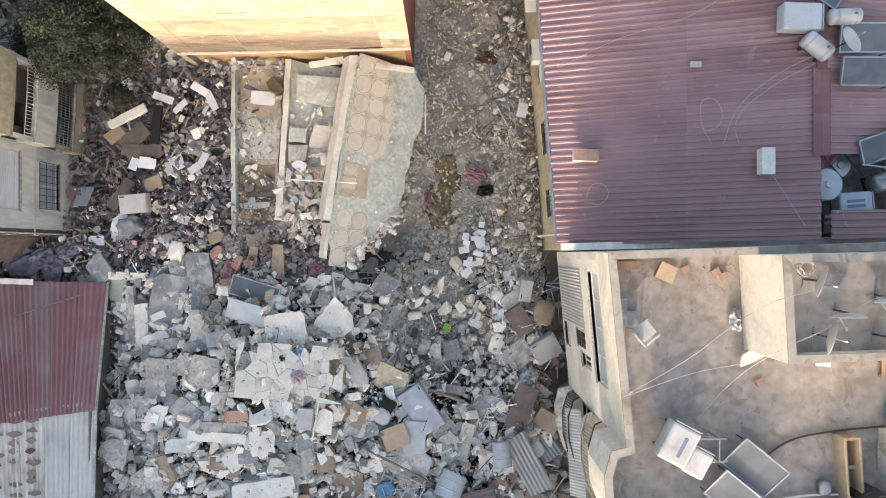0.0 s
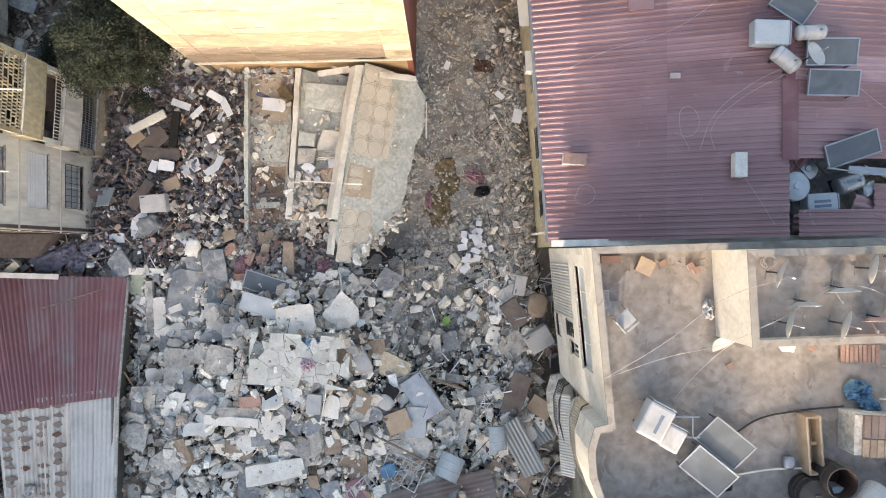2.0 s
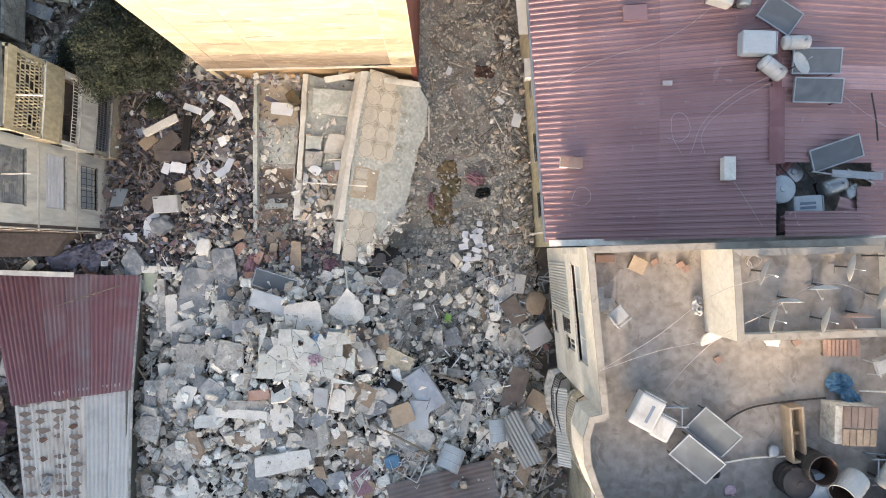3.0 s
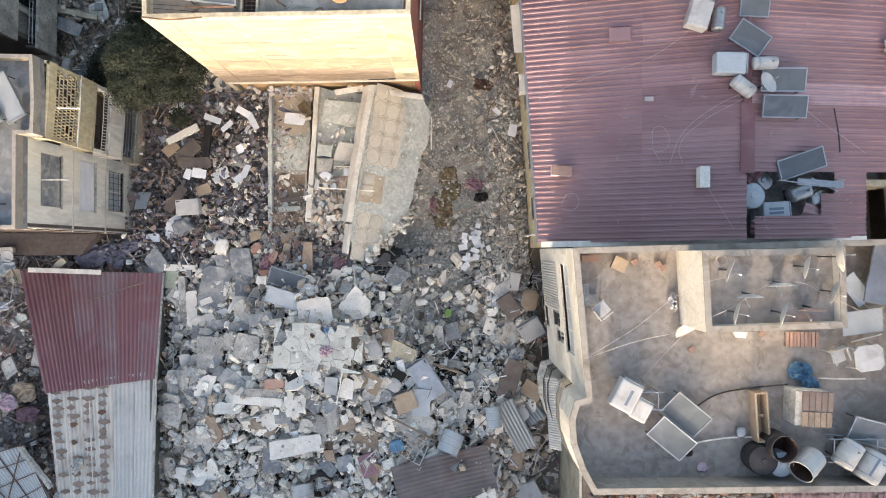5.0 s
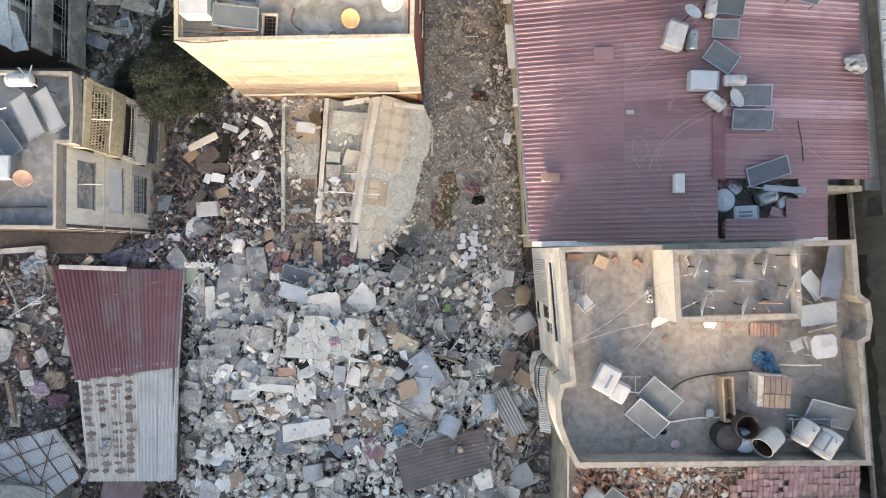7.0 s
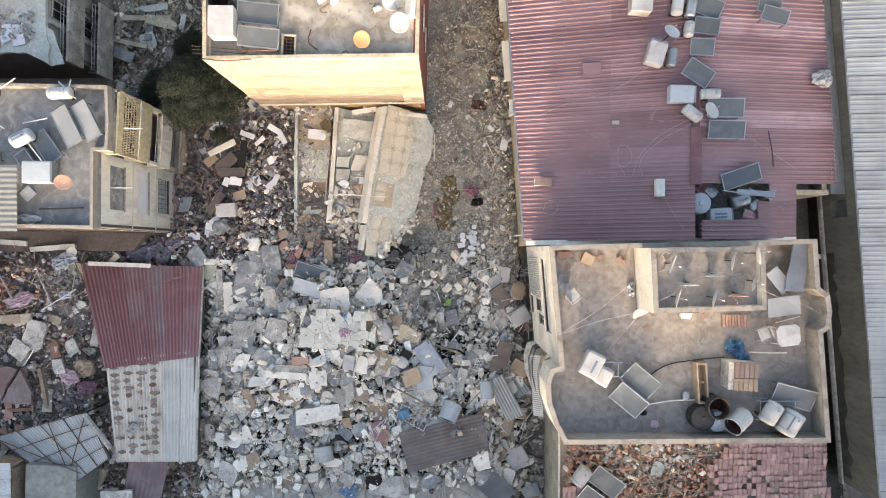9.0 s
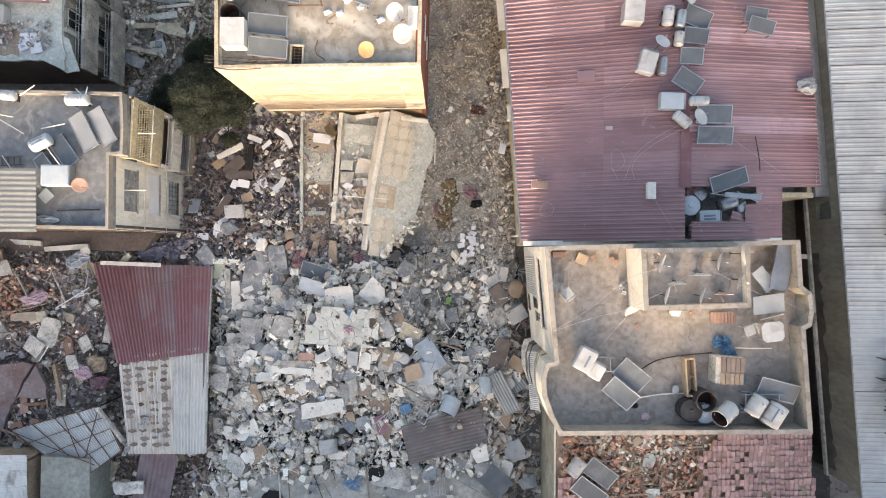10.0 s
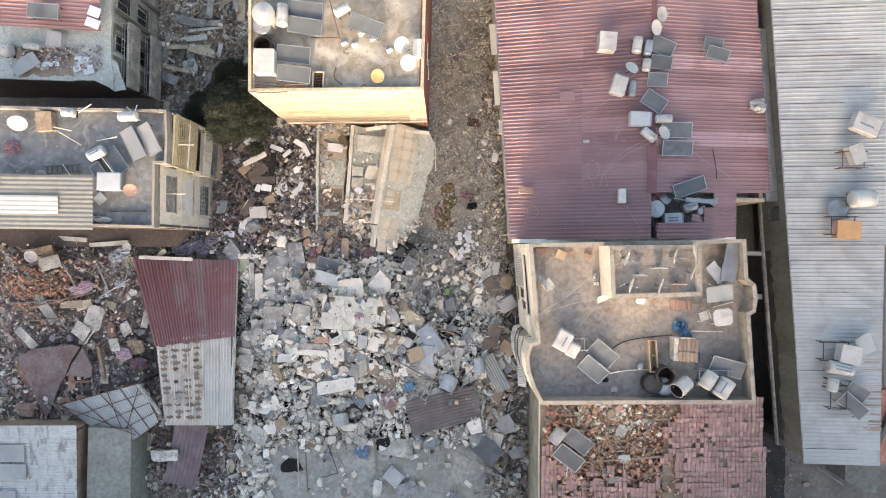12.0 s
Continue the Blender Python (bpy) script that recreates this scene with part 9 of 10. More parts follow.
# ---- broken tile roof ----
def tile_roof():
    h = thing("tiled_house", "house under a broken red clay tile roof", "house")
    part("wall", prism([(6.05, -18.5), (20.0, -18.5), (19.5, -9.0), (6.0, -9.0)], -0.2, 4.6), OLDCREAM, h)
    part("attic", prism([(6.1, -18.4), (19.9, -18.4), (19.4, -9.1), (6.1, -9.1)], 4.6, 4.95), BARE, h)
    bm = bmesh.new()
    prof = [(-0.124, 0.0), (-0.08, 0.04), (0.0, 0.055), (0.08, 0.04), (0.124, 0.0)]
    top = [[bm.verts.new((x, y, z + (0.02 if y > 0 else 0.0))) for x, z in prof] for y in (-0.18, 0.18)]
    low = [[bm.verts.new((x, y, z - 0.015 + (0.02 if y > 0 else 0.0))) for x, z in prof] for y in (-0.18, 0.18)]
    for i in range(4):
        bm.faces.new((top[0][i], top[0][i + 1], top[1][i + 1], top[1][i]))
        bm.faces.new((low[0][i + 1], low[0][i], low[1][i], low[1][i + 1]))
        bm.faces.new((low[0][i], low[0][i + 1], top[0][i + 1], top[0][i]))
    me = bpy.data.meshes.new("roof_tile")
    bm.to_mesh(me)
    bm.free()
    me.materials.append(TILE)
    rnd = random.Random(3)
    count = 0
    rest = []
    for j in range(29):
        y = -9.25 - j * 0.305
        for i in range(56):
            x = 6.2 + i * 0.246
            edge = 0.9 * uneven(x, y, 0.75) + 0.5 * uneven(x + 9, y, 2.2)
            sound = x + edge > 14.3 - 0.35 * step01(-y, 9.5, 11.5) or (x + 1.2 * edge < 7.7 and y < -12.2) or (y + edge < -14.0 and 8 < x < 11.2 and uneven(x, y, 1.1) < 0.25) or (11.3 < x + 0.4 * edge < 12.9 and y + 0.5 * edge < -14.4)
            if x > 19.6 - 0.04 * (y + 9) or not sound or uneven(x + 30, y, 1.5) > 0.62 or rnd.random() < 0.025:
                continue
            sag = 0.14 * uneven(x, y - 40, 0.5)
            slip = 0.07 * uneven(x + 60, y, 0.6)
            z = 5.75 - 0.05 * abs(x - 12.5) + sag + 0.004 * (i % 2)
            m = pose(x + rnd.gauss(0, 0.012), y + slip + rnd.gauss(0, 0.02), z, rnd.gauss(7, 2.5), rnd.gauss(0, 3), rnd.gauss(1, 3) + 10 * slip)
            if count < 300:
                part("roof_tile", me, None, h, "", m)
                count += 1
            else:
                rest.append(m)
    big = bmesh.new()
    for m in rest:
        n0 = len(big.verts)
        big.from_mesh(me)
        big.verts.ensure_lookup_table()
        for v in big.verts[n0:]:
            v.co = m @ v.co
    part("roof_tiles", big, TILE, h)["kind"] = "stuff"
    under = prism([(13.4, -18.4), (19.8, -18.4), (19.35, -9.1), (13.6, -9.1)], 4.75, 5.4)
    part("roof_boarding", under, BARE, h)
    for k in range(9):
        y = -9.6 - 0.75 * k
        part("rafter", box(0, 6.4, -0.05, 0.05, 0, 0.1), TIMBER, h, "", axes((7.0 + 0.2 * (k % 3), y, 5.2 + 0.1 * (k % 2)), (1, 0.1 * ((k * 7) % 3 - 1), 0.03 * (k % 3 - 1)), (0, 1, 0)))
    for k in range(5):
        part("batten", box(0, 1.4 + 0.4 * (k % 3), -0.025, 0.025, 0, 0.05), TIMBER, h, "", axes((9.2 + 0.5 * k, -13.0 + 0.5 * (k % 3), 5.5), (0.5 - 0.3 * k, 1, 0.02), (-1, 0, 0)))
    part("eave", tube([(6.0, -9.0, 5.0), (6.05, -18, 5.0)], 0.06, 6), WHITE, h)


tile_roof()
rr = random.Random(8)
hole = [(rr.uniform(6.4, 14.4), rr.uniform(-18, -9.3), 5.0 if rr.random() < 0.85 else 5.3) for _ in range(4300)]
strew("broken_tiles", "plate", BROKENTILE, "heap of broken clay tiles on the attic floor", "broken tiles", hole, lambda r: r.uniform(0.12, 0.34), 0.4, 0.8, 0.15, 0.35, 91)
strew("rubble", "lump", BROWNRUBBLE, "brick and plaster rubble on the attic floor", "rubble", [(rr.uniform(6.4, 13.8), rr.uniform(-11.5, -9.2), 5.0) for _ in range(420)], middle, 0.5, 0.7, 0.5, 0.3, 92)
strew("splinters", "stick", SPLINTERS, "broken roof laths on the attic floor", "debris", [(rr.uniform(6.6, 13.5), rr.uniform(-18, -9.4), 5.3) for _ in range(190)], lambda r: r.uniform(0.5, 2.0), 0.3, 0.6, 0.5, 0.4, 93)
strew("rubble", "block", PALERUBBLE, "pale hollow bricks and plaster on the attic floor", "rubble", [(rr.gauss(11.2, 1.6), rr.gauss(-10.4, 0.9), 5.1) for _ in range(330)], lambda r: r.uniform(0.1, 0.36), 0.5, 0.55, 0.5, 0.4, 94)
for k in range(14):
    slab(rr.uniform(9.5, 13.4), rr.uniform(-17.5, -9.8), 5.5, rr.uniform(0.5, 1.1), rr.uniform(0.35, 0.7), 0.08, rr.uniform(0, 180), rr.gauss(0, 9), rr.gauss(0, 9), rr.choice((CONCRETE, PALESLAB, TILE, TILE, CARD)), "broken roof piece on the attic floor", "roof_fragment", "rubble", 0.15)


# on the flat roof
collector(8.45, -5.7, 10.20, 1.50, 0.97, -39, 12, PANEL, "grey glass solar collector on a steel frame")
collector(7.95, -6.53, 10.20, 1.50, 0.92, -39, 12, PANEL, "grey glass solar collector on a steel frame")
tank_box(6.28, -4.95, 10.35, 1.10, 0.82, 0.50, 62, ENAMEL, "boxy white water tank of a solar heater with faded lettering", 1)
tank_box(6.83, -5.48, 10.2, 0.80, 0.62, 0.50, 62, ENAMEL, "small white water tank on a steel frame", 0)
collector(15.05, -6.33, 10.20, 1.80, 0.92, -14, 14, PANEL, "grey glass solar collector beside two tanks")
water_tank(13.98, -6.98, 10.35, 1.0, 0.36, 58, ENAMEL, "white water tank lying on a frame", 0)
water_tank(14.78, -7.40, 10.35, 1.12, 0.42, 58, ENAMEL, "white water tank with rust streaks", 1)
frame_stand(14.3, -6.9, 9.6, 1.5, 0.8, STEEL, "steel tube stand under two tanks")
frame_stand(7.0, -5.2, 9.6, 0.9, 0.6, STEEL, "steel tube stand beside a collector")
drum(11.69, -6.77, 9.60, 0.46, 0.95, 0, 0, 0, DARKSTEEL, "rusty open steel barrel", "barrel", "barrel", True)
drum(11.13, -7.28, 9.60, 0.51, 0.60, 0, 0, 0, DARKSTEEL, "dark lidded steel barrel", "barrel", "barrel", False)
drum(11.82, -7.44, 9.60, 0.44, 0.50, 0, 0, 0, PALEBLUE, "pale blue plastic barrel with a lid", "barrel", "barrel", False)
drum(12.97, -7.15, 10.10, 0.40, 0.95, 62, 0, -62, ENAMEL, "white enamel tub tipped over showing its dark inside", "tub", "tub", True)
planter(11.17, -5.81, 9.6, 0.46, 1.75, 0.5, 4, CARD, "long tan wooden box open at the top")
hive_box(12.77, -5.42, 9.6)
slatted_pallet(12.75, -3.13, 9.61)
GRIME = random.Random(58)
strew("litter", "plate", BARE, "brown dirt and dry leaves on the roof deck", "litter", [(GRIME.uniform(5.0, 15.4), -0.25 - abs(GRIME.gauss(0, 0.7)), DECK_Z) for _ in range(1500)], lambda r: 0.012 + 0.06 * r.random() ** 3, 0.8, 0.7, 0.2, 0.004, 99)
strew("litter", "plate", BARE, "brown dirt specks scattered on the roof deck", "litter", [(a + GRIME.gauss(0, 0.28), b + GRIME.gauss(0, 0.2), DECK_Z) for a, b in [(GRIME.uniform(5.6, 15.2), GRIME.uniform(-7.6, -1.2)) for _ in range(60)] if not 8.0 < a < 13.3 or b < -3.2 for _ in range(9)], lambda r: 0.012 + 0.06 * r.random() ** 3, 0.8, 0.7, 0.2, 0.004, 100)
lumpy(12.68, -4.25, 9.80, 0.75, 0.6, 0.4, 0, BLUE, "crumpled blue plastic tarpaulin on the roof", "tarpaulin", "tarpaulin", 0.34, 5)
lumpy(13.05, -4.72, 9.80, 0.62, 0.5, 0.3, -50, BLUE, "crumpled blue plastic tarpaulin on the roof", "tarpaulin", "tarpaulin", 0.34, 5)
lumpy(13.55, -5.6, 9.70, 0.42, 1.4, 0.20, 10, BLUE, "trailing end of a blue tarpaulin", "tarpaulin", "tarpaulin", 0.34, 5)
garden_table(14.73, -3.67, 9.6)
garden_chair(13.84, -3.66, 9.6, 20, ENAMEL, "white plastic garden chair on the flat roof")
garden_chair(5.55, -2.05, 9.6, 130, ENAMEL, "white plastic chair leaning by grey boxes")
slab(15.15, -0.76, 10.20, 2.07, 0.88, 0.06, 78, 10, 0, TARP, "blue grey folded tarpaulin sheet over a frame", "tarpaulin", "tarpaulin", 0.08)
slab(14.52, -1.33, 9.95, 1.11, 0.62, 0.03, -50, 6, 0, PALEBLUE, "pale blue plastic sheet on the roof", "plastic_sheet", "sheet", 0.06)
slab(14.63, -2.45, 10.10, 1.41, 0.84, 0.03, 8, 6, 0, GREYSHEET, "grey metal panel lying on the roof", "metal_sheet", "sheet", 0.03)
chest(4.89, -1.57, 9.77, 0.40, 0.76, 0.35, 0, 0, 0, DARK_CONCRETE, "stacked grey green blocks", "block_stack", "blocks", False)
chest(5.26, -1.74, 9.70, 0.36, 0.40, 0.20, 0, 0, 0, DARK_CONCRETE, "stacked grey green blocks", "block_stack", "blocks", False)
chest(6.24, -0.48, 9.69, 0.49, 0.45, 0.18, -25, 0, 0, CARD, "pale clay block on the roof", "clay_block", "block", False)
chest(6.80, -0.39, 9.66, 0.20, 0.18, 0.12, 30, 0, 0, TERRA, "small clay brick on the roof", "brick_piece", "brick", False)
chest(7.63, -0.47, 9.66, 0.20, 0.18, 0.12, 30, 0, 0, TERRA, "small clay brick on the roof", "brick_piece", "brick", False)
chest(7.81, -0.60, 9.66, 0.20, 0.18, 0.12, 30, 0, 0, TERRA, "small clay brick on the roof", "brick_piece", "brick", False)
chest(8.84, -3.52, 9.66, 0.20, 0.18, 0.12, 30, 0, 0, TERRA, "small clay brick on the roof", "brick_piece", "brick", False)
chest(8.61, -2.91, 9.66, 0.20, 0.18, 0.12, 30, 0, 0, TERRA, "small clay brick on the roof", "brick_piece", "brick", False)
chest(10.68, -2.88, 9.66, 0.20, 0.18, 0.12, 30, 0, 0, TERRA, "small clay brick on the roof", "brick_piece", "brick", False)
chest(11.35, -2.94, 9.66, 0.20, 0.18, 0.12, 30, 0, 0, TERRA, "small clay brick on the roof", "brick_piece", "brick", False)
chest(5.18, -0.28, 9.70, 0.58, 0.22, 0.20, 0, 0, 0, TERRA, "red brown clay blocks at the parapet", "clay_block", "block", False)
lumpy(8.17, -1.79, 9.80, 0.31, 0.58, 0.30, 0, ENAMEL, "white plastic bag by the stair hut", "plastic_bag", "bag", 0.40, 5)
lumpy(10.55, -2.83, 9.75, 0.49, 0.45, 0.20, 0, WHITE, "pale lump of plaster on the roof", "plaster_lump", "plaster", 0.30, 5)
slab(8.56, -2.76, 9.85, 0.76, 0.36, 0.08, 25, 0, 0, CREAM, "fallen piece of cream render", "render_piece", "plaster", 0.20)
lumpy(10.60, -1.60, 9.62, 0.14, 0.14, 0.05, 0, BLACK, "small dark stone on the roof", "stone", "stone", 0.40, 5)
lumpy(9.27, -7.75, 9.62, 0.36, 0.32, 0.06, 0, PINK, "faint pink scrap on the roof", "scrap", "scrap", 0.40, 5)
lumpy(8.74, -7.19, 9.70, 0.31, 0.27, 0.15, 0, DARKSTEEL, "dark rag on the roof", "rag", "cloth", 0.40, 5)
lumpy(10.58, -6.42, 9.75, 0.36, 0.40, 0.25, 0, STEEL, "grey can on the roof", "can", "can", 0.10, 5)
cable([(9.04, -5.55, 9.65), (9.71, -5.14, 9.66), (10.71, -4.91, 9.67), (12.27, -4.73, 9.70)], 0.030, DARKSTEEL, "dark hose lying on the roof", "hose", "hose")
cable([(8.96, -6.83, 9.70), (10.04, -6.66, 9.70), (11.05, -6.61, 9.70)], 0.030, WHITE, "white pipe lying on the roof", "pipe", "pipe")
cable([(13.29, -4.48, 9.80), (14.23, -4.50, 9.80), (14.95, -4.49, 9.80)], 0.030, WHITE, "white pipe lying on the roof", "pipe", "pipe")
cable([(14.38, -3.18, 9.90), (15.45, -2.89, 9.90)], 0.030, WHITE, "white pipe on the roof", "pipe", "pipe")
cable([(4.77, -3.71, 10.60), (6.27, -2.66, 11.00), (7.91, -1.21, 11.70), (9.26, -0.74, 11.90)], 0.007, CABLE, "thin pale cable strung over the roof", "cable", "cable")
cable([(4.77, -3.71, 10.60), (6.57, -3.06, 10.70), (7.90, -2.62, 11.20), (9.11, -1.87, 11.80)], 0.007, CABLE, "thin pale cable strung over the roof", "cable", "cable")
cable([(7.12, -4.55, 9.65), (7.89, -3.48, 10.00), (8.41, -2.31, 11.50), (9.31, -1.76, 11.80)], 0.007, CABLE, "thin pale cable strung over the roof", "cable", "cable")
cable([(9.11, -1.87, 11.80), (10.89, -0.93, 11.90), (12.52, -1.53, 11.90), (15.02, -2.48, 10.60)], 0.007, CABLE, "thin pale cable strung over the roof", "cable", "cable")
cable([(12.46, -0.51, 12.00), (14.12, -1.80, 11.00), (15.89, -2.69, 10.60)], 0.007, CABLE, "thin pale cable strung over the roof", "cable", "cable")
# satellite dishes on the stair hut
dish(9.07, -0.61, 11.95, 0.39, 70, 26, ENAMEL, "white satellite dish on a thin bracket", 11.40)
dish(10.76, -1.05, 11.95, 0.39, 2, 4, ENAMEL, "white satellite dish on a thin bracket", 11.40)
dish(11.51, -0.48, 11.95, 0.39, 78, 26, ENAMEL, "white satellite dish on a thin bracket", 11.40)
dish(9.75, -1.42, 11.95, 0.39, 0, 4, ENAMEL, "white satellite dish on a thin bracket", 11.40)
dish(9.31, -1.95, 11.95, 0.39, 76, 26, ENAMEL, "white satellite dish on a thin bracket", 11.40)
dish(10.79, -1.96, 11.95, 0.39, 74, 26, ENAMEL, "white satellite dish on a thin bracket", 11.40)
dish(12.39, -1.28, 11.95, 0.39, 70, 26, ENAMEL, "white satellite dish on a thin bracket", 11.40)
dish(11.75, -1.84, 11.90, 0.39, 0, 6, TERRA, "rusty orange satellite dish on a bracket", 11.40)
dish(12.32, -0.14, 12.30, 0.48, 98, 25, ENAMEL, "large white satellite dish at the hut corner", 11.40)
coil(9.00, -0.30, 11.45, 0.22)
# on the dark red roof
collector(13.07, 6.63, 8.00, 1.73, 0.90, 0, 9, PANEL, "grey glass solar collector on the red roof", "collectors on the red roof")
collector(13.12, 5.60, 8.00, 1.73, 0.87, -1, 9, PANEL, "grey glass solar collector on the red roof", "collectors on the red roof")
collector(12.20, 11.35, 8.00, 1.35, 0.90, -22, 9, PANEL, "grey glass solar collector on the red roof", "collectors on the red roof")
collector(12.15, 10.45, 8.00, 1.22, 0.77, -6, 9, PANEL, "grey glass solar collector on the red roof", "collectors on the red roof")
collector(11.94, 9.46, 8.00, 1.15, 0.80, -2, 9, PANEL, "grey glass solar collector on the red roof", "collectors on the red roof")
collector(11.77, 8.24, 8.00, 1.35, 0.90, -33, 9, PANEL, "grey glass solar collector on the red roof", "collectors on the red roof")
collector(13.99, 3.45, 7.65, 1.9, 0.83, 19, 9, PANEL, "grey glass solar collector on the red roof", "collectors on the red roof")
collector(15.35, 10.97, 8.00, 1.28, 0.71, -14, 9, PANEL, "grey glass solar collector on the red roof", "collectors on the red roof")
water_tank(10.73, 11.36, 8.10, 0.96, 0.27, 82, ENAMEL, "water tank of a solar heater on the red roof", 0)
water_tank(11.34, 11.21, 8.10, 0.90, 0.24, 80, STEEL, "water tank of a solar heater on the red roof", 0)
water_tank(10.48, 8.90, 8.10, 0.90, 0.23, 84, STEEL, "water tank of a solar heater on the red roof", 0)
water_tank(12.26, 7.23, 8.10, 0.96, 0.24, 2, ENAMEL, "water tank of a solar heater on the red roof", 0)
water_tank(11.44, 6.33, 8.10, 0.96, 0.27, -38, ENAMEL, "water tank of a solar heater on the red roof", 0)
water_tank(11.26, 10.25, 8.10, 0.73, 0.24, 84, ENAMEL, "water tank of a solar heater on the red roof", 0)
tank_box(10.95, 7.2, 8.05, 1.22, 0.82, 0.45, -2, PALEBLUE, "flat grey blue water tank of a solar heater", 0)
chest(9.04, 11.53, 7.95, 0.95, 1.02, 0.70, -4, 0, 0, ENAMEL, "square white water tank on the red roof", "water_tank", "tank", False)
collector(15.08, 11.48, 8.00, 1.09, 0.77, -8, 6, PANEL, "dusty grey solar collector on the red roof")
dish(11.90, 12.93, 8.60, 0.41, 80, 60, ENAMEL, "white satellite dish on the red roof", 7.60)
dish(11.59, 12.18, 8.60, 0.41, 80, 60, ENAMEL, "white satellite dish on the red roof", 7.60)
dish(10.27, 9.93, 8.60, 0.38, 150, 60, ENAMEL, "white satellite dish on the red roof", 7.60)
dish(12.11, 6.34, 8.60, 0.41, 120, 60, ENAMEL, "white satellite dish on the red roof", 7.60)
drum(12.15, 2.2, 6.55, 0.5, 0.9, 0, 0, 0, PALEBLUE, "round pale blue water tank with a lid", "water_tank", "tank", False)
drum(12.75, 2.85, 6.3, 0.4, 0.80, 0, 0, 0, STEEL, "round dull steel water tank", "water_tank", "tank", False)
tank_box(13.3, 1.63, 6.95, 1.12, 0.74, 0.50, 4, PALEBLUE, "pale blue white water tank with faded lettering", 2)
water_tank(14.2, 2.35, 7.1, 0.90, 0.32, 20, STEEL, "foil wrapped water tank in the roof opening", 0)
slab(14.55, 2.65, 7.90, 1.80, 0.26, 0.03, -4, 0, 0, STEEL, "grey metal strip lying over the roof opening", "metal_strip", "metal", 0.03)
cable([(12.94, 2.76, 7.90), (14.23, 2.64, 7.90), (15.56, 2.80, 7.80)], 0.030, STEEL, "steel pipe by the tanks", "pipe", "pipe")
lying_sheet(13.1, 1.02, 7.25, 1.9, 0.6, 4, 10, 3, REDSHEET, "bent dark red sheet at the roof opening", 0.14, 3, 0.22)
lying_sheet(14.9, 1.5, 7.15, 1.3, 0.7, -8, -6, 5, REDSHEET, "bent dark red sheet at the roof opening", 0.16, 5, 0.22)
lying_sheet(12.3, 3.0, 7.35, 0.9, 0.5, 50, 8, 12, RIDGERED, "torn dark red sheet at the roof opening", 0.1, 6, 0.22)
pole((12.0, 3.0, 7.6), (13.1, 2.2, 7.1), 0.03, DARKSTEEL, "dark iron pipe in the roof opening", "pipe", "pipe")
pole((12.6, 3.25, 7.5), (13.4, 2.5, 7.3), 0.025, DARKSTEEL, "dark iron pipe in the roof opening", "pipe", "pipe")
pole((14.4, 2.9, 7.6), (15.6, 2.4, 7.3), 0.03, STEEL, "steel bar over the roof opening", "bar", "bar")
pole((14.6, 2.5, 7.4), (15.5, 2.85, 7.4), 0.025, DARKSTEEL, "dark iron bar over the roof opening", "bar", "bar")
lumpy(14.9, 2.1, 7.0, 0.6, 0.5, 0.4, 20, STEEL, "crumpled foil in the roof opening", "foil", "foil", 0.4, 7)
chest(4.77, 3.25, 6.58, 0.80, 0.37, 0.35, -3, 0, 0, WHITE, "short white chimney with a stained cap", "chimney", "chimney", False, TERRA)
chest(10.08, 2.88, 7.73, 0.39, 0.80, 0.35, 0, 0, 0, WHITE, "white vent box on the red roof", "vent_box", "vent", False)
chest(7.05, 8.74, 6.88, 0.86, 0.53, 0.15, 3, 0, 0, REDSHEET, "low dark red roof hatch", "roof_hatch", "hatch", False)
chest(8.15, 6.07, 7.15, 0.33, 0.16, 0.10, 0, 0, 0, CABLE, "small white plate on the red roof", "plate", "plate", False)
# loose cables over the red roof
cable([(3.90, 6.19, 6.40), (5.67, 6.97, 6.80), (8.20, 7.72, 7.30), (9.67, 8.75, 7.80), (10.69, 9.80, 8.10)], 0.007, CABLE, "thin loose cable lying on the red roof", "cable", "cable")
cable([(8.86, 3.45, 7.50), (9.30, 4.58, 7.60), (10.33, 5.52, 7.90), (11.54, 6.14, 8.10)], 0.007, CABLE, "thin loose cable lying on the red roof", "cable", "cable")
cable([(9.32, 3.45, 7.60), (9.21, 4.10, 7.60), (10.04, 5.05, 7.80), (11.38, 5.82, 8.10)], 0.007, CABLE, "thin loose cable lying on the red roof", "cable", "cable")
cable([(8.56, 3.46, 7.40), (8.22, 4.27, 7.40), (8.41, 4.93, 7.40), (8.84, 4.43, 7.50), (8.61, 3.95, 7.40), (8.08, 4.05, 7.30)], 0.007, CABLE, "thin loose cable lying on the red roof", "cable", "cable")
cable([(4.79, 1.83, 6.50), (5.11, 2.34, 6.50), (5.50, 2.10, 6.60), (5.28, 1.67, 6.60), (4.86, 1.70, 6.50)], 0.007, CABLE, "thin loose cable lying on the red roof", "cable", "cable")
cable([(10.24, 2.47, 7.80), (10.70, 1.67, 7.90), (11.20, 0.87, 7.90)], 0.007, CABLE, "thin loose cable lying on the red roof", "cable", "cable")
cable([(13.66, 5.70, 8.00), (14.56, 5.10, 7.80), (15.63, 4.50, 7.60), (16.76, 3.90, 7.30)], 0.007, CABLE, "thin loose cable lying on the red roof", "cable", "cable")
cable([(15.33, 5.65, 7.50), (15.59, 4.52, 7.40), (15.63, 3.94, 7.40)], 0.030, DARKSTEEL, "dark pipe lying on the red roof", "pipe", "pipe")
lumpy(18.21, 8.31, 7.10, 0.86, 0.79, 0.50, 0, ENAMEL, "white plastic sheeting bunched at the gutter", "plastic_sheeting", "plastic", 0.34, 5)
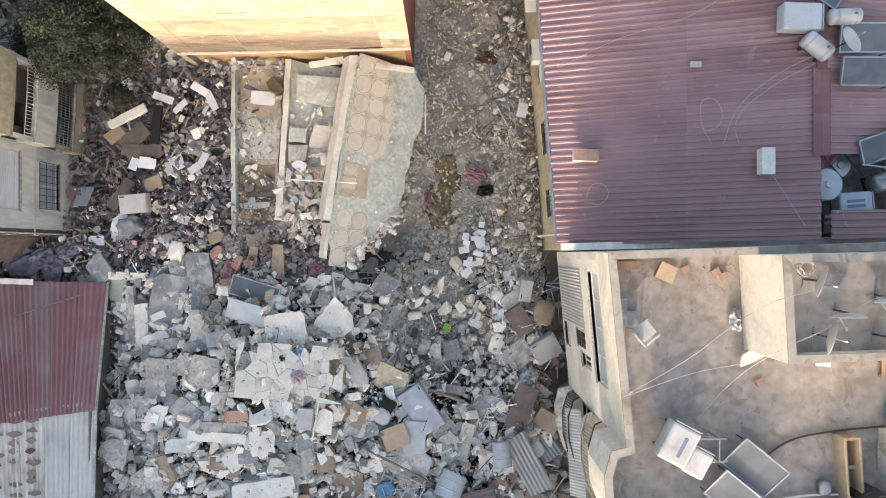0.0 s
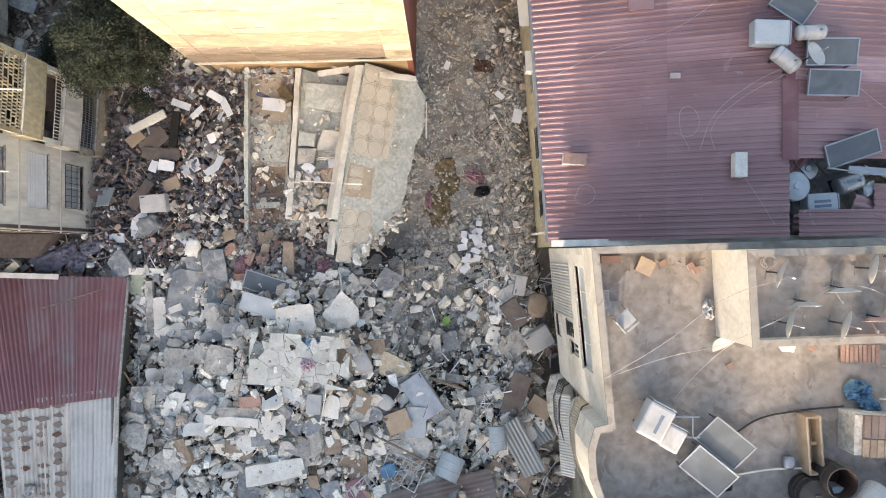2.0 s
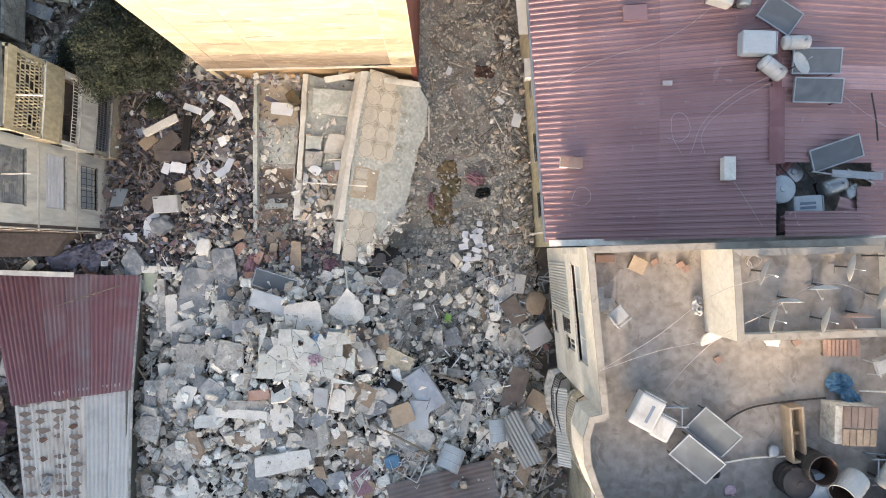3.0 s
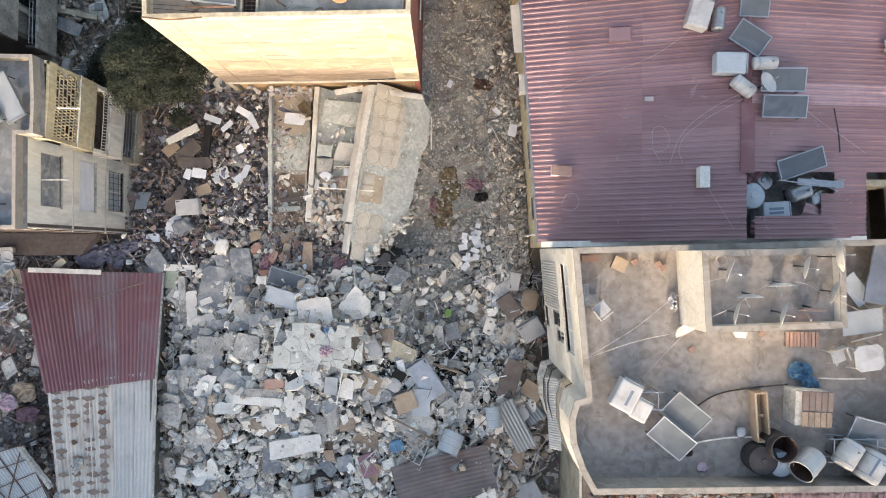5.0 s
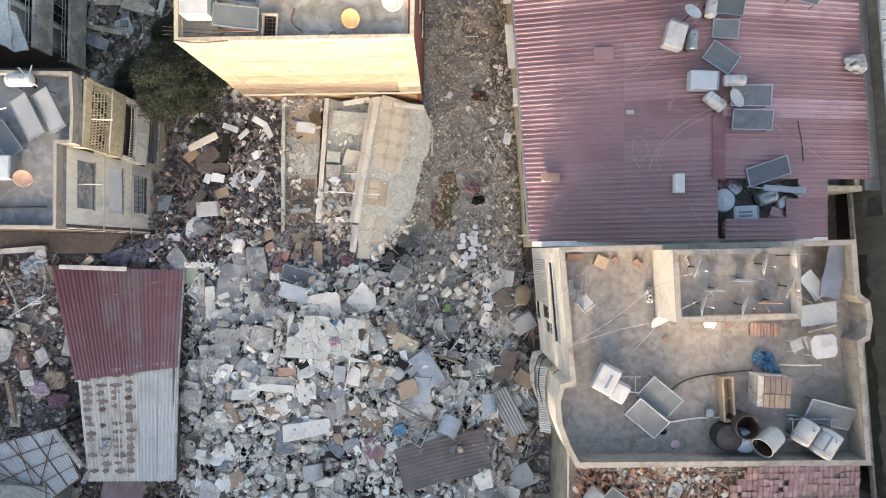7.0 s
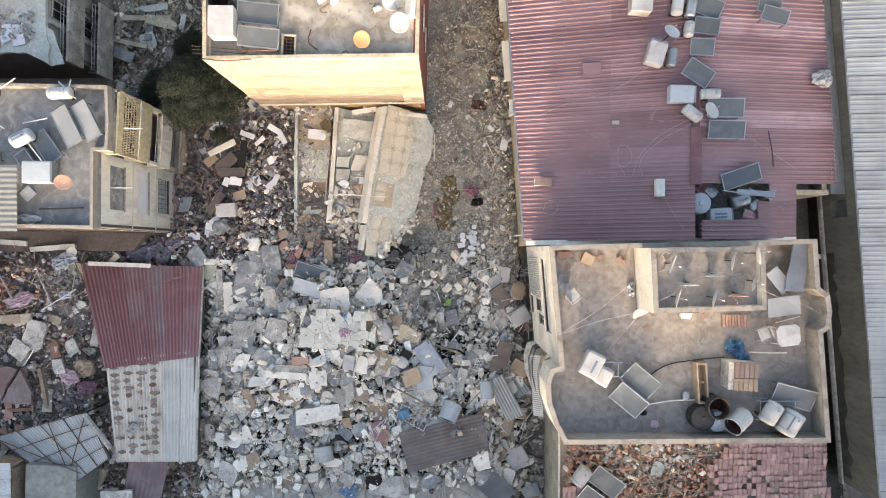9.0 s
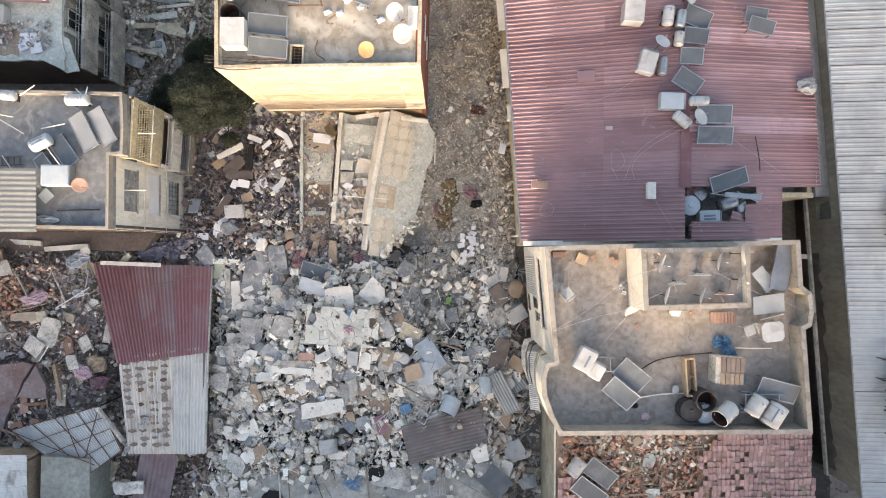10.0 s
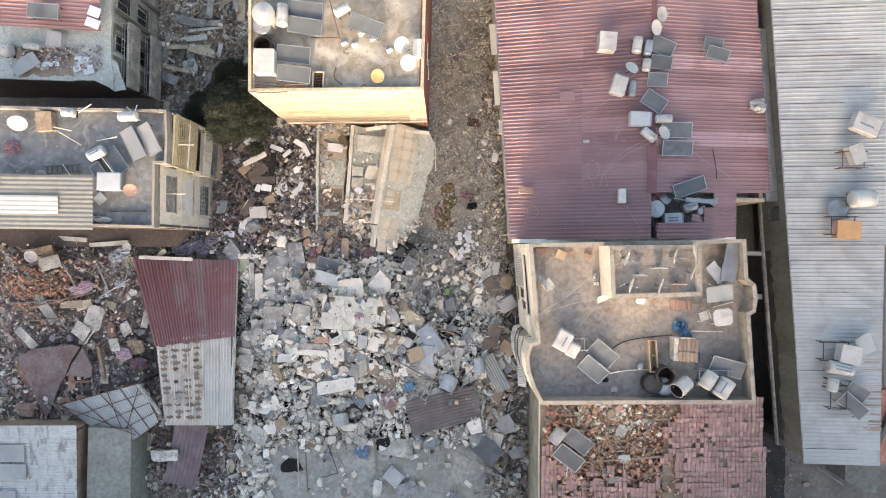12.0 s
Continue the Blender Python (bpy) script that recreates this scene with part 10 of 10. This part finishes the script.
# on the grey roof
tank_box(23.30, 6.91, 8.60, 1.57, 1.01, 0.50, -22, ENAMEL, "white water tank on the grey metal roof", 1)
chest(22.95, 5.34, 8.35, 0.76, 1.07, 0.50, 22, 0, 0, ENAMEL, "white metal box on a rusty frame", "metal_box", "box", False)
frame_stand(22.74, 5.01, 7.8, 1.2, 0.9, RUST, "rusty steel tank stand on the grey roof")
water_tank(23.28, 2.83, 8.50, 1.33, 0.47, 2, ENAMEL, "white water tank on the grey metal roof", 0)
drum(22.20, 2.25, 7.90, 0.58, 0.15, 0, 0, 0, STEEL, "grey round lid on the metal roof", "round_lid", "lid", False)
chest(22.51, 1.08, 8.35, 1.32, 1.01, 0.50, -3, 0, 0, TERRA, "orange brown box on a steel stand", "box", "box", False, ORANGE)
frame_stand(22.22, 1.32, 7.8, 1.3, 1.0, DARKSTEEL, "dark steel stand on the grey roof")
chest(22.74, -5.88, 8.30, 1.13, 1.01, 0.60, -10, 0, 0, ENAMEL, "white square water tank on the grey roof", "water_tank", "tank", False)
water_tank(22.20, -6.68, 8.40, 1.46, 0.35, -12, ENAMEL, "white water tank with lettering bars", 2)
collector(23.06, -8.79, 8.30, 1.72, 0.83, -40, 12, PANEL, "grey solar collector leaning on the grey roof")
collector(23.34, -8.08, 8.20, 1.28, 0.89, -30, 12, PANEL, "grey solar collector on the grey roof")
slab(23.78, -5.36, 8.20, 0.96, 1.15, 0.03, 30, 8, 0, GREYSHEET, "grey metal panel on the roof", "metal_sheet", "sheet", 0.03)
water_tank(21.83, -7.58, 8.40, 0.82, 0.29, 80, ENAMEL, "small white water tank on a stand", 0)
frame_stand(22.00, -5.74, 7.7, 1.4, 1.0, DARKSTEEL, "dark steel stand of a solar heater")
frame_stand(22.20, -8.31, 7.7, 0.9, 1.3, DARKSTEEL, "dark steel stand of a solar heater")
# on the balcony house
collector(-17.46, 5.40, 8.50, 1.83, 0.88, -63, 10, DUSTPANEL, "pale grey solar collector on the roof")
collector(-16.57, 5.67, 8.50, 1.83, 0.85, -63, 10, DUSTPANEL, "pale grey solar collector on the roof")
tank_box(-18.58, 3.26, 8.60, 1.39, 1.01, 0.50, 0, PALEBLUE, "boxy grey white water tank on a steel frame", 0)
water_tank(-19.41, 4.83, 8.60, 1.01, 0.31, 27, PALEBLUE, "white water tank on a steel frame", 2)
collector(-18.51, 4.47, 8.30, 1.53, 0.89, -55, 8, PANEL, "dark empty collector frame on the roof")
collector(-19.35, 3.61, 8.25, 1.59, 0.70, -55, 8, PANEL, "dark empty collector frame on the roof")
dish(-17.53, 2.83, 8.60, 0.35, 60, 60, TERRA, "rusty orange satellite dish on the roof", 8.00)
slab(-19.52, 2.35, 8.05, 0.58, 0.58, 0.03, 45, 0, 0, PALEBLUE, "pale square board on the roof", "board", "board", 0.03)
dish(-22.53, 3.60, 8.50, 0.28, 50, 60, ENAMEL, "small white satellite dish on the roof", 8.00)
dish(-23.76, 6.45, 8.70, 0.47, 30, 40, ENAMEL, "large white satellite dish on the roof", 8.00)
water_tank(-20.94, 7.05, 8.70, 0.75, 0.24, -4, ENAMEL, "white water tank by the parapet", 0)
water_tank(-17.62, 6.87, 8.70, 1.07, 0.27, 2, ENAMEL, "white water tank by the parapet", 0)
cable([(-20.44, 7.08, 8.60), (-19.54, 7.49, 8.90)], 0.030, WHITE, "pale pipe lying on the roof", "pipe", "pipe")
cable([(-22.12, 6.26, 8.20), (-20.45, 5.31, 8.30)], 0.030, WHITE, "pale pipe lying on the roof", "pipe", "pipe")
cable([(-22.05, 6.33, 8.30), (-21.00, 6.12, 8.30)], 0.030, WHITE, "pale pipe lying on the roof", "pipe", "pipe")
cable([(-19.54, 5.55, 8.40), (-18.34, 5.77, 8.50)], 0.030, WHITE, "pale pipe lying on the roof", "pipe", "pipe")
cable([(-18.98, 4.55, 8.80), (-18.31, 3.68, 8.80)], 0.030, WHITE, "pale pipe lying on the roof", "pipe", "pipe")
cable([(-21.56, 4.26, 8.20), (-21.04, 3.42, 8.10)], 0.030, WHITE, "pale pipe lying on the roof", "pipe", "pipe")
cable([(-17.77, 7.43, 8.60), (-16.97, 6.65, 8.60)], 0.030, WHITE, "pale pipe lying on the roof", "pipe", "pipe")
cable([(-17.20, 7.53, 8.60), (-17.35, 6.96, 8.60)], 0.030, WHITE, "pale pipe lying on the roof", "pipe", "pipe")
ladder(-21.64, 3.99, 8.06, 2.0, 0.4, 4)
cable([(-18.94, 1.62, 8.10), (-16.86, 1.68, 8.10)], 0.040, DARKSTEEL, "dark gutter bar on the roof", "bar", "bar")
lumpy(-19.64, 1.13, 8.15, 1.41, 0.45, 0.25, 4, ENAMEL, "white plastic sheeting by the parapet", "plastic_sheeting", "plastic", 0.50, 5)
lumpy(-24.53, 5.15, 8.15, 0.83, 0.70, 0.30, 0, REDCLOTH, "brown pink heap on the roof", "cloth", "cloth", 0.50, 5)
chest(-22.46, 6.60, 8.25, 0.88, 1.07, 0.50, 4, 0, 0, BARE, "low brown block wall on the roof", "block", "block", False)
# on the yellow house
collector(-7.90, 9.68, 11.00, 1.75, 0.88, -6, 10, PANEL, "grey solar collector on the yellow house roof", "collectors on the yellow house")
collector(-7.88, 8.67, 11.00, 1.75, 0.82, -6, 10, PANEL, "grey solar collector on the yellow house roof", "collectors on the yellow house")
collector(-7.31, 11.93, 11.00, 1.81, 0.93, -6, 10, PANEL, "grey solar collector on the yellow house roof", "collectors on the yellow house")
collector(-7.33, 11.15, 11.00, 1.81, 0.82, -8, 10, PANEL, "grey solar collector on the yellow house roof", "collectors on the yellow house")
collector(-4.18, 11.21, 11.00, 1.81, 0.82, -20, 10, PANEL, "grey solar collector on the yellow house roof", "collectors on the yellow house")
chest(-9.31, 9.22, 11.05, 1.04, 1.21, 0.70, 0, 0, 0, ENAMEL, "square white water tank on the roof", "water_tank", "tank", False)
drum(-9.31, 11.55, 10.60, 0.57, 1.00, 0, 0, 0, ENAMEL, "round white water tank on the roof", "water_tank", "tank", False)
drum(-9.45, 11.04, 10.40, 0.46, 0.90, 0, 0, 0, STEEL, "round grey water tank on the roof", "water_tank", "tank", False)
water_tank(-8.42, 11.57, 11.30, 1.16, 0.29, 88, ENAMEL, "white water tank lying on the roof", 0)
drum(-9.44, 10.06, 10.40, 0.43, 0.90, 0, 0, 0, DARKSTEEL, "dark open barrel on the roof", "barrel", "barrel", True)
dish(-2.31, 10.14, 11.30, 0.40, 40, 60, ENAMEL, "white satellite dish on the roof", 10.50)
dish(-1.99, 9.26, 11.20, 0.41, 40, 60, ENAMEL, "white satellite dish on the roof", 10.50)
dish(-3.57, 8.63, 11.00, 0.35, 40, 60, ORANGE, "orange satellite dish on the roof", 10.50)
roof_hatch(-6.71, 8.47, 10.46, 0.62, 0.98, 0.16)
water_tank(-5.41, 11.93, 11.20, 0.87, 0.26, 30, ENAMEL, "white water tank on the roof", 0)
cable([(-5.99, 12.32, 11.50), (-5.57, 10.60, 10.70)], 0.030, RUST, "thin rusty pipe on the roof", "pipe", "pipe")
cable([(-5.56, 10.70, 10.60), (-7.12, 10.68, 10.60)], 0.030, RUST, "thin rusty pipe on the roof", "pipe", "pipe")
cable([(-10.24, 7.79, 10.90), (-9.36, 7.71, 10.90), (-8.19, 7.79, 10.90)], 0.030, RUST, "thin rusty pipe on the roof", "pipe", "pipe")
cable([(-8.81, 8.19, 10.80), (-7.20, 8.20, 10.80)], 0.030, RUST, "thin rusty pipe on the roof", "pipe", "pipe")
cable([(-5.78, 9.16, 10.60), (-5.86, 8.63, 10.60), (-5.47, 8.28, 10.60)], 0.030, RUST, "thin rusty pipe on the roof", "pipe", "pipe")
lumpy(-4.48, 10.98, 10.50, 0.30, 0.21, 0.10, 30, PAPER, "pale scrap on the roof", "scrap", "scrap", 0.40, 5)
lumpy(-4.83, 10.39, 10.50, 0.30, 0.21, 0.10, 30, PAPER, "pale scrap on the roof", "scrap", "scrap", 0.40, 5)
lumpy(-3.89, 10.69, 10.50, 0.30, 0.21, 0.10, 30, PAPER, "pale scrap on the roof", "scrap", "scrap", 0.40, 5)
lumpy(-2.99, 10.11, 10.50, 0.30, 0.21, 0.10, 30, PAPER, "pale scrap on the roof", "scrap", "scrap", 0.40, 5)
lumpy(-5.36, 10.44, 10.50, 0.30, 0.21, 0.10, 30, PAPER, "pale scrap on the roof", "scrap", "scrap", 0.40, 5)
chest(-1.55, 10.14, 10.65, 0.41, 0.88, 0.50, -2, 0, 0, WHITE, "white water box at the roof edge", "water_box", "box", False)
# on the broken tile roof
collector(8.22, -11.78, 5.90, 1.70, 1.02, -36, 10, PANEL, "grey solar collector lying on broken tiles")
collector(7.65, -12.78, 5.90, 1.77, 1.02, -36, 10, PANEL, "grey solar collector lying on broken tiles")
water_tank(6.93, -11.42, 6.00, 1.02, 0.37, 55, ENAMEL, "small white water tank on broken tiles", 0)
# on the damaged grey house
collector(-23.30, 13.18, 7.40, 1.83, 0.85, -3, 3, PANEL, "grey panel lying on the red roof sheets")
chest(-23.26, 11.87, 6.25, 0.87, 0.87, 0.50, -4, 0, 0, ENAMEL, "white water tank box on the roof", "water_tank", "tank", False)
slab(-25.07, 10.44, 6.30, 1.62, 0.81, 0.04, 32, 6, 0, GREYSHEET, "grey white metal panel on the roof", "metal_sheet", "sheet", 0.03)
water_tank(-24.60, 11.45, 6.40, 1.08, 0.20, -8, ENAMEL, "white water tank lying on the roof", 0)
water_tank(-26.07, 11.17, 6.50, 0.74, 0.40, 0, ENAMEL, "white water tank lying on the roof", 0)
slab(-20.63, 13.35, 6.90, 0.60, 0.73, 0.03, 70, 0, 0, PAPER, "white board at the roof corner", "board", "board", 0.03)
slab(-20.78, 12.72, 6.80, 0.53, 0.86, 0.03, 70, 0, 0, PAPER, "white board at the roof corner", "board", "board", 0.03)
for bx, by, bl, bw, yw in ((-22.0, 10.75, 0.5, 0.42, 8), (-21.55, 10.7, 0.38, 0.5, -10), (-22.05, 10.3, 0.6, 0.4, 24), (-21.4, 10.2, 0.65, 0.5, 12), (-23.7, 10.5, 1.1, 0.3, 3)):
    slab(bx, by, 6.1, bl, bw, 0.06, yw, 3, -3, PAPER, "broken white board on the terrace", "board", "board", 0.05)
# large pieces lying in the gap between the houses
for bx, by, bl, bw, yw, bm_, la in ((-17.65, 12.05, 1.0, 0.95, 12, PALESLAB, "large pale broken wall plate in the gap"), (-17.4, 14.02, 1.9, 0.36, 6, PALESLAB, "long pale concrete beam in the gap"), (-18.15, 13.2, 0.45, 1.3, -20, DULLWALL, "brown board leaning in the gap"),
                                    (-16.6, 14.65, 2.4, 0.18, 5, PALESLAB, "pale concrete lintel in the gap"), (-15.4, 15.0, 0.16, 1.2, 8, PALESLAB, "pale concrete post in the gap"), (-16.3, 13.1, 0.9, 0.4, 35, DULLWALL, "dark board in the gap"), (-15.6, 13.2, 0.3, 0.9, -15, PALESLAB, "pale board in the gap")):
    slab(bx, by, heap(bx, by) + 0.5, bl, bw, 0.1, yw, 5, -4, bm_, la, "debris_piece", "debris", 0.1)
# ribbed cover on the balcony house roof
lying_sheet(-22.78, 2.06, 8.80, 6.6, 3.0, 0, 2, 0, PALESHEET, "pale ribbed sheet cover over the roof terrace", 0.035, 7, 0.24, 0.022)
lying_sheet(-23.04, 1.92, 8.90, 3.4, 1.0, 0, 2, 0, PALEGALV, "newer white sheet laid on the cover", 0.01, 2, 0.24, 0.02)
tank_box(9.68, 9.06, 8.20, 1.15, 0.83, 0.50, 74, ENAMEL, "boxy white water tank on the red roof", 0)
